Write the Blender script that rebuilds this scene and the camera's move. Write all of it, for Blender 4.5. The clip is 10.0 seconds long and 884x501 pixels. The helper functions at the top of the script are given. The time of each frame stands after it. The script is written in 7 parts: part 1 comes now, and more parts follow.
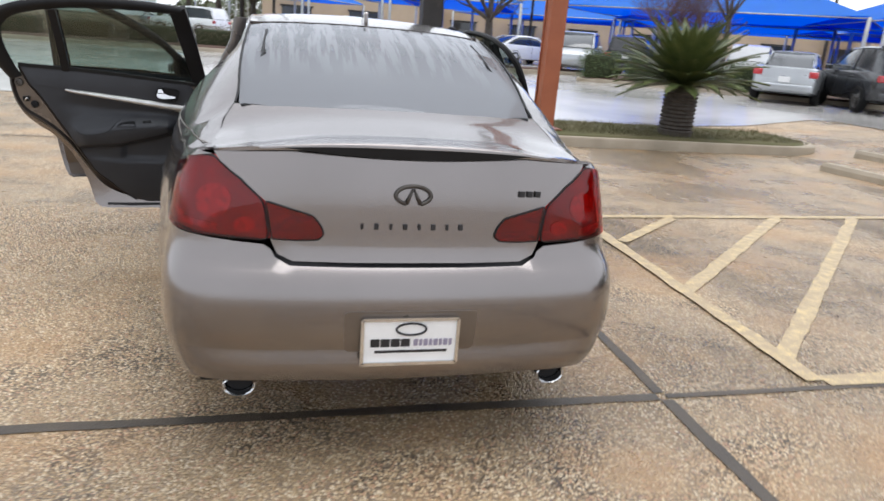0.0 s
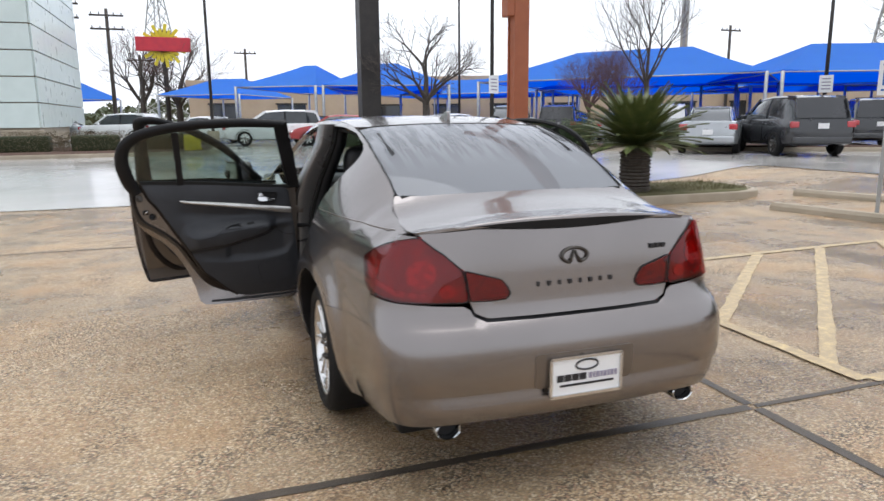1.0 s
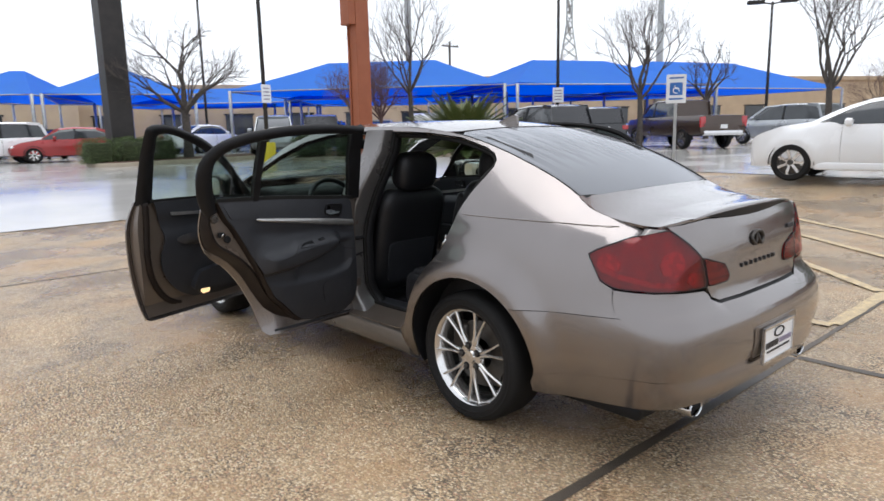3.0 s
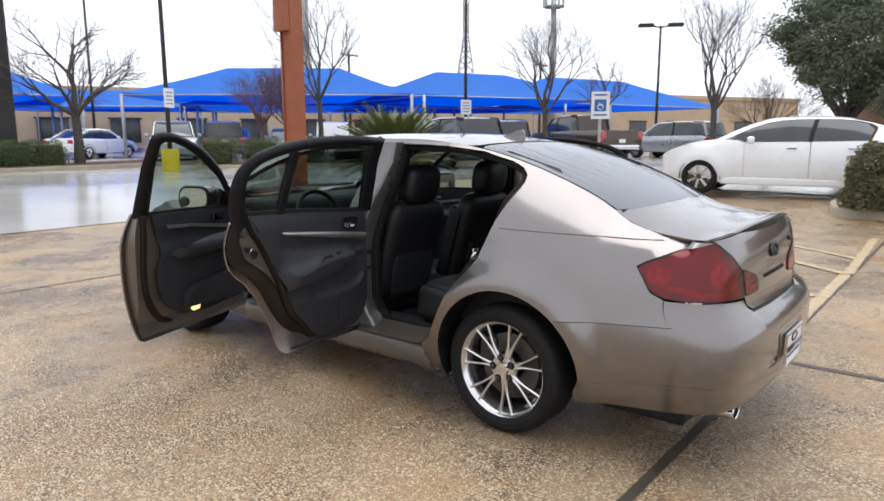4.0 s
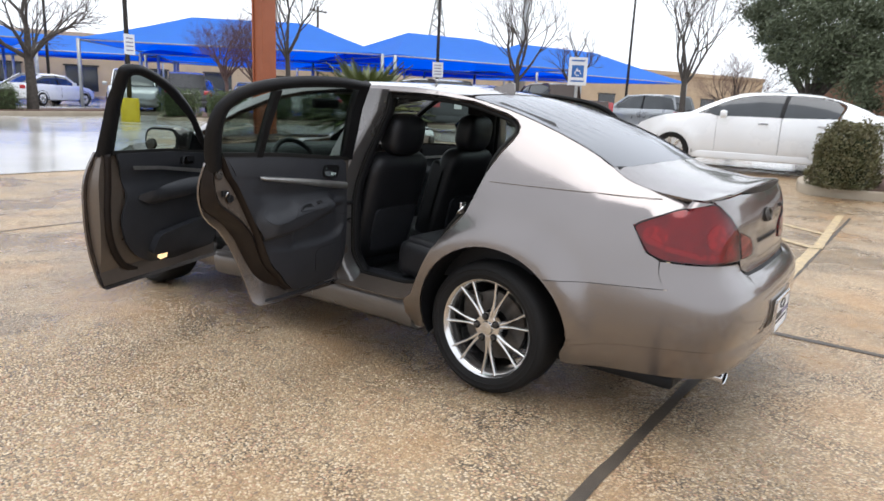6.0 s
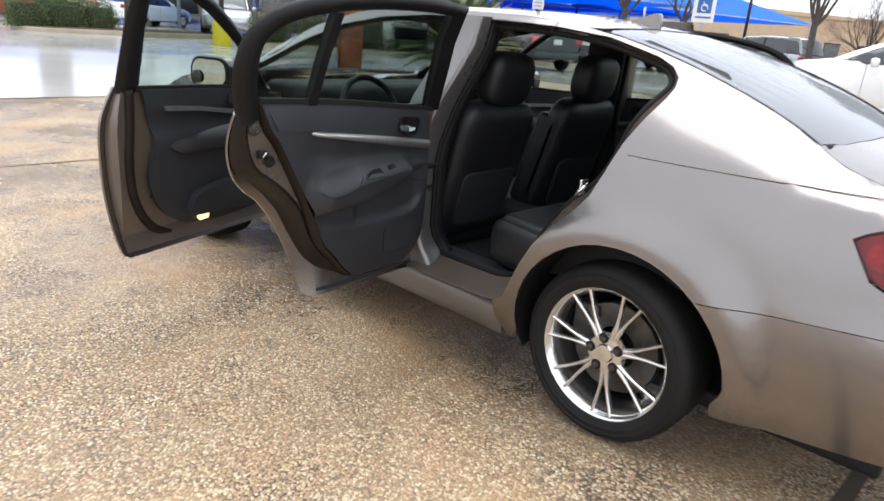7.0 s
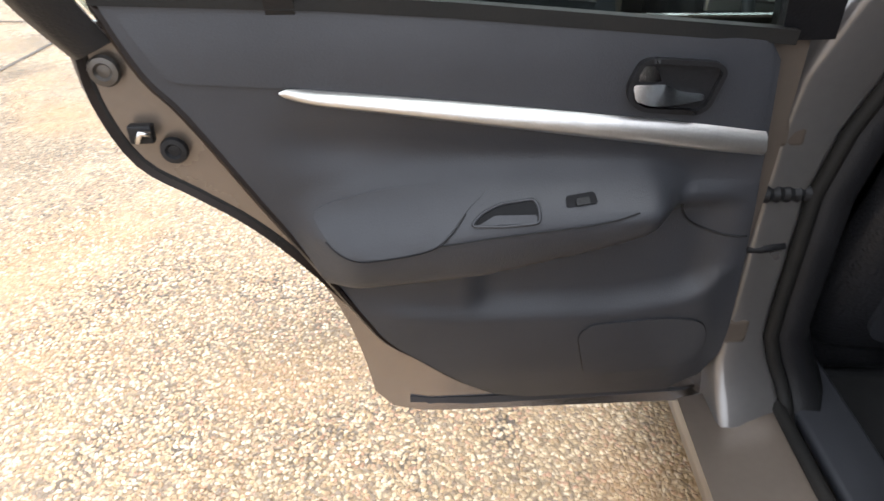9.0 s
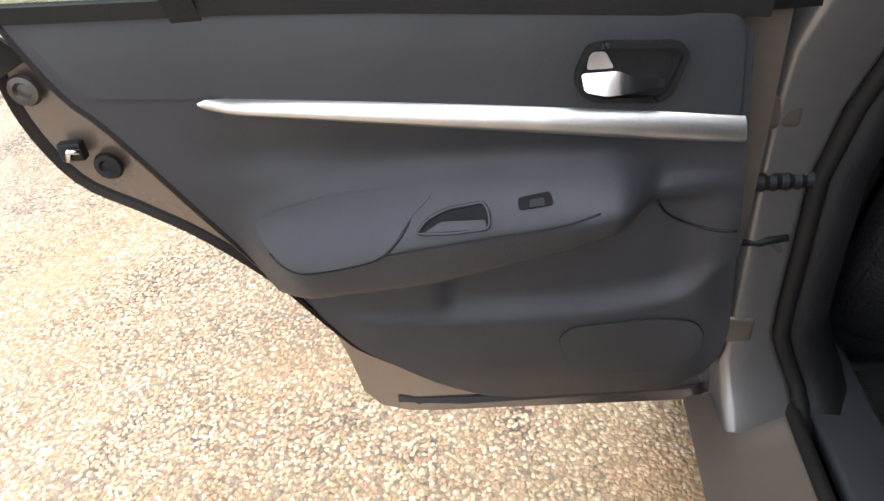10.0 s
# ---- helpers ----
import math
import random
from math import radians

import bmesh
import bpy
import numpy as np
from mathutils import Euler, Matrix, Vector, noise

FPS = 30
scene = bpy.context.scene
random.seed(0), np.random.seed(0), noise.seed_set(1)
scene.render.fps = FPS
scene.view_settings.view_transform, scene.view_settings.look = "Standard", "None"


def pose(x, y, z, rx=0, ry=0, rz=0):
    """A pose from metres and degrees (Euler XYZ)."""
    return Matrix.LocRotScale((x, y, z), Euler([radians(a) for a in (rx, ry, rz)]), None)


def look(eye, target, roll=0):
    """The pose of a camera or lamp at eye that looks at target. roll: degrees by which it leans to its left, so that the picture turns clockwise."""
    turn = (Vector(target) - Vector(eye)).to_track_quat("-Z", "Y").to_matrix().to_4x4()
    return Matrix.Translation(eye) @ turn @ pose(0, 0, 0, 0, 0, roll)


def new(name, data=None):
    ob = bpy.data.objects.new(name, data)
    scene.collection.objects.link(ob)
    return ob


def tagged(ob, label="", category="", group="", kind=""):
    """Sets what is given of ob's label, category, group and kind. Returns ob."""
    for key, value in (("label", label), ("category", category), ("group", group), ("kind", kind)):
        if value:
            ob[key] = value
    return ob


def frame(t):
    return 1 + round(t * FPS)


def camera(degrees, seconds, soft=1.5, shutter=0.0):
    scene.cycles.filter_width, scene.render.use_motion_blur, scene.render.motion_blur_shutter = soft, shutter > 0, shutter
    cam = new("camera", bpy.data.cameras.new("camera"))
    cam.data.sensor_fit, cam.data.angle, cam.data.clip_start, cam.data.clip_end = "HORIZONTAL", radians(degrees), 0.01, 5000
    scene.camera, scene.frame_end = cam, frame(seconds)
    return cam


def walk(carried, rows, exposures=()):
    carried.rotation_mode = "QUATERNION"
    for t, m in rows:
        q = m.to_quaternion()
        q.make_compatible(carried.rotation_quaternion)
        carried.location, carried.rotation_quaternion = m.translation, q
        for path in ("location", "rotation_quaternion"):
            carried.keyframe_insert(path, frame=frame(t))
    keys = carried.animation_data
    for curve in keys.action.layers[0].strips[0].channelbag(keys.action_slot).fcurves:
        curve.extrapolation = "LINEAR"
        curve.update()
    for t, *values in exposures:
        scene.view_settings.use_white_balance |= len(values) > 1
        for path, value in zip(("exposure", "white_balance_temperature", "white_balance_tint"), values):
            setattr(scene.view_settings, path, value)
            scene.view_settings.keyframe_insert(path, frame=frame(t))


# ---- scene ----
cam = camera(66.0, 10.0, shutter=0.3)
PATH = [
    (0, (-0.399, -2.061, 1.4), (0.066, -0.21, 0.801), 4.6),
    (0.3, (-0.674, -2.264, 1.396), (-0.13, -0.471, 0.856), 2.7),
    (0.5, (-0.834, -2.296, 1.407), (-0.25, -0.438, 0.95), 3.7),
    (0.7, (-1.05, -2.29, 1.385), (-0.405, -0.482, 1.04), 2.0),
    (1, (-1.333, -2.285, 1.437), (-0.685, -0.431, 1.059), -0.5),
    (1.2, (-1.542, -2.31, 1.412), (-0.878, -0.5, 1.112), -0.2),
    (1.5, (-1.883, -2.269, 1.418), (-1.084, -0.459, 1.122), -0.8),
    (1.8, (-2.146, -2.165, 1.368), (-1.228, -0.481, 1.015), -0.7),
    (2, (-2.291, -1.962, 1.358), (-1.259, -0.311, 0.903), -1.8),
    (2.5, (-2.723, -1.64, 1.405), (-1.537, -0.087, 0.979), -1.0),
    (2.7, (-2.864, -1.507, 1.431), (-1.625, 0.013, 1.042), -1.0),
    (3.8, (-3.372, -0.809, 1.433), (-1.881, 0.481, 1.095), -1.0),
    (4, (-3.479, -0.786, 1.459), (-1.947, 0.454, 1.122), -0.1),
    (4.5, (-3.573, -0.765, 1.442), (-1.949, 0.359, 1.129), 2.7),
    (5, (-3.584, -0.743, 1.441), (-1.948, 0.364, 1.123), 1.9),
    (6.3, (-3.274, -0.511, 1.36), (-1.738, 0.672, 0.869), 1.6),
    (6.5, (-3.115, -0.405, 1.394), (-1.629, 0.822, 0.86), 0.5),
    (7, (-2.806, -0.033, 1.363), (-1.407, 1.253, 0.739), 4.6),
    (7.5, (-2.363, 0.277, 1.337), (-1.068, 1.6, 0.582), 1.1),
    (8, (-1.994, 0.546, 1.355), (-0.965, 2.002, 0.451), 1.9),
    (8.3, (-1.722, 0.762, 1.307), (-0.844, 2.287, 0.357), 6.2),
    (8.5, (-1.612, 0.853, 1.311), (-0.823, 2.357, 0.352), 4.4),
    (8.8, (-1.376, 0.962, 1.27), (-1.135, 2.669, 0.256), 0.2),
    (9, (-1.243, 1.035, 1.265), (-1.301, 2.733, 0.21), -0.1),
    (9.2, (-1.15, 1.095, 1.256), (-1.316, 2.731, 0.207), -2.0),
    (9.5, (-1.093, 1.101, 1.272), (-1.395, 2.735, 0.159), -4.0),
    (10, (-1.083, 1.13, 1.275), (-1.363, 2.75, 0.136), -6.1),
]
EXPO = [(0.0, 0.25, 6150, 10), (0.8, 0.12, 6150, 10), (2.5, 0.1, 6150, 10), (5.0, 0.27, 6150, 10), (6.3, 0.42, 6150, 10), (7.0, 0.68, 6150, 10), (7.5, 0.85, 6150, 10), (8.0, 1.1, 6150, 10), (8.8, 1.40, 6150, 10), (10.0, 1.42, 6150, 10)]
walk(cam, [(t, look(eye, target, roll)) for t, eye, target, roll in PATH], EXPO)

# ---- light: bright overcast after rain ----
world = bpy.data.worlds.new("overcast")
scene.world = world
world.use_nodes = True
wn = world.node_tree
sky = wn.nodes.new("ShaderNodeTexSky")
sky.sky_type, sky.sun_disc = "NISHITA", False
sky.sun_elevation, sky.sun_rotation = radians(83), radians(45)
sky.dust_density, sky.air_density = 6.0, 1.0
veil = wn.nodes.new("ShaderNodeMix")
veil.data_type = "RGBA"
veil.inputs["Factor"].default_value = 0.9
veil.inputs[7].default_value = (9.7, 9.8, 10.0, 1)
wn.links.new(sky.outputs[0], veil.inputs[6])
wn.links.new(veil.outputs[2], wn.nodes["Background"].inputs[0])
wn.nodes["Background"].inputs[1].default_value = 0.125
sun = new("sun", bpy.data.lights.new("sun", "SUN"))
sun.data.energy, sun.data.angle, sun.data.color = 1.5, radians(55), (1.0, 0.97, 0.93)
sun.matrix_world = look((1.5, 2.5, 14), (0, 1, 0))


# ---- materials ----
def surface(name, a, b=None, scale=6.0, rough=0.5, metal=0.0, bump=0.0, bump_scale=60.0, coat=0.0, rough_var=0.1, fine=0.3, spec=0.5):
    """A paint, plastic, cloth, stone or metal: two colours mixed by a coarse and a fine noise, uneven gloss and fine relief."""
    m = bpy.data.materials.new(name)
    m.use_nodes = True
    n, l = m.node_tree.nodes, m.node_tree.links
    p = n["Principled BSDF"]
    tc = n.new("ShaderNodeTexCoord")
    b = b or tuple(v * 0.8 for v in a)
    big, small = n.new("ShaderNodeTexNoise"), n.new("ShaderNodeTexNoise")
    big.inputs["Scale"].default_value, big.inputs["Detail"].default_value = scale, 5
    small.inputs["Scale"].default_value, small.inputs["Detail"].default_value = bump_scale, 3
    mixf = n.new("ShaderNodeMath")
    mixf.operation = "MULTIPLY_ADD"
    l.new(tc.outputs["Object"], big.inputs["Vector"])
    l.new(tc.outputs["Object"], small.inputs["Vector"])
    l.new(small.outputs["Fac"], mixf.inputs[0])
    mixf.inputs[1].default_value = fine
    l.new(big.outputs["Fac"], mixf.inputs[2])
    ramp = n.new("ShaderNodeValToRGB")
    ramp.color_ramp.elements[0].position, ramp.color_ramp.elements[1].position = 0.35 + fine * 0.4, 0.65 + fine * 0.6
    ramp.color_ramp.elements[0].color, ramp.color_ramp.elements[1].color = (*a, 1), (*b, 1)
    l.new(mixf.outputs[0], ramp.inputs[0])
    l.new(ramp.outputs[0], p.inputs["Base Color"])
    rr = n.new("ShaderNodeMapRange")
    rr.inputs["To Min"].default_value, rr.inputs["To Max"].default_value = max(0.02, rough - rough_var), min(1, rough + rough_var)
    l.new(big.outputs["Fac"], rr.inputs["Value"])
    l.new(rr.outputs[0], p.inputs["Roughness"])
    p.inputs["Metallic"].default_value = metal
    p.inputs["Coat Weight"].default_value = coat
    p.inputs["Coat Roughness"].default_value = 0.06
    p.inputs["Specular IOR Level"].default_value = spec
    if bump:
        bp = n.new("ShaderNodeBump")
        bp.inputs["Strength"].default_value, bp.inputs["Distance"].default_value = bump, 0.01
        l.new(small.outputs["Fac"], bp.inputs["Height"])
        l.new(bp.outputs[0], p.inputs["Normal"])
    return m


def node(m, kind, **values):
    nd = m.node_tree.nodes.new(kind)
    for k, v in values.items():
        nd.inputs[k].default_value = v
    return nd


def wet_paint(name, a, b, metal, rough):
    """Car paint with rain beads standing on it."""
    m = surface(name, a, b, 2.2, rough, metal, 0, 900, 0.9, 0.05, 0.12)
    l = m.node_tree.links
    p = m.node_tree.nodes["Principled BSDF"]
    tc = m.node_tree.nodes["Texture Coordinate"]
    v = node(m, "ShaderNodeTexVoronoi", Scale=110.0)
    l.new(tc.outputs["Object"], v.inputs["Vector"])
    mr = node(m, "ShaderNodeMapRange")
    mr.inputs["From Min"].default_value, mr.inputs["From Max"].default_value = 0.28, 0.10
    l.new(v.outputs["Distance"], mr.inputs["Value"])
    patch = node(m, "ShaderNodeTexNoise", Scale=7.0, Detail=4.0)
    l.new(tc.outputs["Object"], patch.inputs["Vector"])
    pr = node(m, "ShaderNodeMapRange")
    pr.inputs["From Min"].default_value, pr.inputs["From Max"].default_value = 0.45, 0.62
    l.new(patch.outputs["Fac"], pr.inputs["Value"])
    mu = m.node_tree.nodes.new("ShaderNodeMath")
    mu.operation = "MULTIPLY"
    l.new(mr.outputs[0], mu.inputs[0])
    l.new(pr.outputs[0], mu.inputs[1])
    bp = node(m, "ShaderNodeBump", Strength=0.25, Distance=0.002)
    l.new(mu.outputs[0], bp.inputs["Height"])
    l.new(bp.outputs[0], p.inputs["Coat Normal"])
    return m


def aggregate(name, cols, wet_lo, wet_hi):
    """Washed pebble concrete: small stones in sand, damp, with darker stains."""
    m = bpy.data.materials.new(name)
    m.use_nodes = True
    n, l = m.node_tree.nodes, m.node_tree.links
    p = n["Principled BSDF"]
    tc = n.new("ShaderNodeTexCoord")
    co = tc.outputs["Object"]
    wob = node(m, "ShaderNodeTexNoise", Scale=40.0, Detail=2.0)
    l.new(co, wob.inputs["Vector"])
    add = n.new("ShaderNodeMixRGB")
    add.blend_type = "ADD"
    add.inputs[0].default_value = 0.018
    l.new(co, add.inputs[1])
    l.new(wob.outputs["Color"], add.inputs[2])
    v = node(m, "ShaderNodeTexVoronoi", Scale=90.0)
    l.new(add.outputs[0], v.inputs["Vector"])
    sep = n.new("ShaderNodeSeparateColor")
    l.new(v.outputs["Color"], sep.inputs[0])
    ramp = n.new("ShaderNodeValToRGB")
    ramp.color_ramp.interpolation = "CONSTANT"
    while len(ramp.color_ramp.elements) < len(cols):
        ramp.color_ramp.elements.new(0.5)
    for i, c in enumerate(cols):
        ramp.color_ramp.elements[i].position = i / len(cols)
        ramp.color_ramp.elements[i].color = (*c, 1)
    l.new(sep.outputs[0], ramp.inputs[0])
    edge = node(m, "ShaderNodeMapRange")
    edge.inputs["From Min"].default_value, edge.inputs["From Max"].default_value = 0.40, 0.72
    l.new(v.outputs["Distance"], edge.inputs["Value"])
    sand = n.new("ShaderNodeMixRGB")
    gapn = node(m, "ShaderNodeTexNoise", Scale=2.3, Detail=5.0, Roughness=0.65)
    l.new(co, gapn.inputs["Vector"])
    gapr = n.new("ShaderNodeValToRGB")
    gapr.color_ramp.elements[0].position, gapr.color_ramp.elements[1].position = 0.45, 0.60
    gapr.color_ramp.elements[0].color, gapr.color_ramp.elements[1].color = (0.26, 0.19, 0.115, 1), (0.06, 0.044, 0.030, 1)
    l.new(gapn.outputs["Fac"], gapr.inputs[0])
    l.new(gapr.outputs[0], sand.inputs[2])
    l.new(edge.outputs[0], sand.inputs[0])
    l.new(ramp.outputs[0], sand.inputs[1])
    big = node(m, "ShaderNodeTexNoise", Scale=0.55, Detail=7.0, Roughness=0.62)
    l.new(co, big.inputs["Vector"])
    br = node(m, "ShaderNodeMapRange")
    br.inputs["From Min"].default_value, br.inputs["From Max"].default_value = 0.36, 0.64
    br.inputs["To Min"].default_value, br.inputs["To Max"].default_value = 0.60, 1.16
    l.new(big.outputs["Fac"], br.inputs["Value"])
    st = n.new("ShaderNodeMixRGB")
    st.blend_type = "MULTIPLY"
    st.inputs[0].default_value = 1.0
    l.new(sand.outputs[0], st.inputs[1])
    l.new(br.outputs[0], st.inputs[2])
    rust = node(m, "ShaderNodeTexNoise", Scale=1.3, Detail=5.0)
    rm = n.new("ShaderNodeMapping")
    rm.inputs["Location"].default_value = (3.1, 7.7, 0)
    l.new(co, rm.inputs[0])
    l.new(rm.outputs[0], rust.inputs["Vector"])
    rr = node(m, "ShaderNodeMapRange")
    rr.inputs["From Min"].default_value, rr.inputs["From Max"].default_value = 0.50, 0.72
    rr.inputs["To Max"].default_value = 0.72
    l.new(rust.outputs["Fac"], rr.inputs["Value"])
    ru = n.new("ShaderNodeMixRGB")
    ru.inputs[2].default_value = (0.36, 0.215, 0.10, 1)
    l.new(rr.outputs[0], ru.inputs[0])
    l.new(st.outputs[0], ru.inputs[1])
    l.new(ru.outputs[0], p.inputs["Base Color"])
    wr = node(m, "ShaderNodeMapRange")
    wr.inputs["From Min"].default_value, wr.inputs["From Max"].default_value = 0.40, 0.60
    wr.inputs["To Min"].default_value, wr.inputs["To Max"].default_value = wet_lo, wet_hi
    l.new(big.outputs["Fac"], wr.inputs["Value"])
    l.new(wr.outputs[0], p.inputs["Roughness"])
    bp = node(m, "ShaderNodeBump", Strength=0.7, Distance=0.008)
    bp.invert = True
    l.new(v.outputs["Distance"], bp.inputs["Height"])
    l.new(bp.outputs[0], p.inputs["Normal"])
    return m


def glass(name, tint, rough=0.0, clear=0.8, film=None):
    """Thin car glass: tinted see-through with a reflecting face; film = (a, b) adds misted drips."""
    m = bpy.data.materials.new(name)
    m.use_nodes = True
    n, l = m.node_tree.nodes, m.node_tree.links
    n.remove(n["Principled BSDF"])
    out = n["Material Output"]
    tr, gl, mx, fr = n.new("ShaderNodeBsdfTransparent"), n.new("ShaderNodeBsdfGlossy"), n.new("ShaderNodeMixShader"), n.new("ShaderNodeLayerWeight")
    tr.inputs[0].default_value = (*(t * clear for t in tint), 1)
    gl.inputs["Roughness"].default_value = rough
    gl.inputs[0].default_value = (0.9, 0.92, 0.95, 1)
    fr.inputs[0].default_value = 0.5
    pw, sc = n.new("ShaderNodeMath"), n.new("ShaderNodeMath")
    pw.operation, sc.operation = "POWER", "MULTIPLY_ADD"
    pw.inputs[1].default_value, sc.inputs[1].default_value, sc.inputs[2].default_value = 5.0, 0.9, 0.04
    l.new(fr.outputs["Facing"], pw.inputs[0])
    l.new(pw.outputs[0], sc.inputs[0])
    l.new(sc.outputs[0], mx.inputs[0])
    l.new(tr.outputs[0], mx.inputs[1])
    l.new(gl.outputs[0], mx.inputs[2])
    last = mx
    if film:
        tc = n.new("ShaderNodeTexCoord")
        mp = n.new("ShaderNodeMapping")
        mp.inputs["Scale"].default_value = (26, 2.2, 2.2)
        l.new(tc.outputs["Object"], mp.inputs[0])
        nz = node(m, "ShaderNodeTexNoise", Scale=1.0, Detail=6.0, Roughness=0.6)
        l.new(mp.outputs[0], nz.inputs["Vector"])
        r = node(m, "ShaderNodeMapRange")
        r.inputs["From Min"].default_value, r.inputs["From Max"].default_value = 0.47, 0.56
        r.inputs["To Min"].default_value, r.inputs["To Max"].default_value = film
        l.new(nz.outputs["Fac"], r.inputs["Value"])
        sep = n.new("ShaderNodeSeparateXYZ")
        l.new(tc.outputs["Object"], sep.inputs[0])
        fall = node(m, "ShaderNodeMapRange")
        fall.inputs["From Min"].default_value, fall.inputs["From Max"].default_value = 0.70, 1.25
        fall.inputs["To Min"].default_value, fall.inputs["To Max"].default_value = 0.0, 1.0
        l.new(sep.outputs["Y"], fall.inputs["Value"])
        even = n.new("ShaderNodeMix")
        even.inputs[2].default_value = 0.30
        l.new(fall.outputs[0], even.inputs[0])
        l.new(r.outputs[0], even.inputs[3])
        df = n.new("ShaderNodeBsdfDiffuse")
        df.inputs[0].default_value = (0.50, 0.51, 0.54, 1)
        m2 = n.new("ShaderNodeMixShader")
        l.new(even.outputs[0], m2.inputs[0])
        l.new(mx.outputs[0], m2.inputs[1])
        l.new(df.outputs[0], m2.inputs[2])
        last = m2
    l.new(last.outputs[0], out.inputs[0])
    return m


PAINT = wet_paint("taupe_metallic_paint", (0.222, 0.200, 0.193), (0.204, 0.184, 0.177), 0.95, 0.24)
# Darker taupe of inner door faces; also draws shade at waist and plate.
PAINT_IN_SHADE = surface("taupe_inner_and_shade_paint", (0.150, 0.122, 0.100), (0.128, 0.104, 0.086), 5, 0.30, 0.45, 0, 80, 0.4)
WHITE = surface("white_paint", (0.84, 0.85, 0.86), (0.80, 0.81, 0.82), 2, 0.28, 0, 0, 50, 0.8)
BLACKP = surface("black_paint", (0.012, 0.013, 0.016), (0.02, 0.02, 0.024), 2, 0.25, 0.1, 0, 50, 0.8)
SILVER = surface("silver_paint", (0.42, 0.44, 0.46), (0.36, 0.38, 0.40), 2, 0.3, 0.6, 0, 50, 0.7)
DARKP = surface("dark_grey_paint", (0.05, 0.05, 0.052), (0.04, 0.04, 0.042), 2, 0.28, 0.4, 0, 50, 0.7)
REDP = surface("red_paint", (0.35, 0.02, 0.02), (0.28, 0.015, 0.015), 2, 0.3, 0.2, 0, 50, 0.7)
BROWNP = surface("bronze_paint", (0.06, 0.035, 0.025), (0.05, 0.03, 0.02), 2, 0.3, 0.3, 0, 50, 0.7)
TRIM = surface("dark_grey_door_plastic", (0.0300, 0.0315, 0.0370), (0.0245, 0.0258, 0.0305), 8, 0.44, 0, 0.12, 420, 0, 0.06, 0.3, 0.34)
BLACK = surface("black_plastic", (0.008, 0.008, 0.009), (0.011, 0.011, 0.0125), 9, 0.48, 0, 0.15, 300, 0, 0.1, 0.3, 0.22)
# Black of the switch plate, and the shade drawn inside the grab cup.
SWITCH_AND_SHADE = surface("matt_black_switch_and_shade", (0.008, 0.008, 0.009), (0.011, 0.011, 0.012), 12, 0.7, 0, 0, 200, 0, 0.1, 0.3, 0.1)
PAINT_JAMB = surface("taupe_satin_paint", (0.178, 0.169, 0.165), (0.152, 0.145, 0.142), 4, 0.30, 0.6, 0.0, 80, 0.5)
SEAL = surface("black_rubber", (0.008, 0.008, 0.008), (0.012, 0.011, 0.010), 12, 0.65, 0, 0.1, 200, 0, 0.1, 0.3, 0.2)
BROWNSEAL = surface("brown_black_rubber", (0.017, 0.0115, 0.009), (0.011, 0.008, 0.007), 12, 0.5, 0, 0.1, 200, 0, 0.1, 0.3, 0.2)
LEATHER = surface("black_leather", (0.010, 0.0102, 0.0122), (0.015, 0.0152, 0.0178), 10, 0.40, 0, 0.3, 160, 0, 0.1, 0.3, 0.38)
CARPET = surface("black_carpet", (0.012, 0.012, 0.013), (0.022, 0.022, 0.023), 14, 0.95, 0, 0.8, 600)
ALU = surface("brushed_aluminium", (0.54, 0.53, 0.52), (0.44, 0.43, 0.42), 20, 0.33, 0.9, 0.05, 300)
CHROME = surface("chrome", (0.66, 0.66, 0.67), (0.58, 0.58, 0.59), 10, 0.10, 1.0, 0, 80, 0, 0.05)
RIM = surface("polished_alloy", (0.72, 0.71, 0.70), (0.62, 0.61, 0.60), 9, 0.15, 0.95, 0, 90, 0, 0.08)
STEEL = surface("dull_steel", (0.11, 0.105, 0.10), (0.06, 0.052, 0.045), 9, 0.45, 0.8, 0.1, 90)
TYRE = surface("tyre_rubber", (0.0085, 0.0085, 0.009), (0.014, 0.013, 0.0125), 7, 0.66, 0, 0.3, 200, 0, 0.1, 0.3, 0.22)
REDGLASS = glass("clear_red_lens", (0.80, 0.035, 0.055), 0.0, 1.0)
REDBOWL = surface("red_reflector", (0.56, 0.020, 0.028), (0.46, 0.016, 0.022), 30, 0.28, 0.35, 0.2, 260)
REDHOUSE = surface("dark_red_housing", (0.36, 0.014, 0.022), (0.20, 0.009, 0.013), 14, 0.40, 0.3, 0.15, 160)
REDLENS = surface("red_lens", (0.175, 0.001, 0.004), (0.060, 0.0005, 0.002), 4.5, 0.07, 0, 0, 40, 0.0, 0.04, 0.15, 0.22)
PLATE = surface("white_plate", (0.78, 0.78, 0.78), (0.72, 0.72, 0.72), 9, 0.35)
INK = surface("black_ink", (0.015, 0.015, 0.018), None, 9, 0.5)
INKB = surface("grey_violet_ink", (0.30, 0.27, 0.36), None, 9, 0.5)
ORANGE = surface("orange_reflector", (0.85, 0.36, 0.08), (0.8, 0.45, 0.15), 30, 0.15, 0, 0, 90, 1.0)
ob_ = ORANGE.node_tree.nodes["Principled BSDF"]
ob_.inputs["Emission Color"].default_value, ob_.inputs["Emission Strength"].default_value = (1.0, 0.72, 0.36, 1), 1.2
GLASS_DARK = glass("tinted_side_glass", (0.74, 0.80, 0.77), 0.0, 0.92)
GLASS_REAR = glass("misted_rear_glass", (0.55, 0.57, 0.58), 0.03, 0.75, (0.16, 0.42))
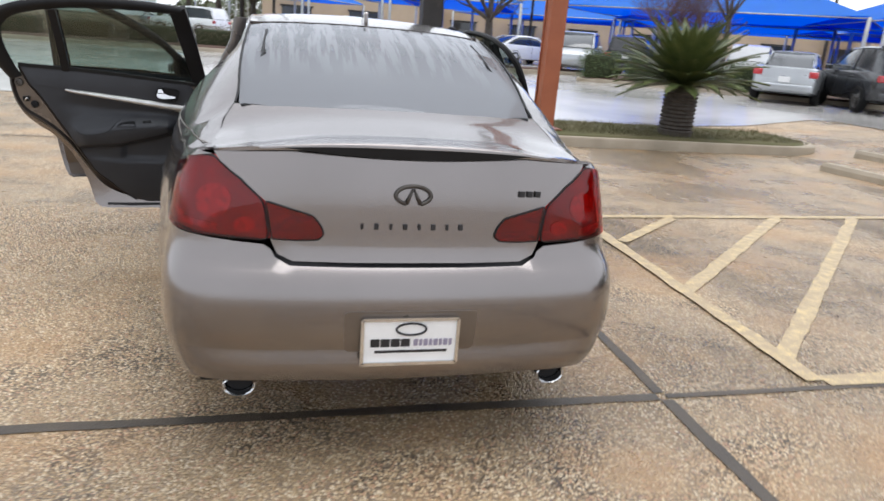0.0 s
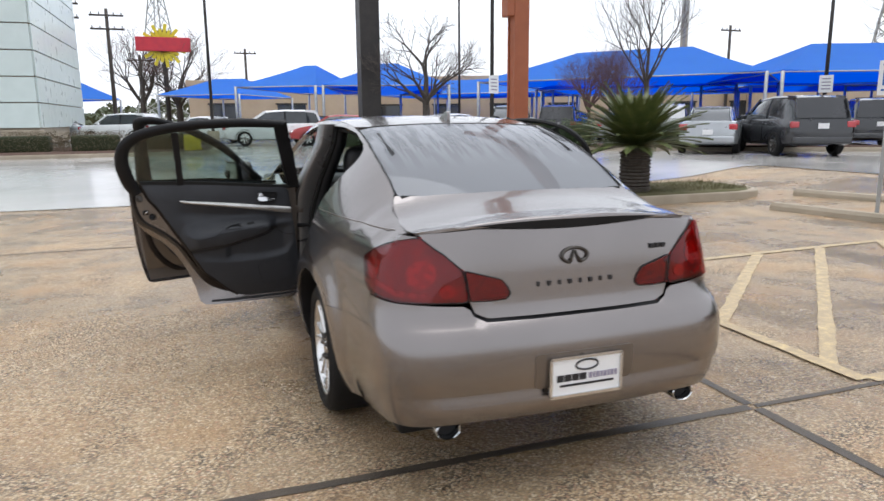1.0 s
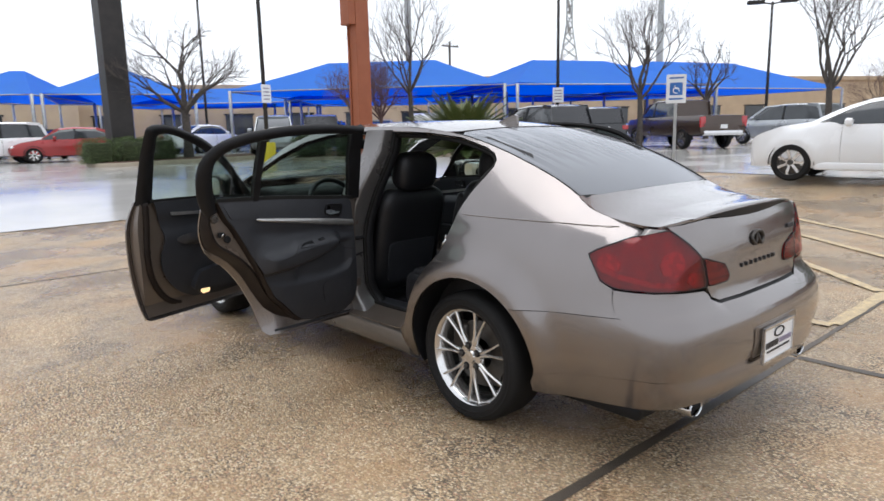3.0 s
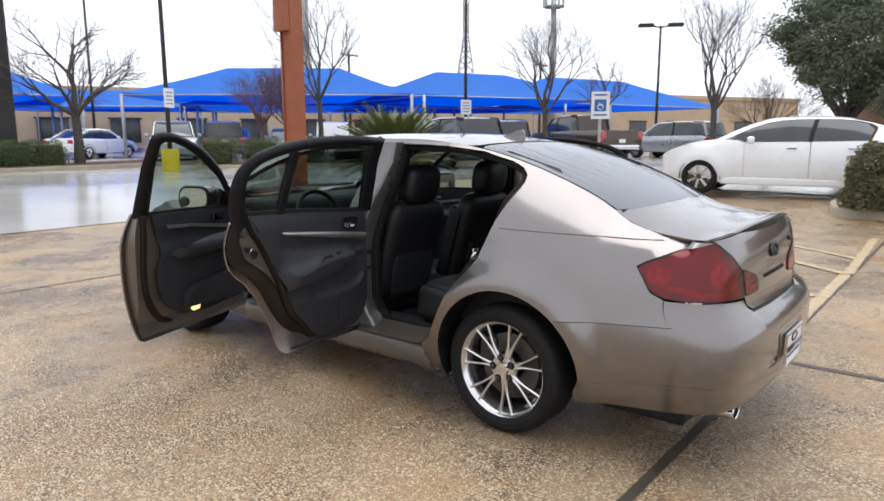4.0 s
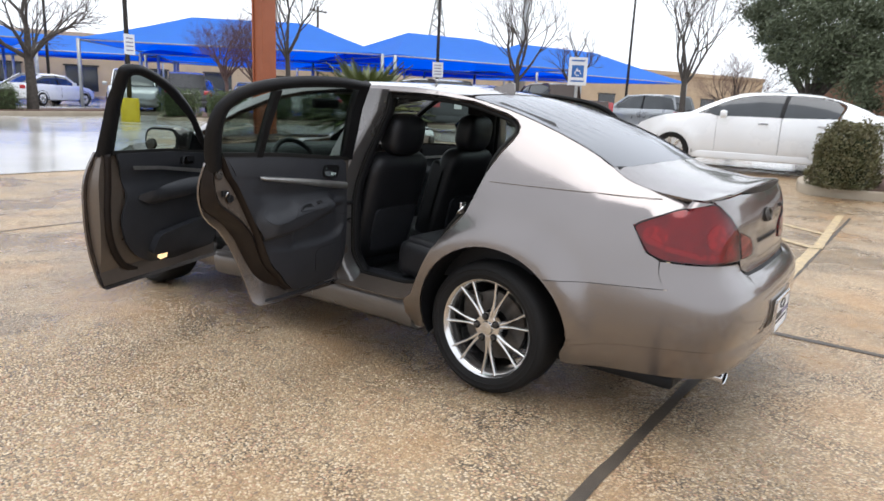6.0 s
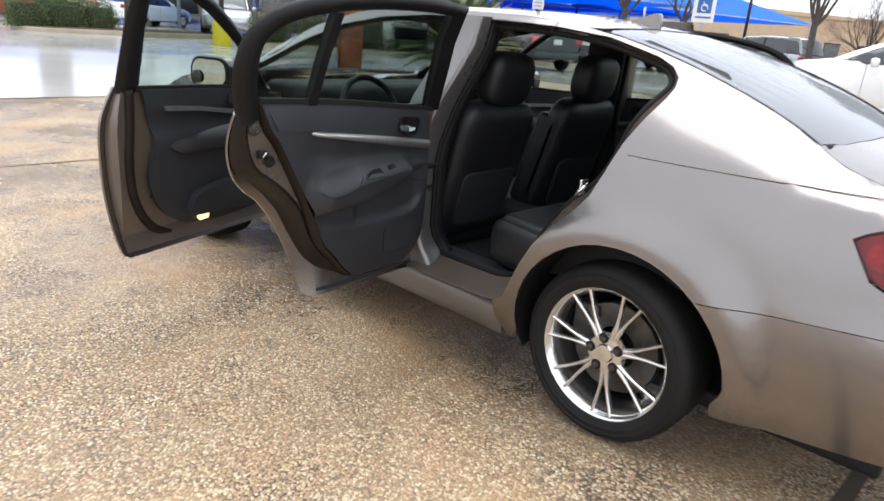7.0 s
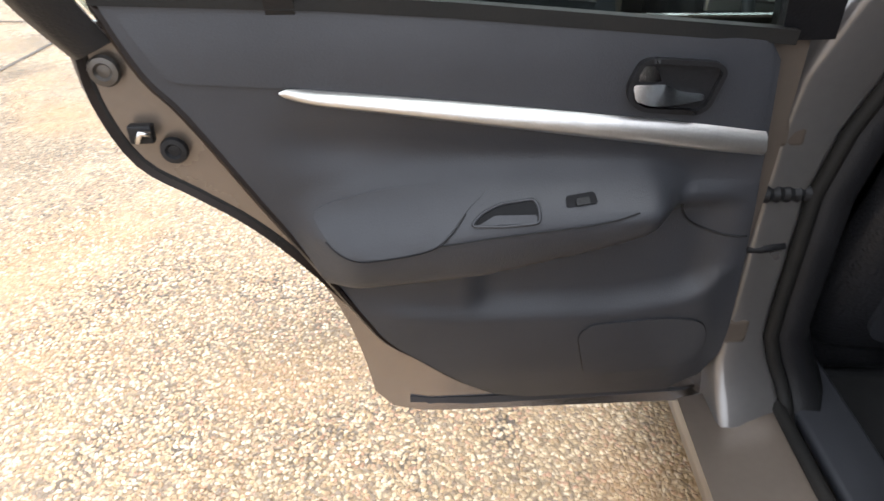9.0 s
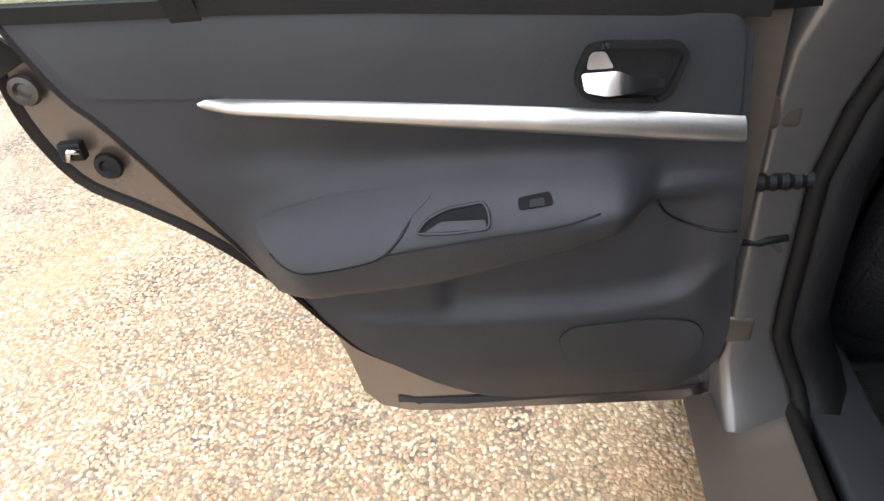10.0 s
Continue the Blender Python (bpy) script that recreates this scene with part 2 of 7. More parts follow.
GLASS_FRONT = glass("clear_windscreen", (0.9, 0.95, 0.93), 0.0, 0.9)
GLASS_FAR = surface("dark_car_glass", (0.02, 0.024, 0.028), (0.03, 0.035, 0.04), 2, 0.08, 0, 0, 40, 0.5)
MIRROR = surface("mirror_glass", (0.80, 0.84, 0.84), (0.78, 0.82, 0.82), 3, 0.03, 1.0, 0, 40, 0, 0.01)
PEBBLE_COLOURS = [(0.468, 0.350, 0.214), (0.360, 0.257, 0.149), (0.297, 0.204, 0.114), (0.558, 0.443, 0.298), (0.414, 0.296, 0.166), (0.198, 0.146, 0.101), (0.504, 0.389, 0.245), (0.333, 0.226, 0.127), (0.387, 0.230, 0.144), (0.576, 0.478, 0.341)]
GROUND = aggregate("pebble_concrete", PEBBLE_COLOURS, 0.13, 0.55)
PEBBLES = surface("pebble_stone", (0.4, 0.3, 0.2), None, 40, 0.34, 0, 0.2, 300)
isl, tint = node(PEBBLES, "ShaderNodeNewGeometry"), node(PEBBLES, "ShaderNodeValToRGB")
tint.color_ramp.interpolation = "CONSTANT"
while len(tint.color_ramp.elements) < len(PEBBLE_COLOURS):
    tint.color_ramp.elements.new(0.5)
for i, c in enumerate(PEBBLE_COLOURS):
    tint.color_ramp.elements[i].position, tint.color_ramp.elements[i].color = i / len(PEBBLE_COLOURS), (*c, 1)
PEBBLES.node_tree.links.new(isl.outputs["Random Per Island"], tint.inputs[0])
PEBBLES.node_tree.links.new(tint.outputs[0], PEBBLES.node_tree.nodes["Principled BSDF"].inputs["Base Color"])
LOT = surface("wet_grey_lot", (0.36, 0.35, 0.335), (0.48, 0.465, 0.445), 0.35, 0.16, 0, 0.04, 70, 0, 0.11, 0.2)
CONC = surface("pale_concrete", (0.40, 0.34, 0.26), (0.30, 0.255, 0.19), 2.2, 0.7, 0, 0.4, 90)
TAR = surface("tar_joint", (0.045, 0.036, 0.028), (0.075, 0.058, 0.042), 6, 0.5, 0, 0.3, 120)
YELLOW = surface("worn_yellow_paint", (0.60, 0.46, 0.22), (0.38, 0.29, 0.18), 14, 0.5, 0, 0.4, 110, 0, 0.15, 0.9)
GRASSM = surface("damp_grass", (0.085, 0.085, 0.028), (0.13, 0.11, 0.055), 3, 0.9, 0, 0.5, 200)
LEAF = surface("hedge_leaf", (0.045, 0.075, 0.018), (0.085, 0.12, 0.035), 9, 0.55, 0, 0, 60)
OLIVE = surface("olive_shrub_leaf", (0.085, 0.090, 0.032), (0.150, 0.130, 0.065), 9, 0.6)
DRYLEAF = surface("brown_shrub_leaf", (0.085, 0.065, 0.032), (0.12, 0.088, 0.05), 9, 0.7)
PALM = surface("sago_frond", (0.075, 0.105, 0.030), (0.130, 0.150, 0.050), 9, 0.45)
OAK = surface("live_oak_leaf", (0.060, 0.078, 0.036), (0.105, 0.122, 0.068), 5, 0.6)
BARK = surface("grey_bark", (0.085, 0.072, 0.062), (0.050, 0.042, 0.036), 12, 0.9, 0, 0.8, 60)
TWIG = surface("bare_twig", (0.100, 0.080, 0.070), (0.070, 0.055, 0.048), 12, 0.9)
TWIGP = surface("purple_brown_twig", (0.16, 0.095, 0.085), (0.11, 0.07, 0.065), 12, 0.9)
POST = surface("rust_orange_paint", (0.33, 0.098, 0.040), (0.27, 0.078, 0.032), 3, 0.5, 0, 0.1, 60)
POLE = surface("dark_bronze_pole", (0.022, 0.020, 0.019), (0.035, 0.03, 0.028), 4, 0.5, 0.3, 0, 60)
GALV = surface("galvanised_steel", (0.42, 0.43, 0.43), (0.33, 0.34, 0.34), 6, 0.4, 0.6, 0, 60)
BLUE = surface("blue_shade_fabric", (0.060, 0.28, 0.74), (0.075, 0.32, 0.80), 0.8, 0.75, 0, 0.2, 40)
bl = BLUE.node_tree
thin = bl.nodes.new("ShaderNodeBsdfTranslucent")
thin.inputs[0].default_value = (0.05, 0.33, 0.90, 1)
both_ways = bl.nodes.new("ShaderNodeMixShader")
both_ways.inputs[0].default_value = 0.62
bl.links.new(bl.nodes["Principled BSDF"].outputs[0], both_ways.inputs[1])
bl.links.new(thin.outputs[0], both_ways.inputs[2])
bl.links.new(both_ways.outputs[0], bl.nodes["Material Output"].inputs[0])
TAN = surface("tan_stucco", (0.52, 0.40, 0.27), (0.46, 0.35, 0.24), 0.8, 0.8, 0, 0.3, 30)
BRICKM = surface("brown_wall", (0.20, 0.105, 0.065), (0.15, 0.08, 0.05), 2, 0.85, 0, 0.3, 30)
PANELG = surface("pale_green_panel", (0.62, 0.70, 0.68), (0.56, 0.64, 0.62), 1.2, 0.3)
SIGNW = surface("white_sign", (0.75, 0.77, 0.78), (0.68, 0.70, 0.72), 4, 0.4)
SIGNB = surface("sign_blue", (0.03, 0.14, 0.45), None, 4, 0.4)
SIGNR = surface("sign_red", (0.60, 0.035, 0.05), (0.50, 0.03, 0.05), 2, 0.4)
SIGNY = surface("sign_yellow", (0.80, 0.66, 0.03), (0.62, 0.50, 0.02), 2, 0.4)
BOLLARD = surface("yellow_bollard", (0.75, 0.58, 0.02), (0.65, 0.5, 0.02), 4, 0.5)
MULCH = surface("brown_mulch", (0.10, 0.055, 0.038), (0.065, 0.04, 0.028), 4, 0.95, 0, 0.8, 60)


# ---- geometry helpers ----
def spl(xs, ys):
    """A smooth curve through points that never overshoots."""
    xs, ys = np.array(xs, float), np.array(ys, float)
    h, d = np.diff(xs), np.diff(ys) / np.diff(xs)
    m = np.zeros(len(xs))
    m[0], m[-1] = d[0], d[-1]
    for i in range(1, len(xs) - 1):
        if d[i - 1] * d[i] > 0:
            w1, w2 = 2 * h[i] + h[i - 1], h[i] + 2 * h[i - 1]
            m[i] = (w1 + w2) / (w1 / d[i - 1] + w2 / d[i])

    def f(x):
        x = np.clip(x, xs[0], xs[-1])
        i = np.clip(np.searchsorted(xs, x) - 1, 0, len(xs) - 2)
        t = (x - xs[i]) / h[i]
        return ((1 + 2 * t) * (1 - t) ** 2) * ys[i] + t * (1 - t) ** 2 * h[i] * m[i] + t * t * (3 - 2 * t) * ys[i + 1] + t * t * (t - 1) * h[i] * m[i + 1]
    return f


def ss(a, b, x):
    t = np.clip((x - a) / (b - a), 0, 1)
    return t * t * (3 - 2 * t)


def mesh(name, verts, faces, smooth=True, sharp=()):
    me = bpy.data.meshes.new(name)
    me.from_pydata([tuple(map(float, v)) for v in verts], [], faces)
    if smooth:
        me.polygons.foreach_set("use_smooth", [True] * len(me.polygons))
    if len(sharp):
        keys = {tuple(sorted(e)) for e in sharp}
        me.edges.foreach_set("use_edge_sharp", [tuple(sorted(e.vertices)) in keys for e in me.edges])
    me.update()
    return me


def from_bm(name, bm, smooth=False, angle=40):
    me = bpy.data.meshes.new(name)
    bm.normal_update()
    if smooth:
        for f in bm.faces:
            f.smooth = True
        for e in bm.edges:
            if len(e.link_faces) == 2 and e.calc_face_angle() > radians(angle):
                e.smooth = False
    bm.to_mesh(me)
    bm.free()
    return me


def part(name, data, mat, parent=None, label=""):
    """One mesh object under a thing or a part."""
    ob = new(name, data if isinstance(data, bpy.types.Mesh) else from_bm(name, data))
    if not ob.data.materials:
        ob.data.materials.append(mat)
    if parent:
        ob.parent = parent
    if label:
        ob["label"] = label
    return ob


def thing(name, label, category, at=(0, 0, 0), rz=0.0, group="", kind=""):
    ob = new(name)
    ob.matrix_basis = pose(*at, 0, 0, rz)
    return tagged(ob, label, category, group, kind)


def box(size, at=(0, 0, 0), bev=0.0, rot=None, seg=2):
    bm = bmesh.new()
    bmesh.ops.create_cube(bm, size=1.0)
    bmesh.ops.scale(bm, vec=size, verts=bm.verts)
    if bev:
        bmesh.ops.bevel(bm, geom=bm.edges[:], offset=min(bev, min(size) * 0.45), segments=seg, affect="EDGES", profile=0.6)
    m = Matrix.Translation(at) @ (rot or Matrix())
    bmesh.ops.transform(bm, matrix=m, verts=bm.verts)
    return bm


def sbox(size, at=(0, 0, 0), bev=0.01, rot=None, seg=3):
    return from_bm("box", box(size, at, bev, rot, seg), True, 50)


def tube(points, radii, sides=10, caps=True, closed=False):
    """A round bar along points; radii: one or one a point."""
    P = [Vector(p) for p in points]
    n = len(P)
    radii = radii if hasattr(radii, "__len__") else [radii] * n
    V, F = [], []
    ref = None
    for i, p in enumerate(P):
        a, b = (P[(i - 1) % n], P[(i + 1) % n]) if closed else (P[max(i - 1, 0)], P[min(i + 1, n - 1)])
        d = (b - a).normalized()
        if ref is None:
            ref = d.orthogonal().normalized()
        ref = (ref - d * ref.dot(d)).normalized()
        o = d.cross(ref)
        for k in range(sides):
            w = 2 * math.pi * k / sides
            V.append(p + (ref * math.cos(w) + o * math.sin(w)) * radii[i])
    for i in range(n if closed else n - 1):
        j = (i + 1) % n
        for k in range(sides):
            k2 = (k + 1) % sides
            F.append((i * sides + k, i * sides + k2, j * sides + k2, j * sides + k))
    if caps and not closed:
        F.append(tuple(range(sides))[::-1])
        F.append(tuple((n - 1) * sides + k for k in range(sides)))
    return mesh("tube", V, F)


def bar(points, across, w, h, closed=False):
    """A flat bar along points: w wide along the vectors across, h thick at right angles to that."""
    P = [Vector(p) for p in points]
    n = len(P)
    V, F, S = [], [], []
    for i, p in enumerate(P):
        a, b = (P[(i - 1) % n], P[(i + 1) % n]) if closed else (P[max(i - 1, 0)], P[min(i + 1, n - 1)])
        d = (b - a).normalized()
        u = Vector(across[i] if isinstance(across[0], (tuple, list, Vector)) else across)
        u = (u - d * u.dot(d)).normalized()
        o = d.cross(u)
        ww = w[i] if hasattr(w, "__len__") else w
        for s, q in ((-1, -1), (1, -1), (1, 1), (-1, 1)):
            V.append(p + u * s * ww / 2 + o * q * h / 2)
    for i in range(n if closed else n - 1):
        j = (i + 1) % n
        for k in range(4):
            F.append((i * 4 + k, i * 4 + (k + 1) % 4, j * 4 + (k + 1) % 4, j * 4 + k))
            S.append((i * 4 + k, j * 4 + k))
    if not closed:
        F += [(3, 2, 1, 0), tuple((n - 1) * 4 + k for k in range(4))]
        S += [(0, 1), (1, 2), (2, 3), (3, 0)] + [((n - 1) * 4 + k, (n - 1) * 4 + (k + 1) % 4) for k in range(4)]
    me = mesh("bar", V, F, True, S)
    bm = bmesh.new()
    bm.from_mesh(me)
    bmesh.ops.recalc_face_normals(bm, faces=bm.faces[:])
    bm.to_mesh(me)
    bm.free()
    return me


def lathe(profile, n=40, axis="X"):
    """Turns (radius, along) points round an axis."""
    V, F = [], []
    for r, a in profile:
        for k in range(n):
            w = 2 * math.pi * k / n
            c, s = r * math.cos(w), r * math.sin(w)
            V.append((a, c, s) if axis == "X" else (c, s, a) if axis == "Z" else (c, a, s))
    for i in range(len(profile) - 1):
        for k in range(n):
            k2 = (k + 1) % n
            F.append((i * n + k, i * n + k2, (i + 1) * n + k2, (i + 1) * n + k))
    me = mesh("lathe", V, F)
    bm = bmesh.new()
    bm.from_mesh(me)
    bmesh.ops.recalc_face_normals(bm, faces=bm.faces[:])
    for e in bm.edges:
        if len(e.link_faces) == 2 and e.calc_face_angle() > radians(38):
            e.smooth = False
    bm.to_mesh(me)
    bm.free()
    return me


def sheet_loft(rows, th=0.004):
    """A sheet through rows of points, with thickness behind it."""
    R = [[Vector(p) for p in r] for r in rows]
    m, n = len(R), len(R[0])
    V, B, F = [], [], []
    for i in range(m):
        for j in range(n):
            u = R[i][min(j + 1, n - 1)] - R[i][max(j - 1, 0)]
            v = R[min(i + 1, m - 1)][j] - R[max(i - 1, 0)][j]
            V.append(R[i][j])
            B.append(R[i][j] - u.cross(v).normalized() * th)
    k = m * n
    q = lambda i, j: i * n + j
    for i in range(m - 1):
        for j in range(n - 1):
            f = (q(i, j), q(i, j + 1), q(i + 1, j + 1), q(i + 1, j))
            F += [f, tuple(x + k for x in f[::-1])]
    rim = [q(0, j) for j in range(n)] + [q(i, n - 1) for i in range(1, m)] + [q(m - 1, j) for j in range(n - 2, -1, -1)] + [q(i, 0) for i in range(m - 2, 0, -1)]
    S = []
    for x, y in zip(rim, rim[1:] + rim[:1]):
        F.append((y, x, x + k, y + k))
        S += [(x, y), (x + k, y + k)]
    me = mesh("loft", V + B, F, True, S)
    bm = bmesh.new()
    bm.from_mesh(me)
    bmesh.ops.recalc_face_normals(bm, faces=bm.faces[:])
    bm.to_mesh(me)
    bm.free()
    return me


def rounded(points, r=0.02, n=4):
    """A closed outline with its corners rounded."""
    out = []
    N = len(points)
    for i in range(N):
        p, a, b = (np.array(points[k], float) for k in (i, (i - 1) % N, (i + 1) % N))
        la, lb = np.linalg.norm(a - p), np.linalg.norm(b - p)
        q = min(r, la * 0.45, lb * 0.45)
        s, e = p + (a - p) / la * q, p + (b - p) / lb * q
        for k in range(n + 1):
            t = k / n
            out.append(tuple((1 - t) ** 2 * s + 2 * t * (1 - t) * p + t * t * e))
    return out


def curve(points, n=8, closed=True):
    """A smooth outline through points."""
    P = [np.array(p, float) for p in points]
    N = len(P)
    out = []
    for i in range(N if closed else N - 1):
        p0, p1, p2, p3 = ((P[(i + k) % N] if closed else P[min(max(i + k, 0), N - 1)]) for k in (-1, 0, 1, 2))
        for k in range(n):
            t = k / n
            out.append(tuple(0.5 * (2 * p1 + (p2 - p0) * t + (2 * p0 - 5 * p1 + 4 * p2 - p3) * t * t + (3 * p1 - p0 - 3 * p2 + p3) * t ** 3)))
    if not closed:
        out.append(tuple(P[-1]))
    return out


from mathutils.geometry import delaunay_2d_cdt


def panel(outline, fmap, step=0.04, th=0.004, back=None, out=None):
    """A sheet over a flat outline, bent onto the surface fmap(u, v), with thickness inwards. out(p): a way that counts as outwards."""
    O = []
    N = len(outline)
    for i in range(N):
        a, b = np.array(outline[i], float), np.array(outline[(i + 1) % N], float)
        L = np.linalg.norm(b - a)
        if L < 1e-6:
            continue
        k = max(1, int(math.ceil(L / step)))
        O += [a + (b - a) * j / k for j in range(k)]
    O = np.array(O)
    lo, hi = O.min(0), O.max(0)
    gx, gy = np.meshgrid(np.arange(lo[0] + step / 2, hi[0], step), np.arange(lo[1] + step / 2, hi[1], step))
    G = np.stack([gx.ravel(), gy.ravel()], 1)
    A, B = O, np.roll(O, -1, 0)
    if len(G):
        inside = np.zeros(len(G), bool)
        near = np.full(len(G), 9.0)
        for a, b in zip(A, B):
            c = (a[1] > G[:, 1]) != (b[1] > G[:, 1])
            xc = a[0] + (G[:, 1] - a[1]) * (b[0] - a[0]) / (b[1] - a[1] if abs(b[1] - a[1]) > 1e-12 else 1e-12)
            inside ^= c & (G[:, 0] < xc)
            d = b - a
            t = np.clip(((G - a) @ d) / (d @ d), 0, 1)
            near = np.minimum(near, np.linalg.norm(G - a - t[:, None] * d, axis=1))
        G = G[inside & (near > step * 0.4)]
    pts = [Vector(p) for p in np.concatenate([O, G]) if True]
    v2, _, f2, *_ = delaunay_2d_cdt(pts, [], [list(range(len(O)))], 1, 1e-6)
    n = len(v2)
    P = [Vector(fmap(p.x, p.y)) for p in v2]
    e = 0.004
    Q, flip = [], 0
    for p, q in zip(v2, P):
        du, dv = Vector(fmap(p.x + e, p.y)) - Vector(fmap(p.x - e, p.y)), Vector(fmap(p.x, p.y + e)) - Vector(fmap(p.x, p.y - e))
        nn = du.cross(dv)
        nn = nn.normalized() if nn.length > 1e-12 else Vector((0, 0, 1))
        o = out(q) if out else q - Vector((0, min(max(q.y, 0.7), 4.0), 0.6))
        if nn.dot(o) < 0:
            nn = -nn
            flip += 1
        Q.append(Vector(back(p.x, p.y)) if back else q - nn * th)
    F = [tuple(f) for f in f2]
    if flip > n / 2:
        F = [f[::-1] for f in F]
    edges = {}
    for f in F:
        for i in range(len(f)):
            edges[(f[i], f[(i + 1) % len(f)])] = 1
    rim = [k for k in edges if (k[1], k[0]) not in edges]
    FF = F + [tuple(i + n for i in f[::-1]) for f in F]
    sharp = []
    for a, b in rim:
        FF.append((b, a, a + n, b + n))
        sharp += [(a, b), (a + n, b + n)]
    return mesh("panel", P + Q, FF, True, sharp)


# ---- the saloon's body surface ----
plan = [(0, 0.0), (0.18, 0.002), (0.32, 0.008), (0.46, 0.018), (0.58, 0.034), (0.66, 0.055), (0.715, 0.085), (0.755, 0.130), (0.782, 0.190), (0.800, 0.28), (0.813, 0.38), (0.828, 0.52), (0.853, 0.74), (0.875, 0.99), (0.884, 1.3), (0.882, 1.8),
        (0.876, 2.4), (0.872, 3.0), (0.870, 3.5), (0.862, 3.9), (0.825, 4.25), (0.70, 4.52), (0.45, 4.66), (0, 4.70)]
_px, _py = np.array([p[0] for p in plan]), np.array([p[1] for p in plan])
_s = np.concatenate([[0], np.cumsum(np.hypot(np.diff(_px), np.diff(_py)))])
PX, PY = spl(_s, _px), spl(_s, _py)
_fine = np.linspace(0, _s[-1], 2000)
_fy, _fx = PY(_fine), PX(_fine)


def sy(y):
    return float(np.interp(y, _fy, _fine))


def sx(x):
    return float(np.interp(x, _fx[:900], _fine[:900]))


SIDE = spl([0.16, 0.20, 0.26, 0.34, 0.44, 0.54, 0.62, 0.70, 0.80, 0.88, 0.95, 1.0], [0.72, 0.775, 0.822, 0.853, 0.873, 0.882, 0.885, 0.883, 0.876, 0.866, 0.850, 0.832])
TAIL = spl([0.16, 0.22, 0.28, 0.34, 0.42, 0.50, 0.58, 0.63, 0.67, 0.695, 0.72, 0.80, 0.91, 1.0, 1.05], [0.10, 0.02, -0.045, -0.078, -0.095, -0.108, -0.106, -0.096, -0.07, -0.035, -0.022, -0.012, 0.0, 0.022, 0.045])
RAILZ = spl([0, 0.06, 0.15, 0.3, 0.42, 0.5, 0.56, 0.8, 1.1, 1.4, 1.8, 2.3, 2.7, 3.0, 3.3, 3.6, 4.0, 4.4, 4.7], [1.035, 1.03, 1.016, 1.032, 1.062, 1.095, 1.128, 1.235, 1.335, 1.398, 1.432, 1.435, 1.400, 1.32, 1.19, 1.04, 0.99, 0.86, 0.72])
RAILX = spl([0, 0.15, 0.3, 0.42, 0.5, 0.56, 0.8, 1.1, 1.4, 1.8, 2.3, 2.7, 3.0, 3.3, 3.6, 4.0, 4.4, 4.7], [0.60, 0.615, 0.645, 0.640, 0.615, 0.590, 0.575, 0.560, 0.552, 0.556, 0.564, 0.575, 0.605, 0.65, 0.70, 0.72, 0.64, 0.4])
MIDZ = spl([0.03, 0.1, 0.3, 0.45, 0.54, 0.8, 1.1, 1.4, 1.8, 2.2, 2.6, 2.8, 3.1, 3.4, 3.62, 4.0, 4.4, 4.7], [1.052, 1.056, 1.085, 1.115, 1.155, 1.262, 1.365, 1.428, 1.462, 1.466, 1.445, 1.415, 1.30, 1.16, 1.06, 1.0, 0.89, 0.72])


def body(s, z, sign=-1.0, lift=0.0):
    """The outer skin at plan length s (from the tail's middle) and height z; sign -1 is the driver's side."""
    cx, cy = float(PX(s)), float(PY(s))
    rear = 1 - ss(0.05, 0.8, cy)
    zb = 0.95
    if z <= zb:
        x = cx * float(SIDE(z)) / 0.884
    else:
        zr, xr = float(RAILZ(cy)), float(RAILX(cy))
        xr = xr if cy > 0.15 else cx * 0.93
        xr = min(xr, cx * 0.96)
        x0 = cx * float(SIDE(zb)) / 0.884
        t = min(max((z - zb) / max(zr - zb, 0.02), 0), 1.15)
        bulge = 0.055 if cy > 0.3 else 0.02
        x = x0 + (xr - x0) * t + bulge * 4 * t * (1 - t) * (0.55 if cy < 0.55 else 0.75)
    x *= 1 - 0.056 * ss(0.42, 0.98, z) * (1 - ss(0.30, 1.0, cy))
    y = cy + float(TAIL(z)) * rear
    x += flare(y, z)
    return Vector((sign * (x + lift), y, z))


def flare(y, z):
    """How far the skin swells round the wheel openings."""
    r = min(math.hypot(y - 0.973, z - 0.348), math.hypot(y - 3.845, z - 0.348))
    return 0.026 * (1 - ss(0.42, 0.54, r)) if z > 0.2 else 0.0


def bodyy(y, z, sign=-1.0, lift=0.0):
    return body(sy(y), z, sign, lift)


RIM_Y, RIM_X, RIM_Z = (np.array(v) for v in zip(*[(p.y, abs(p.x), p.z) for p in (bodyy(y, float(RAILZ(y))) for y in np.linspace(0.14, 3.6, 120))]))


def rail(y):
    """Half width and height of the edge where the side skin ends."""
    w = ss(0.17, 0.40, y) * ss(3.6, 3.4, y)
    return float(RAILX(y)) * (1 - w) + float(np.interp(y, RIM_Y, RIM_X)) * w, float(RAILZ(y)) * (1 - w) + float(np.interp(y, RIM_Y, RIM_Z)) * w


def top(x, y, lift=0.0):
    """The upper skin: boot lid, rear glass, roof, windscreen and bonnet."""
    (xe, ze), zc = rail(y), float(MIDZ(y))
    t = min(abs(x) / xe, 1.05)
    return Vector((x, y, ze + (zc - ze) * (1 - t ** 2.4) + lift))


def gh(x, y):
    """The ground's height: flat round the car, a little higher across the lot."""
    return float(max(0.30 * ss(7.9, 10.6, x), 0.24 * ss(9.0, 17.0, y)))


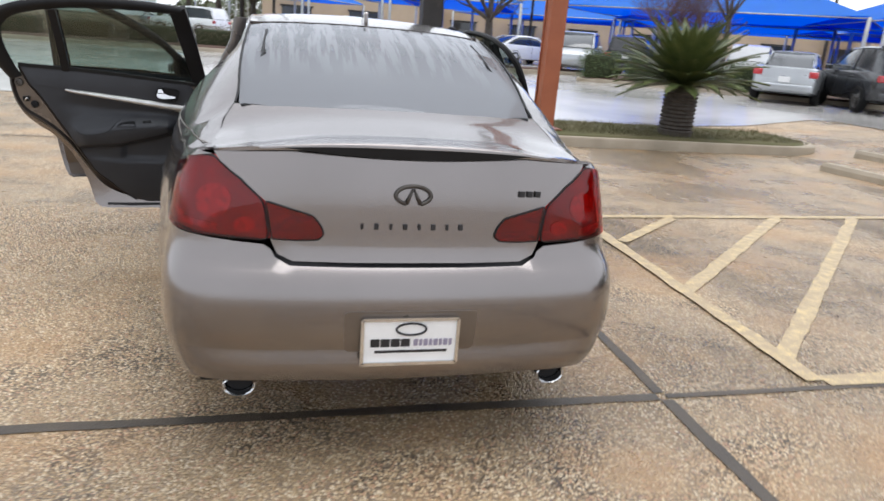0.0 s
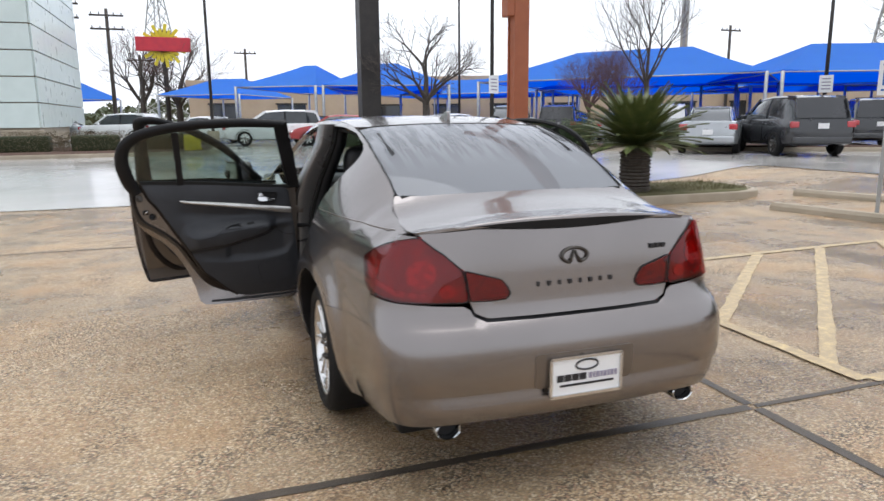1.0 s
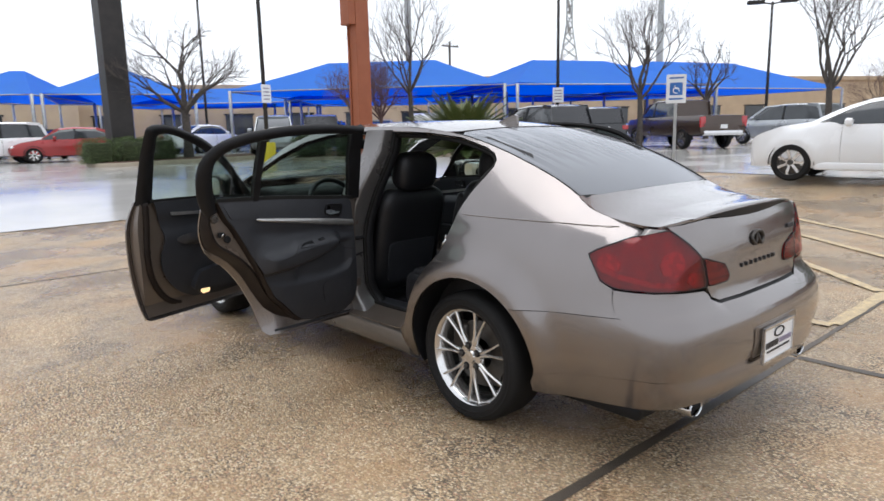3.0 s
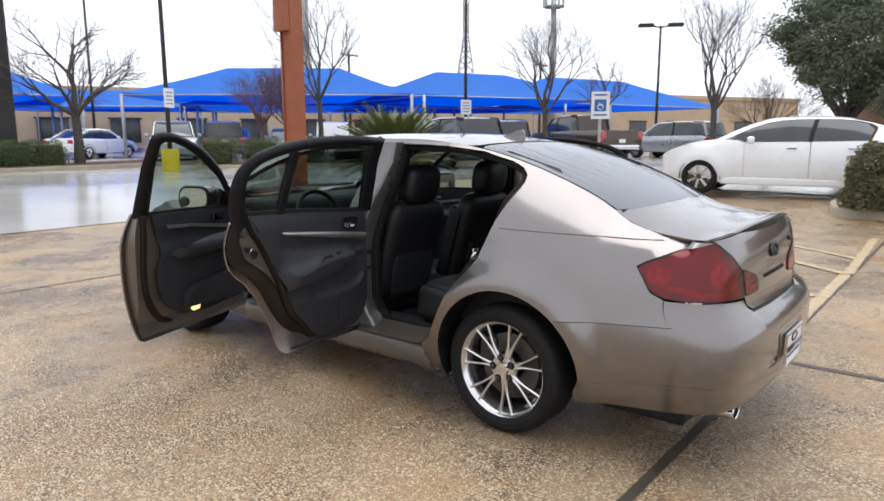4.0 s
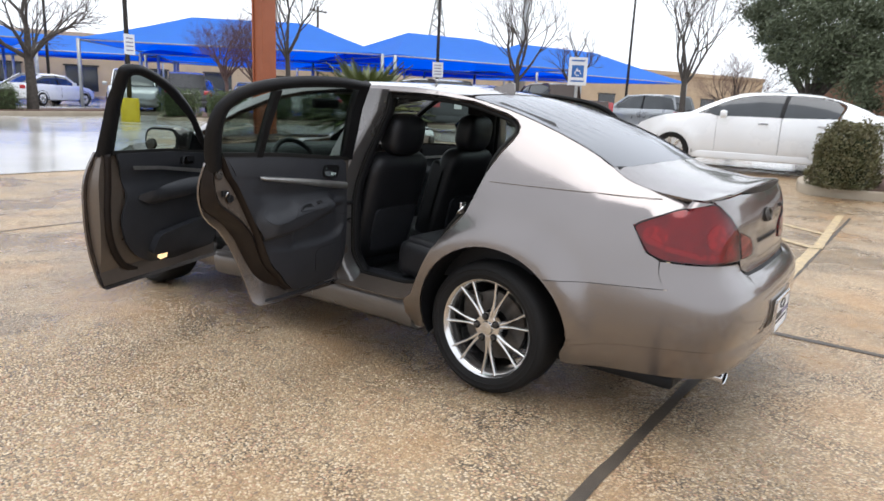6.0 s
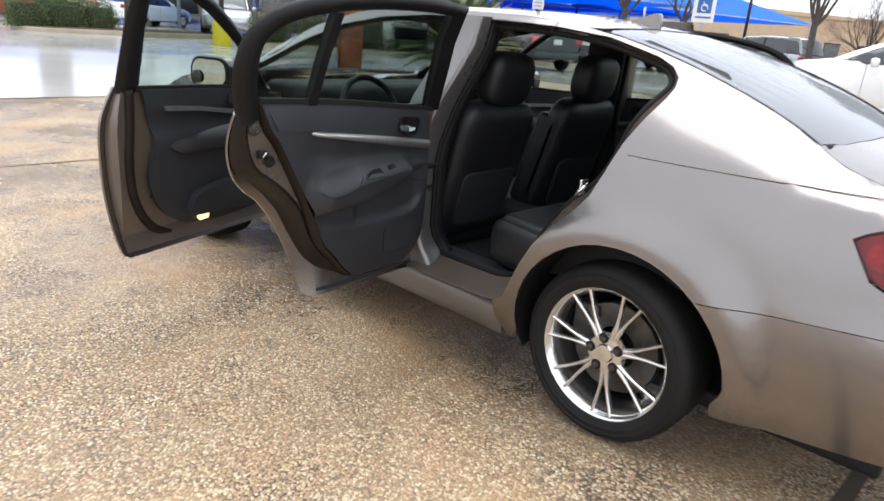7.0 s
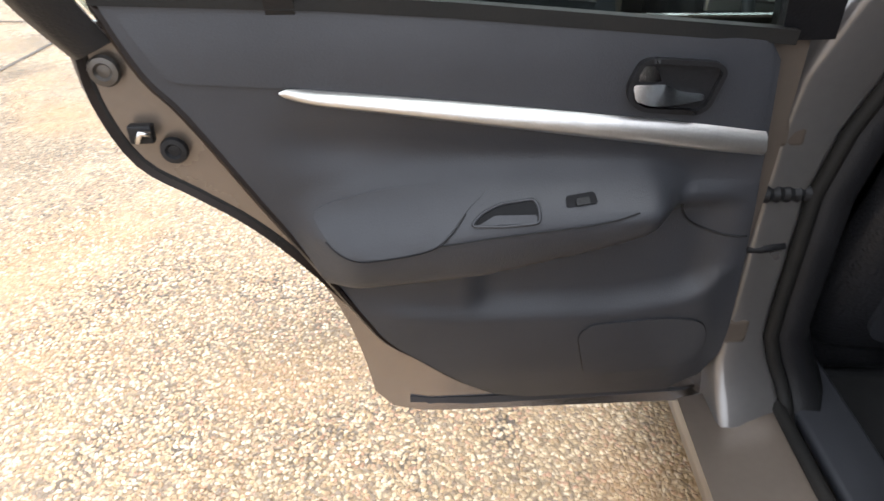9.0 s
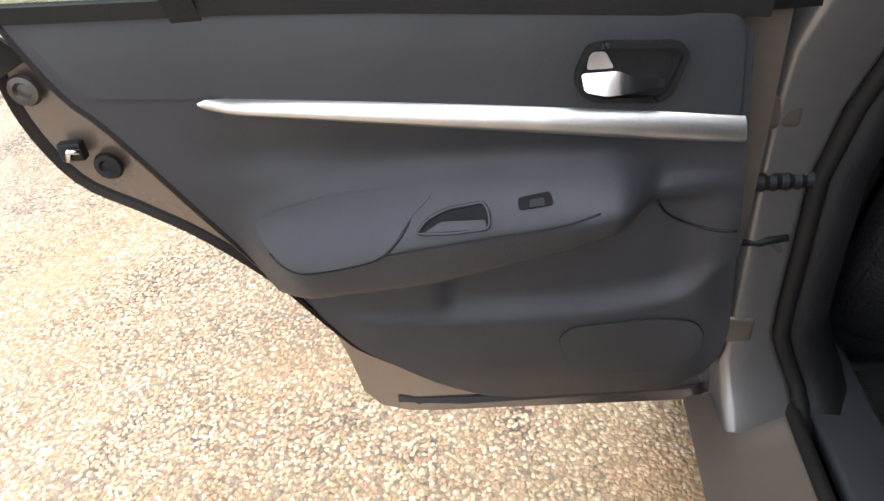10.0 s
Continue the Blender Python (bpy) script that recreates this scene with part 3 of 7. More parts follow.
# ---- ground ----
gx = sorted(set([-900, -400, -150, -80, -50] + list(np.arange(-30, 60.1, 1.5)) + [80, 120, 200, 400, 900]))
gy = sorted(set([-900, -400, -150, -60, -30] + list(np.arange(-15, 70.1, 1.5)) + [90, 130, 200, 400, 900]))
V = [(x, y, gh(x, y)) for y in gy for x in gx]
F = [(j * len(gx) + i, j * len(gx) + i + 1, (j + 1) * len(gx) + i + 1, (j + 1) * len(gx) + i) for j in range(len(gy) - 1) for i in range(len(gx) - 1)]
ground = part("ground", mesh("ground", V, F), GROUND)
tagged(ground, "damp washed-pebble concrete forecourt with rusty stains", "ground", kind="structure")


def sheet(name, x0, x1, y0, y1, lift, mat, label, category, edge=None):
    """A surface that follows the ground."""
    nx, ny = max(2, int((x1 - x0) / 1.5)), max(2, int((y1 - y0) / 1.5))
    V = []
    for j in range(ny + 1):
        for i in range(nx + 1):
            x, y = x0 + (x1 - x0) * i / nx, y0 + (y1 - y0) * j / ny
            if edge and j == 0:
                y += edge(x)
            V.append((x, y, gh(x, y) + lift))
    F = [(j * (nx + 1) + i, j * (nx + 1) + i + 1, (j + 1) * (nx + 1) + i + 1, (j + 1) * (nx + 1) + i) for j in range(ny) for i in range(nx)]
    return tagged(part(name, mesh(name, V, F), mat), label, category, kind="structure")


sheet("road", -60, 60, 10.4, 70, 0.012, LOT, "wet grey car park surface with puddles", "road", lambda x: 0.0)
sheet("road_side", 11.2, 60, -40, 10.38, 0.012, LOT, "wet grey drive lane beside the forecourt", "road")


def strip(name, a, b, w, mat, label, category, lift=0.004, taper=1.0):
    """A thin painted or tarred band on the ground from a to b, with worn uneven edges."""
    a, b = Vector((*a, 0)), Vector((*b, 0))
    d = (b - a).normalized()
    o = Vector((-d.y, d.x, 0))
    n = max(2, int((b - a).length / 0.12))
    V, F = [], []
    rnd = random.Random(name + str(a.x))
    for i in range(n + 1):
        p = a + (b - a) * i / n
        j1, j2 = rnd.uniform(-0.07, 0.07) * w, rnd.uniform(-0.07, 0.07) * w
        for q in (p + o * (w / 2 + j1), p - o * (w / 2 + j2)):
            V.append((q.x, q.y, gh(q.x, q.y) + lift))
    for i in range(n):
        F.append((2 * i, 2 * i + 1, 2 * i + 3, 2 * i + 2))
    return tagged(part(name, mesh(name, V, F), mat), label, category, kind="structure")


for a, b, w in (((-9, 0.22), (1.18, 0.24), 0.055), ((1.22, 0.24), (9, 0.30), 0.035), ((1.205, 0.21), (1.19, -9), 0.06), ((1.205, 0.27), (1.26, 6.2), 0.05), ((-12, 6.32), (1.2, 6.30), 0.03), ((-4.1, 0.26), (-4.1, 6.3), 0.03), ((-4.1, 0.18), (-4.1, -9), 0.03)):
    strip("trim_joint", a, b, w, TAR, "dark tarred joint between concrete slabs", "pavement joint")
for a, b, w in (((2.03, 0.30), (2.10, 3.25), 0.10), ((2.08, 0.30), (4.60, 0.32), 0.10), ((2.10, 3.24), (8.0, 3.50), 0.09), ((2.16, 2.50), (3.02, 3.22), 0.09), ((2.08, 1.46), (4.17, 3.30), 0.10),
                ((2.06, 0.55), (5.08, 3.34), 0.10), ((3.3, 0.36), (6.05, 3.38), 0.10), ((4.60, 0.32), (7.0, 3.42), 0.10), ((4.61, 0.30), (8.3, 0.45), 0.10), ((5.7, 0.36), (7.9, 3.4), 0.10)):
    strip("road_marking", a, b, w, YELLOW, "worn yellow hatching line painted on concrete", "road marking", 0.006 + 0.0012 * (a[0] * 7.3 % 5) + 0.001 * (b[1] * 3.1 % 2))

# ---- the saloon car ----
CAR = thing("sedan_car", "taupe metallic saloon, wet, driver's-side doors standing open", "car", (0.012, 0, 0))
LEFT, RIGHT = -1.0, 1.0


def S(pts):
    """Side outline (y, z) to skin outline (s, z)."""
    return [(sy(y), z) for y, z in pts]


def arch(cy, r, z0, z1=None, n=22, cz=0.348):
    """Points over a wheel opening from its front to its rear."""
    a0 = math.asin(max(-1, (z0 - cz) / r))
    a1 = math.asin(max(-1, ((z0 if z1 is None else z1) - cz) / r))
    return [(cy + r * math.cos(a), cz + r * math.sin(a)) for a in np.linspace(a0, math.pi - a1, n)]


def sxz(x, z):
    """Skin length at which the tail is x wide of the middle at height z."""
    s = np.linspace(0, sy(0.35), 160)
    return float(np.interp(x, np.maximum.accumulate([abs(body(v, z).x) for v in s]), s))


DOOR_EDGE = [(1.455, 0.388), (1.408, 0.42), (1.372, 0.50), (1.337, 0.575), (1.292, 0.66), (1.228, 0.743), (1.168, 0.80), (1.118, 0.87), (1.088, 0.95), (1.060, 1.05), (1.026, 1.135), (0.998, 1.195), (0.990, 1.232), (1.0, 1.264), (1.035, 1.294), (1.10, 1.322), (1.30, 1.372), (1.54, 1.397)]
rail_back = [(y, float(RAILZ(y))) for y in (1.54, 1.4, 1.25, 1.1, 0.95, 0.8, 0.68, 0.56, 0.5, 0.45, 0.42, 0.36, 0.3, 0.24, 0.19)]
QUARTER = S([(1.362, 0.240), (1.44, 0.236), (1.475, 0.30), (1.475, 0.375)] + DOOR_EDGE + rail_back) + [(sxz(0.60, 1.010) + 0.012, 1.010), (sy(0.2), 0.978), (sy(0.33), 0.924), (sy(0.365), 0.902), (sy(0.305), 0.798), (sy(0.25), 0.772)] + S([(0.25, 0.664), (0.5, 0.645)] + arch(0.973, 0.381, 0.30, 0.625)[::-1])
for sg in (LEFT, RIGHT):
    part("quarter_panel", panel(QUARTER, lambda s, z: body(s, z, sg), 0.035, 0.012), PAINT, CAR)
    part("arch_lip", tube([bodyy(y, z, sg, -0.003) for y, z in arch(0.973, 0.383, 0.29, 0.36)], 0.0035, 6), PAINT, CAR)
    # Thin darker bar draws the shade line along the waist crease.
    part("waist_shade_line", bar([bodyy(y, 1.012 + 0.01 * (y - 0.6), sg, 0.0004) for y in np.linspace(0.27, 1.03, 40)], (0, 0, 1), 0.0025, 0.003), PAINT_IN_SHADE, CAR)
    inner = S(arch(0.973, 0.381, 0.26, 0.42))
    lip = [body(s, z, sg, -0.004) for s, z in inner]
    part("arch_liner", bar([p + Vector((-sg * 0.13, 0, 0)) for p in lip], (1, 0, 0), 0.24, 0.006), BLACK, CAR)

sgn = lambda s: -1.0 if s < 0 else 1.0


def both(right):
    """An outline of the right half, joined with its mirror image."""
    return right + [(-u, v) for u, v in right[::-1]]


lower_arch = [p for p in arch(0.973, 0.381, 0.30, 0.245) if p[0] < 0.80 and 0.345 < p[1] < 0.625]
BUMPER = both([(0.0, 0.432), (sxz(0.30, 0.432), 0.432), (sxz(0.55, 0.430), 0.430), (sy(0.2), 0.425), (sy(0.42), 0.395), (sy(0.60), 0.345)] + S(lower_arch[::-1]) + S([(0.7095, 0.6222), (0.5, 0.6425), (0.25, 0.6615)]) + [(sy(0.246), 0.769), (sxz(0.66, 0.765), 0.765), (sxz(0.55, 0.756), 0.756), (sxz(0.46, 0.750), 0.750), (sxz(0.437, 0.735), 0.735), (sxz(0.425, 0.712), 0.712), (sxz(0.38, 0.690), 0.690), (sxz(0.2, 0.688), 0.688), (0.0, 0.688)])
part("rear_bumper", panel(BUMPER, lambda s, z: body(abs(s), z, sgn(s)), 0.035, 0.012), PAINT, CAR)
LIP = both([(0.0, 0.312), (sx(0.45), 0.314), (sx(0.62), 0.308), (sy(0.3), 0.278), (sy(0.62), 0.245)] + [(sy(0.62), 0.30), (sy(0.60), 0.3430), (sy(0.42), 0.3930), (sy(0.2), 0.4225), (sx(0.55), 0.4250), (sx(0.30), 0.426), (0.0, 0.426)])
part("bumper_lip", panel(LIP, lambda s, z: body(abs(s), z, sgn(s), -0.004) + Vector((0, (0.012 - 0.022 * ss(0.43, 0.36, z)) * (1 - ss(0.55, 0.9, abs(s))), 0)), 0.025, 0.012), PAINT, CAR)
# Black sheet behind the seam is put in for its shadow.
part("bumper_shadow_gap", panel(both([(0.0, 0.40), (sx(0.6), 0.40), (sx(0.68), 0.40), (sx(0.68), 0.44), (sx(0.6), 0.45), (0.0, 0.45)]), lambda s, z: body(abs(s), z, sgn(s), -0.016) + Vector((0, 0.018, 0)), 0.05, 0.004), BLACK, CAR)

LID_REAR = both([(0.0, 0.700), (sxz(0.2, 0.700), 0.700), (sxz(0.372, 0.702), 0.702), (sxz(0.418, 0.722), 0.722), (sxz(0.436, 0.762), 0.762), (sxz(0.454, 0.884), 0.884), (sxz(0.526, 0.946), 0.946), (sxz(0.60, 1.010), 1.010), (sxz(0.605, 1.018), 1.018), (sxz(0.3, 1.036), 1.036), (0.0, 1.040)])
LID = part("boot_lid", panel(LID_REAR, lambda s, z: body(abs(s), z, sgn(s)), 0.035, 0.012), PAINT, CAR)
lid_side = [(y, rail(y)[0] - 0.004) for y in (0.06, 0.12, 0.2, 0.3, 0.38, 0.43, 0.48, 0.52, 0.545)]
LID_TOP = both([(0.0, 0.042), (0.3, 0.048), (0.45, 0.062), (0.55, 0.085)] + [(x, y) for y, x in lid_side[1:]] + [(0.45, 0.505), (0.25, 0.478), (0.0, 0.47)])
part("boot_lid_top", panel(LID_TOP, lambda x, y: top(x, y), 0.04, 0.012, out=lambda p: Vector((0, 0, 1))), PAINT, LID)
lid_edge = lambda x: 0.040 + 0.024 * (abs(x) / 0.45) ** 2.2
SPX = [0.47 * math.sin(a) for a in np.linspace(-math.pi / 2, math.pi / 2, 41)]
hump = lambda x: max(0.0, 1 - (abs(x) / 0.45) ** 2.6)
rows = []
for back, lift_ in ((0.16, -0.004), (0.12, -0.001), (0.08, 0.004), (0.04, 0.009), (0.01, 0.012), (-0.006, 0.012), (-0.012, 0.008), (-0.010, 0.0)):
    rows.append([Vector((x, lid_edge(x) + back, top(x, lid_edge(x) + max(back, 0)).z - 0.004 + (lift_ + 0.004) * hump(x))) for x in SPX])
part("spoiler", sheet_loft(rows, 0.004), PAINT, LID)
BX = [0.395 * math.sin(a) for a in np.linspace(-math.pi / 2, math.pi / 2, 31)]
lens = lambda x: max(0.0, 1 - (abs(x) / 0.396) ** 2.0)
part("brake_light_strip", sheet_loft([[(x, lid_edge(x) - 0.013 + 0.004 * k * lens(x), top(x, lid_edge(x)).z + 0.006 * hump(x) - 0.003 - (0.034 * k) * lens(x)) for x in BX] for k in (0.0, 0.5, 1.0)], 0.005), BLACK, LID, "black high brake light strip under the spoiler")
# Black backing sheet puts shade into the gaps round the boot lid.
part("boot_gap_shade", panel(both([(0.0, 0.66), (sx(0.45), 0.67), (sx(0.47), 0.78), (sx(0.44), 0.90), (sx(0.3), 0.72), (0, 0.72)]), lambda s, z: body(abs(s), z, sgn(s), -0.02) + Vector((0, 0.022, 0)), 0.05, 0.004), BLACK, CAR)
# badges as plain shapes
bz = 0.915
on_lid = lambda x, z, k=0.006: (x, float(body(abs(x), z, sgn(x)).y) - k, z)
bd = part("badge", tube([on_lid(0.056 * math.cos(a), bz + 0.029 * math.sin(a)) for a in np.linspace(-1.15, math.pi + 1.15, 30)], 0.0065, 8), STEEL, LID, "dark chrome oval badge")
for k in (-1, 1):
    part("badge_spoke", tube([on_lid(k * 0.023, bz - 0.026), on_lid(k * 0.012, bz - 0.004), on_lid(k * 0.002, bz + 0.020)], [0.007, 0.005, 0.003], 8), STEEL, bd)
for i in range(8):
    x = -0.16 + i * 0.0457
    part("badge_bar", box((0.009 if i % 2 == 0 else 0.014, 0.006, 0.019), (x, float(body(abs(x), 0.815, sgn(x)).y) - 0.004, 0.815), 0.002), INK, LID)
for i in range(3):
    x = 0.365 + i * 0.028
    part("badge_bar", box((0.019, 0.006, 0.020), (x, float(body(abs(x), 0.925, 1).y) - 0.004, 0.925), 0.002), INK, LID)

OUTER_LENS = [(sy(0.358), 0.900), (sy(0.326), 0.918), (sy(0.2), 0.972), (sxz(0.604, 1.006), 1.006), (sxz(0.53, 0.946), 0.946), (sxz(0.458, 0.882), 0.882), (sxz(0.440, 0.765), 0.765), (sxz(0.55, 0.770), 0.770), (sxz(0.66, 0.776), 0.776), (sy(0.245), 0.782), (sy(0.30), 0.806)]
def grow(pts, k):
    u, v = sum(p[0] for p in pts) / len(pts), sum(p[1] for p in pts) / len(pts)
    n_ = lambda p: math.hypot(p[0] - u, p[1] - v)
    return [(p[0] + (p[0] - u) / n_(p) * k, p[1] + (p[1] - v) / n_(p) * k) for p in pts]


INNER_LENS = [(sxz(x, z), z) for x, z in ((0.450, 0.882), (0.38, 0.861), (0.314, 0.842), (0.290, 0.815), (0.279, 0.788), (0.296, 0.771), (0.36, 0.769), (0.431, 0.770))]
for sg in (LEFT, RIGHT):
    lamp = part("tail_light", panel(rounded(grow(OUTER_LENS, 0.005), 0.030), lambda s, z: body(s, z, sg, -0.010) + Vector((0, 0.012, 0)), 0.03, 0.012), REDHOUSE, CAR, "red tail light with smoked lens")
    part("lens_cover", panel(rounded(grow(OUTER_LENS, 0.005), 0.030), lambda s, z: body(s, z, sg, 0.007) - Vector((0, 0.005, 0)), 0.03, 0.003), REDGLASS, lamp)
    part("lens_edge", tube([body(s, z, sg, 0.004) - Vector((0, 0.003, 0)) for s, z in rounded(grow(OUTER_LENS, 0.005), 0.030)], 0.0028, 6, closed=True), BLACK, lamp)
    inner = part("lens_inner", panel(rounded(grow(INNER_LENS, 0.003), 0.009), lambda s, z: body(s, z, sg, -0.010) + Vector((0, 0.010, 0)), 0.03, 0.010), REDHOUSE, lamp)
    part("lens_cover", panel(rounded(grow(INNER_LENS, 0.003), 0.009), lambda s, z: body(s, z, sg, 0.002) - Vector((0, 0.007, 0)), 0.03, 0.003), REDGLASS, inner)
    part("lens_edge", tube([body(s, z, sg, 0.0) - Vector((0, 0.005, 0)) for s, z in rounded(grow(INNER_LENS, 0.003), 0.009)], 0.0026, 6, closed=True), BLACK, inner)
    for u, v, ru, rv, owner, mt in ((sxz(0.615, 0.872), 0.872, 0.062, 0.052, lamp, REDBOWL), (sxz(0.52, 0.806), 0.806, 0.034, 0.024, lamp, REDBOWL), (sy(0.27), 0.868, 0.050, 0.040, lamp, REDBOWL), (sxz(0.365, 0.810), 0.810, 0.040, 0.024, inner, REDBOWL), (sxz(0.365, 0.810), 0.810, 0.018, 0.012, inner, STEEL)):
        k_ = 0.004 if ru < 0.035 and mt is not REDBOWL else 0.0
        part("reflector_bowl", panel([(u + ru * math.cos(a), v + rv * math.sin(a)) for a in np.linspace(0, 2 * math.pi, 25)[:-1]], lambda s, z: body(s, z, sg, -0.004 + k_) + Vector((0, 0.006 - k_, 0)), 0.02, 0.006), mt, owner)
    part("light_guide", bar([body(s, z, sg, -0.003) + Vector((0, 0.004, 0)) for s, z in ((sy(0.30), 0.852), (sy(0.22), 0.822), (sxz(0.70, 0.80), 0.80), (sxz(0.60, 0.792), 0.792))], (0, 0, 1), 0.022, 0.006), REDBOWL, lamp)
    ex = part("exhaust_tip", lathe([(0.046, 0.16), (0.050, 0.02), (0.050, 0.0), (0.046, -0.004), (0.042, 0.0), (0.040, 0.15), (0.0, 0.15)], 28, "Y"), CHROME, CAR, "chrome oval exhaust tip")
    ex.matrix_basis = Matrix.Translation((sg * 0.535, -0.022, 0.278)) @ Matrix.Diagonal((1.05, 1, 0.74, 1))
    part("exhaust_hollow", lathe([(0.039, 0.03), (0.0, 0.031)], 24, "Y"), BLACK, ex)
# plate with bars in place of its writing
pl = part("number_plate", box((0.305, 0.006, 0.150), (-0.004, -0.118, 0.468), 0.002), PLATE, CAR, "white dealer plate in a chrome frame")
for a, b in (((-0.1535, 0.392), (0.1535, 0.392)), ((0.1535, 0.392), (0.1535, 0.544)), ((0.1535, 0.544), (-0.1535, 0.544)), ((-0.1535, 0.544), (-0.1535, 0.392))):
    part("plate_frame", bar([(a[0] - 0.004, -0.121, a[1]), (b[0] - 0.004, -0.121, b[1])], (0, 1, 0), 0.012, 0.011), CHROME, pl)
for i in range(4):
    part("plate_bar", box((0.029, 0.003, 0.027), (-0.117 + i * 0.0325, -0.1225, 0.464), 0.001), INK, pl)
for i in range(8):
    part("plate_bar", box((0.010 if i % 2 else 0.014, 0.003, 0.023), (0.014 + i * 0.0162, -0.1225, 0.464), 0.001), INKB, pl)
part("plate_bar", box((0.235, 0.003, 0.008), (0.0, -0.1225, 0.434)), INK, pl)
part("plate_emblem", tube([(0.048 * math.cos(a) - 0.002, -0.1225, 0.510 + 0.020 * math.sin(a)) for a in np.linspace(0, 2 * math.pi, 22)[:-1]], 0.004, 6, closed=True), INK, pl)
# Darker flat panel draws the shaded plate recess; the bumper is not hollowed.
part("plate_recess_shade", panel(rounded([(-0.21, 0.425), (0.21, 0.425), (0.215, 0.565), (-0.215, 0.565)], 0.02), lambda x, z: Vector((x, float(body(abs(x), z, sgn(x)).y) - 0.004, z)), 0.05, 0.006), PAINT_IN_SHADE, CAR)

# roof, glass, bonnet
railx = lambda y: rail(y)[0]
ROOF = both([(0.0, 1.335), (0.3, 1.345), (0.50, 1.375)] + [(railx(y) - 0.003, y) for y in (1.42, 1.6, 1.9, 2.2, 2.5, 2.7)] + [(0.5, 2.78), (0.25, 2.83), (0.0, 2.84)])
up = lambda p: Vector((0, 0, 1))
part("roof", panel(ROOF, lambda x, y: top(x, y), 0.07, 0.03, out=up), PAINT, CAR)
RG = both([(0.0, 0.478), (0.25, 0.486), (0.45, 0.512), (0.555, 0.548)] + [(railx(y) - 0.007, y) for y in (0.62, 0.8, 1.0, 1.2, 1.32)] + [(0.48, 1.352), (0.3, 1.337), (0.0, 1.328)])
RW = part("rear_window", panel(RG, lambda x, y: top(x, y, -0.004), 0.06, 0.004, out=up), GLASS_REAR, CAR, "misted rear window with rain streaks")
for k in (0, 1):
    side = [(railx(y) - 0.004, y) for y in np.linspace(0.55, 1.34, 14)]
    part("window_seal", bar([top((1 - 2 * k) * x, y, 0.001) for x, y in side], (1, 0, 0), 0.007, 0.004), BLACK, RW)
WS = both([(0.0, 2.845), (0.25, 2.835), (0.5, 2.785), (0.57, 2.77)] + [(float(RAILX(y)) - 0.02, y) for y in (2.9, 3.1, 3.3, 3.5)] + [(0.66, 3.56), (0.4, 3.64), (0.0, 3.66)])
part("windscreen", panel(WS, lambda x, y: top(x, y, -0.004), 0.1, 0.004, out=up), GLASS_FRONT, CAR)
HOOD = both([(0.0, 3.67), (0.4, 3.65), (0.68, 3.58), (0.70, 3.8), (0.69, 4.1), (0.62, 4.4), (0.45, 4.58), (0.0, 4.64)])
part("bonnet", panel(HOOD, lambda x, y: top(x, y), 0.1, 0.012, out=up), PAINT, CAR)
fin = part("antenna_fin", panel(rounded([(1.40, 1.425), (1.55, 1.445), (1.43, 1.485), (1.405, 1.48)], 0.012), lambda y, z: Vector((0.0, y, z)), 0.02, 0.018, out=lambda p: Vector((1, 0, 0))), PAINT, CAR)
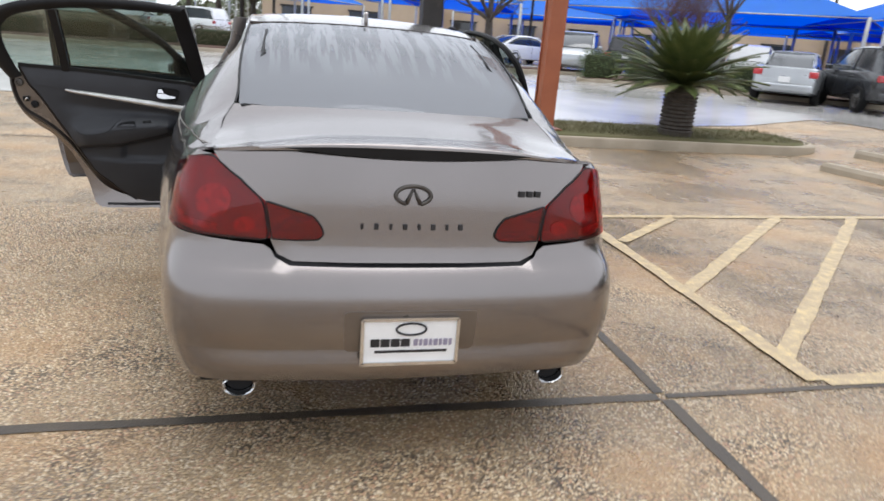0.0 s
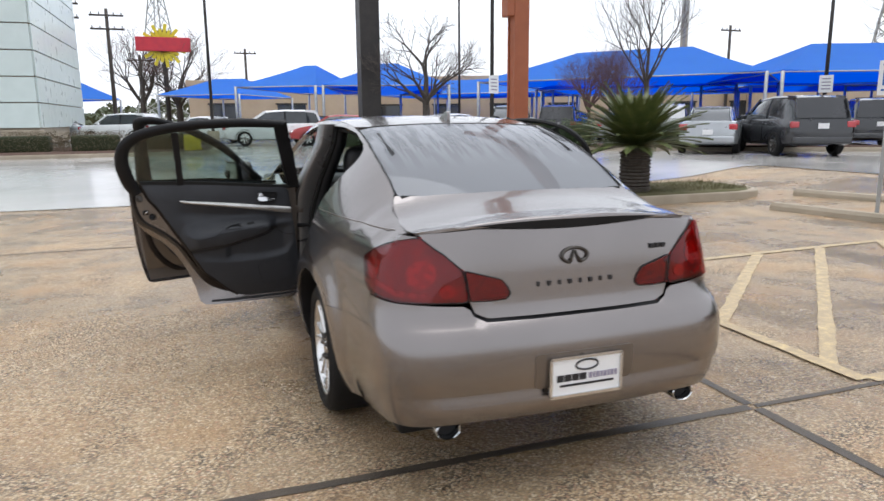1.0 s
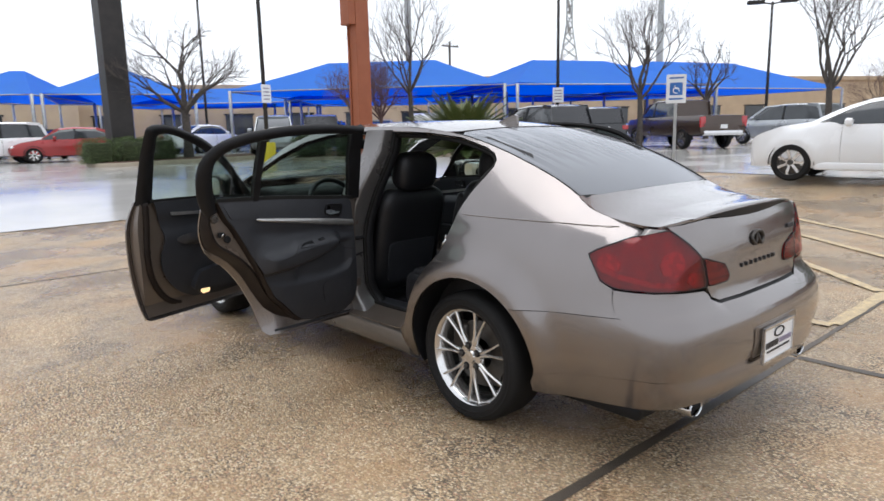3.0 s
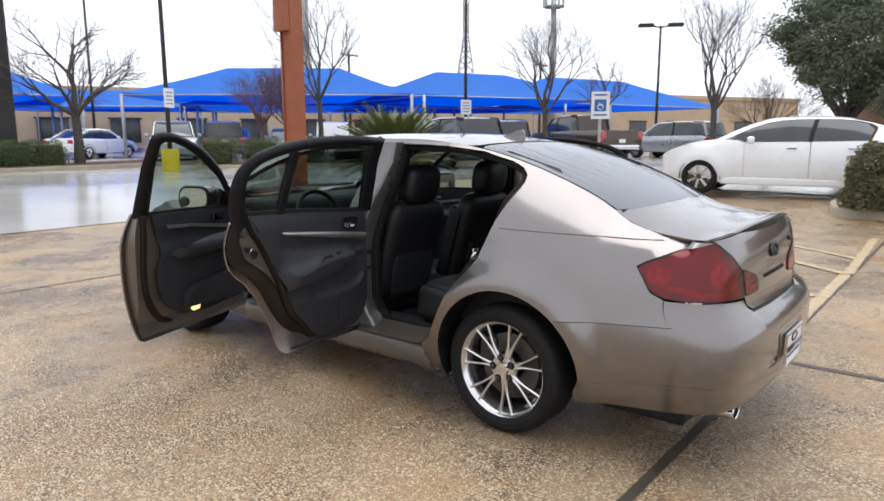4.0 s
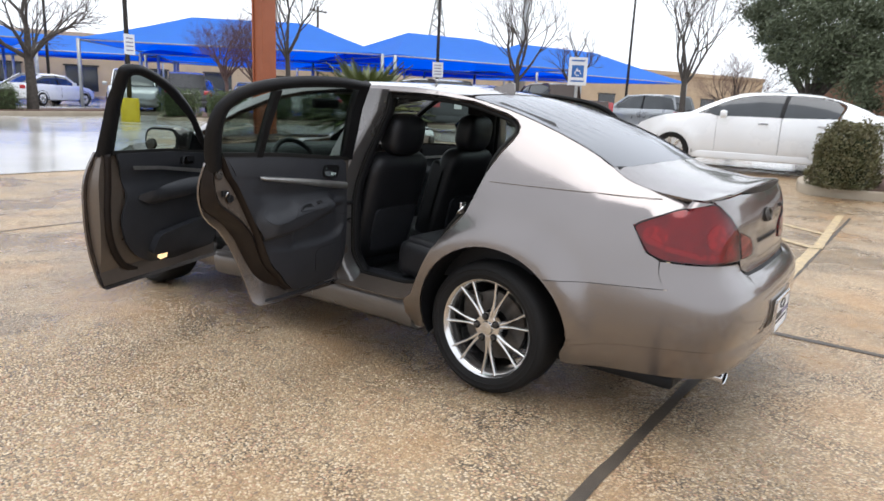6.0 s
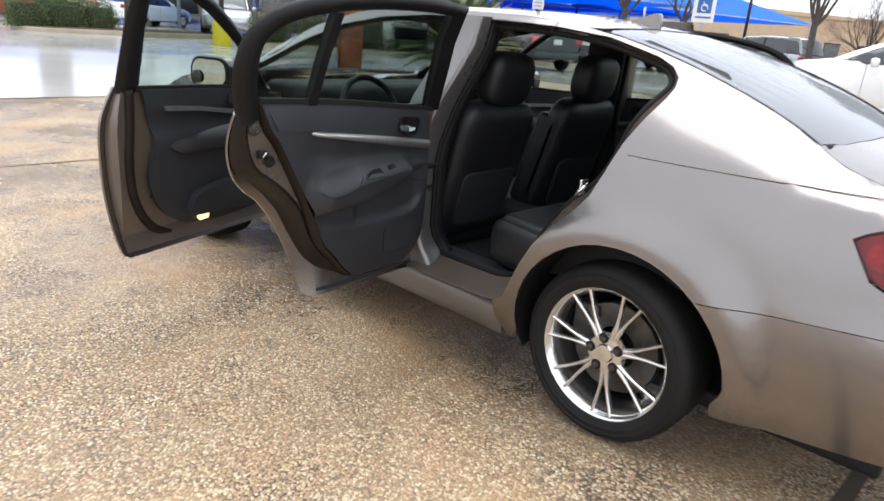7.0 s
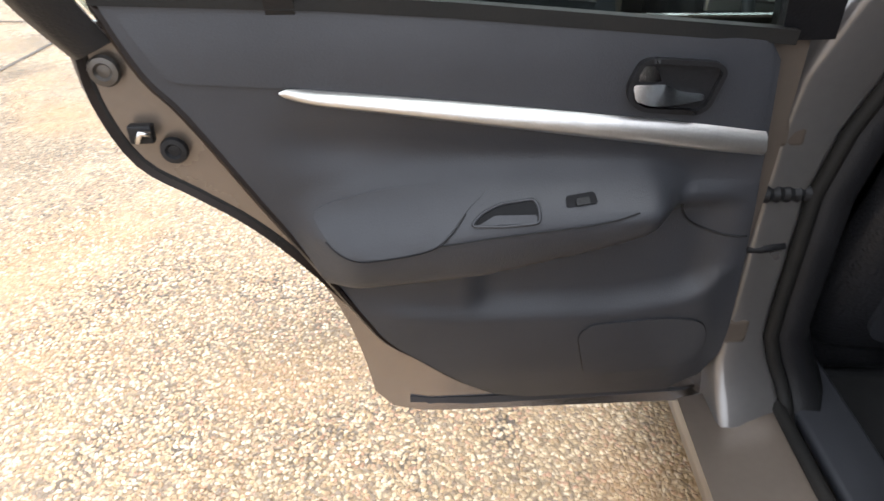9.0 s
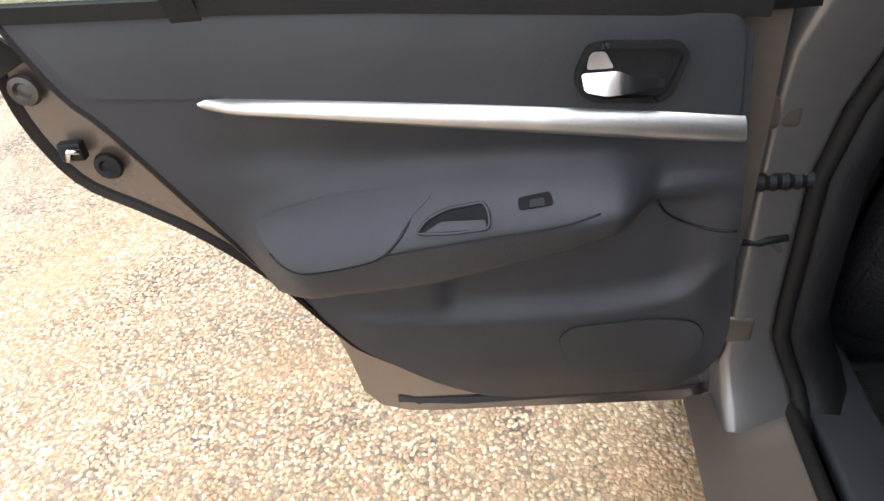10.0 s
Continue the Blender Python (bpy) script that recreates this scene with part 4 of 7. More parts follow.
for sg in (LEFT, RIGHT):
    # front wing, pillars, roof rail, sill
    FENDER = S([(3.07, 0.235), (3.07, 0.98), (3.2, 1.03), (3.6, 1.03), (4.0, 0.975), (4.4, 0.85), (4.62, 0.72)] + [(4.62, 0.3), (4.25, 0.26)] + arch(3.845, 0.372, 0.28)[::-1] + [(3.46, 0.235)])
    part("front_wing", panel(FENDER, lambda s, z: body(s, z, sg), 0.07, 0.012), PAINT, CAR)
    RAIL = S([(1.545, 1.397), (1.8, 1.408), (2.2, 1.408), (2.5, 1.385), (2.75, 1.34), (3.0, 1.25), (3.3, 1.10), (3.45, 1.03), (3.6, 1.035)] + [(y, float(RAILZ(y))) for y in (3.3, 3.0, 2.7, 2.5, 2.2, 1.8, 1.545)])
    part("roof_rail", panel(RAIL, lambda s, z: body(s, z, sg), 0.05, 0.03), PAINT, CAR)
    # rocker: a rounded outer ridge, a groove and a flat wet tread up to the door seal
    rocker = [(0.70, 0.200, 0.0), (0.765, 0.206, 0.6), (0.803, 0.238, 1.0), (0.814, 0.290, 1.0), (0.814, 0.330, 1.0), (0.806, 0.347, 1.0), (0.792, 0.352, 0.9), (0.778, 0.346, 0.8), (0.770, 0.350, 0.7), (0.758, 0.366, 0.5), (0.725, 0.372, 0.3), (0.702, 0.384, 0.2), (0.690, 0.402, 0.1)]
    part("sill", sheet_loft([[(sg * (x + k * (0.020 * ss(1.66, 1.44, y) + 0.03 * ss(2.9, 3.05, y))), y, z) for y in (1.44, 1.48, 1.52, 1.58, 1.64, 1.72, 1.85, 2.1, 2.5, 2.9, 3.06)] for x, z, k in rocker], 0.012), PAINT_JAMB, CAR, "taupe painted door sill with a ridged edge")
    part("sill_plate", sbox((0.10, 1.50, 0.03), (sg * 0.622, 2.30, 0.392), 0.012), TRIM, CAR, "dark grey plastic sill plate")
    tread = [(0.760, 0.3675), (0.757, 0.371), (0.742, 0.3745), (0.725, 0.377), (0.708, 0.385), (0.698, 0.396)]
    part("tread_strip", sheet_loft([[(sg * (x + 0.006 * ss(1.66, 1.50, y)), y, z) for y in (1.52, 1.58, 1.66, 1.74, 1.82, 1.87)] for x, z in tread], 0.003), TRIM, CAR, "dark grey plastic tread strip on the sill")
    zs = [0.356, 0.372, 0.39, 0.41, 0.44, 0.48, 0.53, 0.60, 0.70, 0.80, 0.90, 0.98, 1.08, 1.18, 1.30, 1.415]
    lean = lambda z: 0.165 * ss(0.95, 1.41, z)
    xo = lambda z: 0.812 - 0.012 * ss(0.5, 0.38, z) - lean(z)
    xi = lambda z: 0.740 - 0.045 * ss(0.55, 0.40, z) - 0.045 * ss(0.80, 1.02, z) - 0.75 * lean(z)
    yb = lambda z: 1.955 - 0.07 * ss(0.52, 0.352, z) ** 2 - 0.105 * ss(0.85, 1.40, z)
    rows = [[(sg * (xi(z) - 0.004), yb(z) + 0.030, z) for z in zs], [(sg * (xi(z) + 0.002), yb(z) + 0.006, z) for z in zs], [(sg * (xi(z) + 0.012), yb(z), z) for z in zs], [(sg * (0.45 * xi(z) + 0.55 * xo(z)), yb(z) + 0.004, z) for z in zs],
            [(sg * (xo(z) - 0.016), yb(z), z) for z in zs], [(sg * (xo(z) - 0.003), yb(z) + 0.006, z) for z in zs], [(sg * (xo(z) + 0.002), yb(z) + 0.022, z) for z in zs], [(sg * (xo(z) + 0.004), yb(z) + 0.10, z) for z in zs], [(sg * xo(z), yb(z) + 0.16, z) for z in zs]]
    part("b_pillar", sheet_loft(rows, 0.008), PAINT_JAMB, CAR)
    part("b_pillar_trim", sheet_loft([[(sg * (xi(z) - 0.012), yb(z) + 0.036, z) for z in zs], [(sg * (xi(z) - 0.030), yb(z) + 0.004, z) for z in zs], [(sg * (xi(z) - 0.060), yb(z) + 0.002, z) for z in zs], [(sg * (xi(z) - 0.085), yb(z) + 0.05, z) for z in zs], [(sg * (xi(z) - 0.09), yb(z) + 0.20, z) for z in zs]], 0.008), BLACK, CAR)
    part("b_pillar_seal", tube([(sg * (xi(z) - 0.010), yb(z) + 0.004, z) for z in zs], 0.012, 8), SEAL, CAR)
    rim_o = curve([(1.98, 0.362), (1.62, 0.364), (1.51, 0.370)] + DOOR_EDGE + [(1.93, 1.406)], 4, False)
    rim_i = curve([(2.00, 0.404), (1.64, 0.406), (1.56, 0.414), (1.495, 0.438), (1.455, 0.475), (1.420, 0.545), (1.384, 0.622), (1.338, 0.705), (1.274, 0.790), (1.212, 0.850), (1.164, 0.917), (1.132, 0.995), (1.104, 1.085), (1.070, 1.155), (1.042, 1.203), (1.032, 1.228), (1.040, 1.250), (1.066, 1.274), (1.13, 1.298), (1.32, 1.345), (1.55, 1.372), (1.93, 1.384)], 4, False)
    deep = lambda z: 0.170 - 0.02 * ss(0.5, 0.8, z) - 0.085 * ss(0.86, 1.2, z)
    rows = []
    for k, dp in ((0.0, 0.03), (0.10, 0.12), (0.18, 0.26), (0.34, 0.42), (0.40, 0.55), (0.80, 0.82), (1.0, 1.0)):
        rows.append([bodyy(p[0] + (q[0] - p[0]) * k, p[1] + (q[1] - p[1]) * k, sg, -dp * deep(p[1])) for p, q in zip(rim_o, rim_i)])
    part("shut_face", sheet_loft(rows, 0.006), PAINT_IN_SHADE, CAR)
    part("door_seal", tube([bodyy(p[0], p[1], sg, -deep(o[1]) + 0.004) for p, o in zip(rim_i, rim_o)], 0.012, 8), SEAL, CAR)
    st = [bodyy(1.232, 0.850, sg, -0.125), bodyy(1.218, 0.842, sg, -0.080), bodyy(1.196, 0.866, sg, -0.080), bodyy(1.206, 0.876, sg, -0.120)]
    part("striker", tube(st, 0.007, 8), CHROME, CAR)
    part("striker_plate", sbox((0.045, 0.012, 0.055), st[0].lerp(st[3], 0.5), 0.004), CHROME, CAR)
part("front_bumper", panel([(_s[-1] - 1.0, 0.26), (_s[-1], 0.22), (_s[-1], 0.72), (_s[-1] - 0.35, 0.74), (_s[-1] - 1.0, 0.66)], lambda s, z: body(s, z, RIGHT), 0.08, 0.012), PAINT, CAR)
part("front_bumper", panel([(_s[-1] - 1.0, 0.26), (_s[-1], 0.22), (_s[-1], 0.72), (_s[-1] - 0.35, 0.74), (_s[-1] - 1.0, 0.66)], lambda s, z: body(s, z, LEFT), 0.08, 0.012), PAINT, CAR)
part("underbody", sbox((1.36, 4.2, 0.06), (0, 2.25, 0.235), 0.02), BLACK, CAR)
part("rear_valance", sbox((1.1, 0.4, 0.08), (0, 0.30, 0.335), 0.03), BLACK, CAR)
part("axle_beam", tube([(-0.66, 0.995, 0.31), (0.66, 0.995, 0.31)], 0.05, 10), BLACK, CAR)


# ---- wheels ----
def wheel(name, at, sign):
    w = part(name, lathe([(0.240, -0.105), (0.248, -0.113), (0.268, -0.118), (0.296, -0.114), (0.314, -0.100), (0.3215, -0.072), (0.322, 0.0), (0.3215, 0.072), (0.314, 0.100), (0.296, 0.114), (0.268, 0.118), (0.248, 0.113), (0.240, 0.105)], 64), TYRE, CAR, "low-profile black tyre on a twin-spoke alloy wheel")
    w.matrix_basis = Matrix.Translation(at) @ (Matrix() if sign > 0 else Matrix.Rotation(math.pi, 4, "Z"))
    for r in (0.266, 0.288):
        part("tyre_bead", lathe([(r - 0.004, 0.1165), (r, 0.1195), (r + 0.004, 0.1165)], 48), TYRE, w)
    part("rim", lathe([(0.205, -0.10), (0.212, 0.02), (0.222, 0.085), (0.236, 0.100), (0.245, 0.104), (0.250, 0.109), (0.254, 0.110), (0.256, 0.107), (0.252, 0.098), (0.238, 0.095)], 64), RIM, w, "polished alloy rim")
    part("rim_well", lathe([(0.236, 0.09), (0.228, 0.06), (0.216, 0.04), (0.206, -0.06)], 48), CHROME, w)
    part("brake_disc", lathe([(0.165, 0.015), (0.168, 0.008), (0.168, -0.01), (0.08, -0.012), (0.08, 0.018), (0.165, 0.015)], 40), STEEL, w)
    part("brake_caliper", sbox((0.07, 0.10, 0.15), (0.0, 0.125 * sign, 0.06), 0.02), STEEL, w)
    part("hub", lathe([(0.070, 0.052), (0.074, 0.068), (0.066, 0.084), (0.050, 0.088), (0.035, 0.085), (0.030, 0.093), (0.0, 0.096)], 40), RIM, w)
    for k in range(7):
        for side in (-1, 1):
            a0 = 2 * math.pi * k / 7 + 0.34
            P, W = [], []
            for t in np.linspace(0, 1, 9):
                r = 0.055 + t * 0.192
                a = a0 + side * (0.045 + 0.115 * ss(0.05, 0.95, t) + 0.06 * (1 - t) ** 2)
                P.append((0.083 + 0.012 * t - 0.010 * (1 - t) * t, r * math.cos(a), r * math.sin(a)))
                W.append(0.024 - 0.0125 * ss(0.0, 0.45, t) + 0.003 * t)
            rows = []
            for k2, h2 in ((-0.5, -0.018), (-0.5, -0.004), (-0.2, 0.003), (0.2, 0.003), (0.5, -0.004), (0.5, -0.018)):
                rows.append([(p[0] + h2, p[1] - p[2] / math.hypot(p[1], p[2]) * k2 * ww, p[2] + p[1] / math.hypot(p[1], p[2]) * k2 * ww) for p, ww in zip(P, W)])
            me = sheet_loft(rows, 0.003)
            part("spoke", me, RIM, w)
    for k in range(5):
        a = 2 * math.pi * k / 5 + 0.5
        part("lug_nut", lathe([(0.0, 0.104), (0.007, 0.103), (0.011, 0.096), (0.0115, 0.080)], 8), STEEL, w).location = (0, 0.0565 * math.cos(a), 0.0565 * math.sin(a))
        # Flat black disc on the hub stands in for the shaded lug hole.
        part("lug_well_shade", lathe([(0.019, 0.0885), (0.017, 0.0895), (0.0, 0.0892)], 14), BLACK, w).location = (0, 0.0565 * math.cos(a), 0.0565 * math.sin(a))
    return w


for x, y, sg in ((-0.735, 0.995, -1), (0.735, 0.995, 1), (-0.735, 3.845, -1), (0.735, 3.845, 1)):
    wheel("wheel", (x, y, 0.322), sg)

# ---- doors ----
TD = spl([0.33, 0.40, 0.5, 0.7, 0.9, 1.05, 1.11], [-0.028, 0.0, 0.035, 0.07, 0.085, 0.09, 0.088])


GLASSD = spl([0.95, 1.03, 1.21, 1.30, 1.365, 1.42, 1.5], [0.03, 0.055, 0.128, 0.165, 0.205, 0.24, 0.29])


class Door:
    """A door drawn closed on the driver's side: L runs rearwards from the hinge line, z up, d inwards."""

    def __init__(self, name, hx, hy, angle, sign, label):
        self.hx, self.hy, self.sign = hx, hy, sign
        self.name, self.label = name, label
        self.m = Matrix.Translation((sign * hx, hy, 0)) @ Matrix.Rotation(radians(angle), 4, "Z")

    def skin(self, L, z, lift=0.0):
        p = bodyy(self.hy - L, z, -1.0, lift)
        return self.flip(Vector((p.x - self.hx, -L, z)))

    def at(self, L, z, d):
        return self.flip(Vector((d, -L, z)))

    def trim(self, L, z, d=0.0):
        return self.at(L, z, float(TD(z)) + d)

    def flip(self, p):
        return Vector((p.x if self.sign > 0 else -p.x, p.y, p.z))

    def inward(self, p):
        return self.flip(Vector((1, 0, 0)))

    def glassd(self, L, z):
        return self.at(L, z, float(GLASSD(z)))

    def begin(self, outline):
        me = panel(outline, lambda L, z: self.skin(L, z), 0.05, 0.02, lambda L, z: self.at(L, z, bodyy(self.hy - L, z).x - self.hx + 0.012), out=lambda p: -self.inward(p))
        self.ob = part(self.name, me, PAINT, CAR, self.label)
        self.ob.matrix_basis = self.m
        return self.ob


ARM_RIM = spl([0.0, 0.13, 0.254, 0.343, 0.465, 0.562, 0.62, 0.70], [0.838, 0.836, 0.822, 0.812, 0.795, 0.776, 0.785, 0.80])
ARM_TOP = spl([0.0, 0.13, 0.20, 0.30, 0.407, 0.489, 0.567, 0.63, 0.70], [0.845, 0.848, 0.866, 0.872, 0.868, 0.863, 0.852, 0.836, 0.83])
ARM_BOT = spl([0.0, 0.133, 0.158, 0.211, 0.317, 0.414, 0.467, 0.598, 0.70], [0.828, 0.822, 0.806, 0.784, 0.756, 0.734, 0.728, 0.718, 0.715])
ARM_LEDGE = spl([0.0, 0.047, 0.063, 0.116, 0.236, 0.392, 0.566, 0.70], [0.72, 0.685, 0.658, 0.638, 0.624, 0.624, 0.639, 0.65])


def rear_door(sign, angle, label):
    D = Door("rear_door", -0.83, 1.985, angle, sign, label)
    out = curve([(0.918, 1.07), (0.915, 0.97), (0.900, 0.90), (0.874, 0.842), (0.82, 0.787), (0.762, 0.743), (0.688, 0.652), (0.634, 0.55), (0.602, 0.46), (0.580, 0.37)], 4, False) + [(0.548, 0.345), (0.0, 0.345), (-0.035, 0.36), (-0.045, 0.42), (-0.045, 1.06)]
    ob = D.begin(out)
    inn = D.inward
    # painted plate round the lining, sloping seal band, outer flange
    rim = curve([(0.886, 1.06), (0.884, 0.98), (0.852, 0.897), (0.786, 0.847), (0.722, 0.797), (0.655, 0.722), (0.586, 0.61), (0.52, 0.53), (0.44, 0.470), (0.34, 0.425), (0.20, 0.400), (0.03, 0.395)], 4, False)
    foot = curve([(0.906, 1.06), (0.903, 0.97), (0.876, 0.878), (0.806, 0.825), (0.738, 0.772), (0.668, 0.695), (0.600, 0.58), (0.54, 0.49), (0.46, 0.428), (0.35, 0.392), (0.20, 0.374), (0.02, 0.370)], 4, False)
    dep = lambda z: float(TD(z)) - 0.024 - 0.016 * ss(0.75, 0.6, z)
    part("inner_pressing", panel(rim + [(0.0, 0.41), (-0.012, 0.50), (-0.005, 1.05)], lambda L, z: D.at(L, z, dep(z)), 0.04, 0.03, out=inn), PAINT_IN_SHADE, ob, "taupe painted door edge")
    low = lambda z: bodyy(1.2, z).x - D.hx + 0.020
    part("door_weatherstrip", sheet_loft([[D.at(p[0] + 0.004, p[1] - 0.002, dep(p[1]) + 0.002) for p in rim], [D.at(0.5 * (p[0] + q[0]) + 0.006, 0.5 * (p[1] + q[1]) - 0.004, 0.6 * dep(p[1]) + 0.4 * low(p[1])) for p, q in zip(rim, foot)], [D.at(q[0], q[1], low(q[1])) for q in foot]], 0.01), BROWNSEAL, ob, "dark brown rubber weatherstrip")
    part("weatherstrip_lip", tube([D.at(p[0] + 0.004, p[1] - 0.002, dep(p[1]) - 0.004) for p in rim], 0.006, 8), SEAL, ob)
    edge = curve([(0.853, 1.10), (0.815, 1.016), (0.776, 0.965), (0.70, 0.835), (0.643, 0.737), (0.581, 0.625), (0.545, 0.565), (0.49, 0.515), (0.425, 0.45), (0.36, 0.40)], 4, False)
    trim = edge + [(0.30, 0.385), (0.05, 0.39), (0.0, 0.43), (-0.015, 0.50), (-0.012, 0.56), (0.005, 0.69), (0.012, 0.76), (0.028, 0.90), (0.042, 1.02), (0.060, 1.045), (0.26, 1.064), (0.45, 1.082), (0.61, 1.093), (0.80, 1.102)]
    # one moulded card: armrest ledge, its rolled front face, the pocket under it and the bulged lower panel
    def card(L, z):
        rim_z, bot_z = float(ARM_RIM(L)), float(ARM_BOT(L))
        top_z, led_z = float(ARM_TOP(L)) + 0.03, float(ARM_LEDGE(L))
        amp = 0.060 * ss(0.68, 0.57, L) * ss(0.118, 0.185, L)
        pocket = (0.004 + 0.014 * ss(0.43, 0.385, L)) * ss(0.02, 0.09, L)
        if z >= rim_z:
            u = (z - rim_z) / (top_z - rim_z)
            h = amp * (1 - ss(-0.12, 1.0, u)) - 0.010 * math.exp(-((u - 0.45) / 0.22) ** 2) * ss(0.42, 0.47, L) * ss(0.64, 0.60, L)
            h -= 0.014 * math.exp(-((z - 0.905 + 0.10 * (0.5 - L)) / 0.035) ** 2) * ss(0.0, 0.12, L) * ss(0.72, 0.60, L)
        elif z >= bot_z:
            v = (rim_z - z) / (rim_z - bot_z)
            h = amp * (1 - ss(-0.12, 1.0, 0.0)) * (1 - 0.22 * v * v)
        else:
            w = bot_z - z
            h = amp * (1 - ss(-0.12, 1.0, 0.0)) * 0.78 * (1 - ss(0.0, 0.030, w)) - pocket * ss(0.0, 0.03, w) * ss(led_z - 0.010, led_z + 0.034, z) + 0.008 * ss(led_z + 0.012, led_z - 0.012, z) * ss(0.0, 0.06, L) * ss(0.60, 0.50, L)
        return D.trim(L, z, 0.002 + h)
    part("trim_card", panel(trim, card, 0.0095, 0.012, out=inn), TRIM, ob, "dark grey moulded door card")
    part("bottom_strip", bar([D.at(L, 0.360, low(0.369) + d) for L, d in ((0.515, 0.006), (0.48, 0.013), (0.40, 0.015), (0.2, 0.015), (0.0, 0.015), (-0.02, 0.012))], (0, 0, 1), 0.026, 0.012), TRIM, ob, "dark rubber strip along the door bottom")
    part("card_piping", sheet_loft([[D.trim(L, z, 0.002) for L, z in edge], [D.trim(L + 0.005, z - 0.003, -0.004) for L, z in edge], [D.at(L + 0.010, z - 0.006, dep(z) - 0.004) for L, z in edge]], 0.006), BROWNSEAL, ob, "dark brown rubber edge of the lining")
    part("top_roll", panel(rounded([(0.842, 1.100), (0.79, 1.008), (0.662, 0.999), (0.527, 0.987), (0.373, 0.970), (0.148, 0.943), (0.044, 0.928), (0.053, 1.02), (0.062, 1.045), (0.26, 1.064), (0.45, 1.082), (0.61, 1.093)], 0.012), lambda L, z: D.trim(L, z, 0.007 - 0.006 * ss(1.03, 1.1, z)), 0.03, 0.012, out=inn), TRIM, ob)
    up_e = curve([(0.660, 0.995), (0.600, 0.989), (0.527, 0.982), (0.373, 0.965), (0.148, 0.938), (0.038, 0.922)], 5, False)
    lo_e = curve([(0.658, 0.9935), (0.618, 0.983), (0.520, 0.968), (0.373, 0.945), (0.148, 0.909), (0.032, 0.894)], 5, False)
    lean = lambda L: 0.2 + 0.8 * ss(0.05, 0.50, L)
    rows = []
    for k in (0.0, 0.12, 0.4, 0.7, 0.92, 1.0):
        rows.append([D.trim(p[0] + (q[0] - p[0]) * k, p[1] + (q[1] - p[1]) * k, 0.009 + (0.013 * lean(p[0]) * k - 0.005 * (k in (0.0, 1.0)) - 0.008 * ss(0.7, 1.0, k)) * ss(0.662, 0.60, p[0])) for p, q in zip(up_e, lo_e)])
    part("metal_strip", sheet_loft(rows, 0.005), ALU, ob, "brushed aluminium trim strip")
    # pull handle in its bezel
    bez = rounded([(0.232, 0.995), (0.220, 1.023), (0.205, 1.026), (0.126, 1.020), (0.115, 1.010), (0.128, 0.966), (0.140, 0.958), (0.212, 0.964), (0.229, 0.976)], 0.012)
    part("handle_bezel", bar([D.trim(L, z, 0.012) for L, z in bez], (0, 1, 0), 0.006, 0.010, closed=True), BLACK, ob)
    part("handle_cup", panel(bez, lambda L, z: D.trim(L, z, 0.009), 0.03, 0.006, out=inn), BLACK, ob)
    hd = part("door_handle", panel(rounded([(0.228, 0.996), (0.224, 0.976), (0.20, 0.970), (0.155, 0.972), (0.135, 0.975), (0.135, 0.982), (0.165, 0.986), (0.188, 0.996)], 0.005), lambda L, z: D.trim(L, z, 0.018 - 0.006 * ss(0.19, 0.13, L) + 0.30 * (0.985 - z)), 0.010, 0.010, out=inn), CHROME, ob, "chrome inside door handle")
    part("handle_root", panel(rounded([(0.222, 0.999), (0.219, 1.018), (0.202, 1.018), (0.192, 0.999)], 0.004), lambda L, z: D.trim(L, z, 0.013 + 0.10 * (1.0 - z)), 0.010, 0.008, out=inn), CHROME, hd)
    # armrest pad, grab cup's shade as a flat dark patch, switch and seams
    pad = curve([(0.634, 0.828), (0.622, 0.796), (0.600, 0.779), (0.562, 0.775), (0.487, 0.788), (0.456, 0.810), (0.430, 0.838), (0.407, 0.862), (0.489, 0.862), (0.567, 0.852)], 4)
    a = part("armrest", panel(pad, lambda L, z: card(L, z) + inn(0) * 0.0016, 0.014, 0.004, out=inn), TRIM, ob, "padded dark grey armrest")
    cup = rounded([(0.428, 0.820), (0.414, 0.834), (0.388, 0.844), (0.343, 0.849), (0.337, 0.840), (0.337, 0.824), (0.384, 0.820)], 0.008)
    part("grab_cup_shade", panel(cup, lambda L, z: card(L, z) + inn(0) * 0.002, 0.008, 0.003, out=inn), SWITCH_AND_SHADE, a)
    part("grab_rim", tube([card(L, z) + inn(0) * 0.003 for L, z in cup], 0.0022, 8, closed=True), TRIM, a)
    part("cup_lip", panel(rounded([(0.418, 0.822), (0.341, 0.825), (0.341, 0.834), (0.396, 0.833)], 0.004), lambda L, z: card(L, z) + inn(0) * 0.005, 0.012, 0.004, out=inn), TRIM, a)
    part("switch_plate", panel(rounded([(0.301, 0.840), (0.301, 0.851), (0.262, 0.855), (0.258, 0.844)], 0.004), lambda L, z: card(L, z) + inn(0) * 0.002, 0.02, 0.004, out=inn), SWITCH_AND_SHADE, a)
    part("window_switch", panel(rounded([(0.288, 0.8435), (0.288, 0.850), (0.270, 0.8515), (0.269, 0.8450)], 0.002), lambda L, z: card(L, z) + inn(0) * 0.006, 0.02, 0.005, out=inn), BLACK, a)
    for seam in ([(0.622, 0.790), (0.600, 0.776), (0.562, 0.772), (0.487, 0.785), (0.454, 0.808), (0.434, 0.832)], [(0.468, 0.794), (0.40, 0.804), (0.343, 0.811), (0.254, 0.822), (0.205, 0.834)]):
        part("arm_seam", tube([card(L, z) + inn(0) * 0.0010 for L, z in curve(seam, 6, False)], 0.0012, 6), BLACK, a)
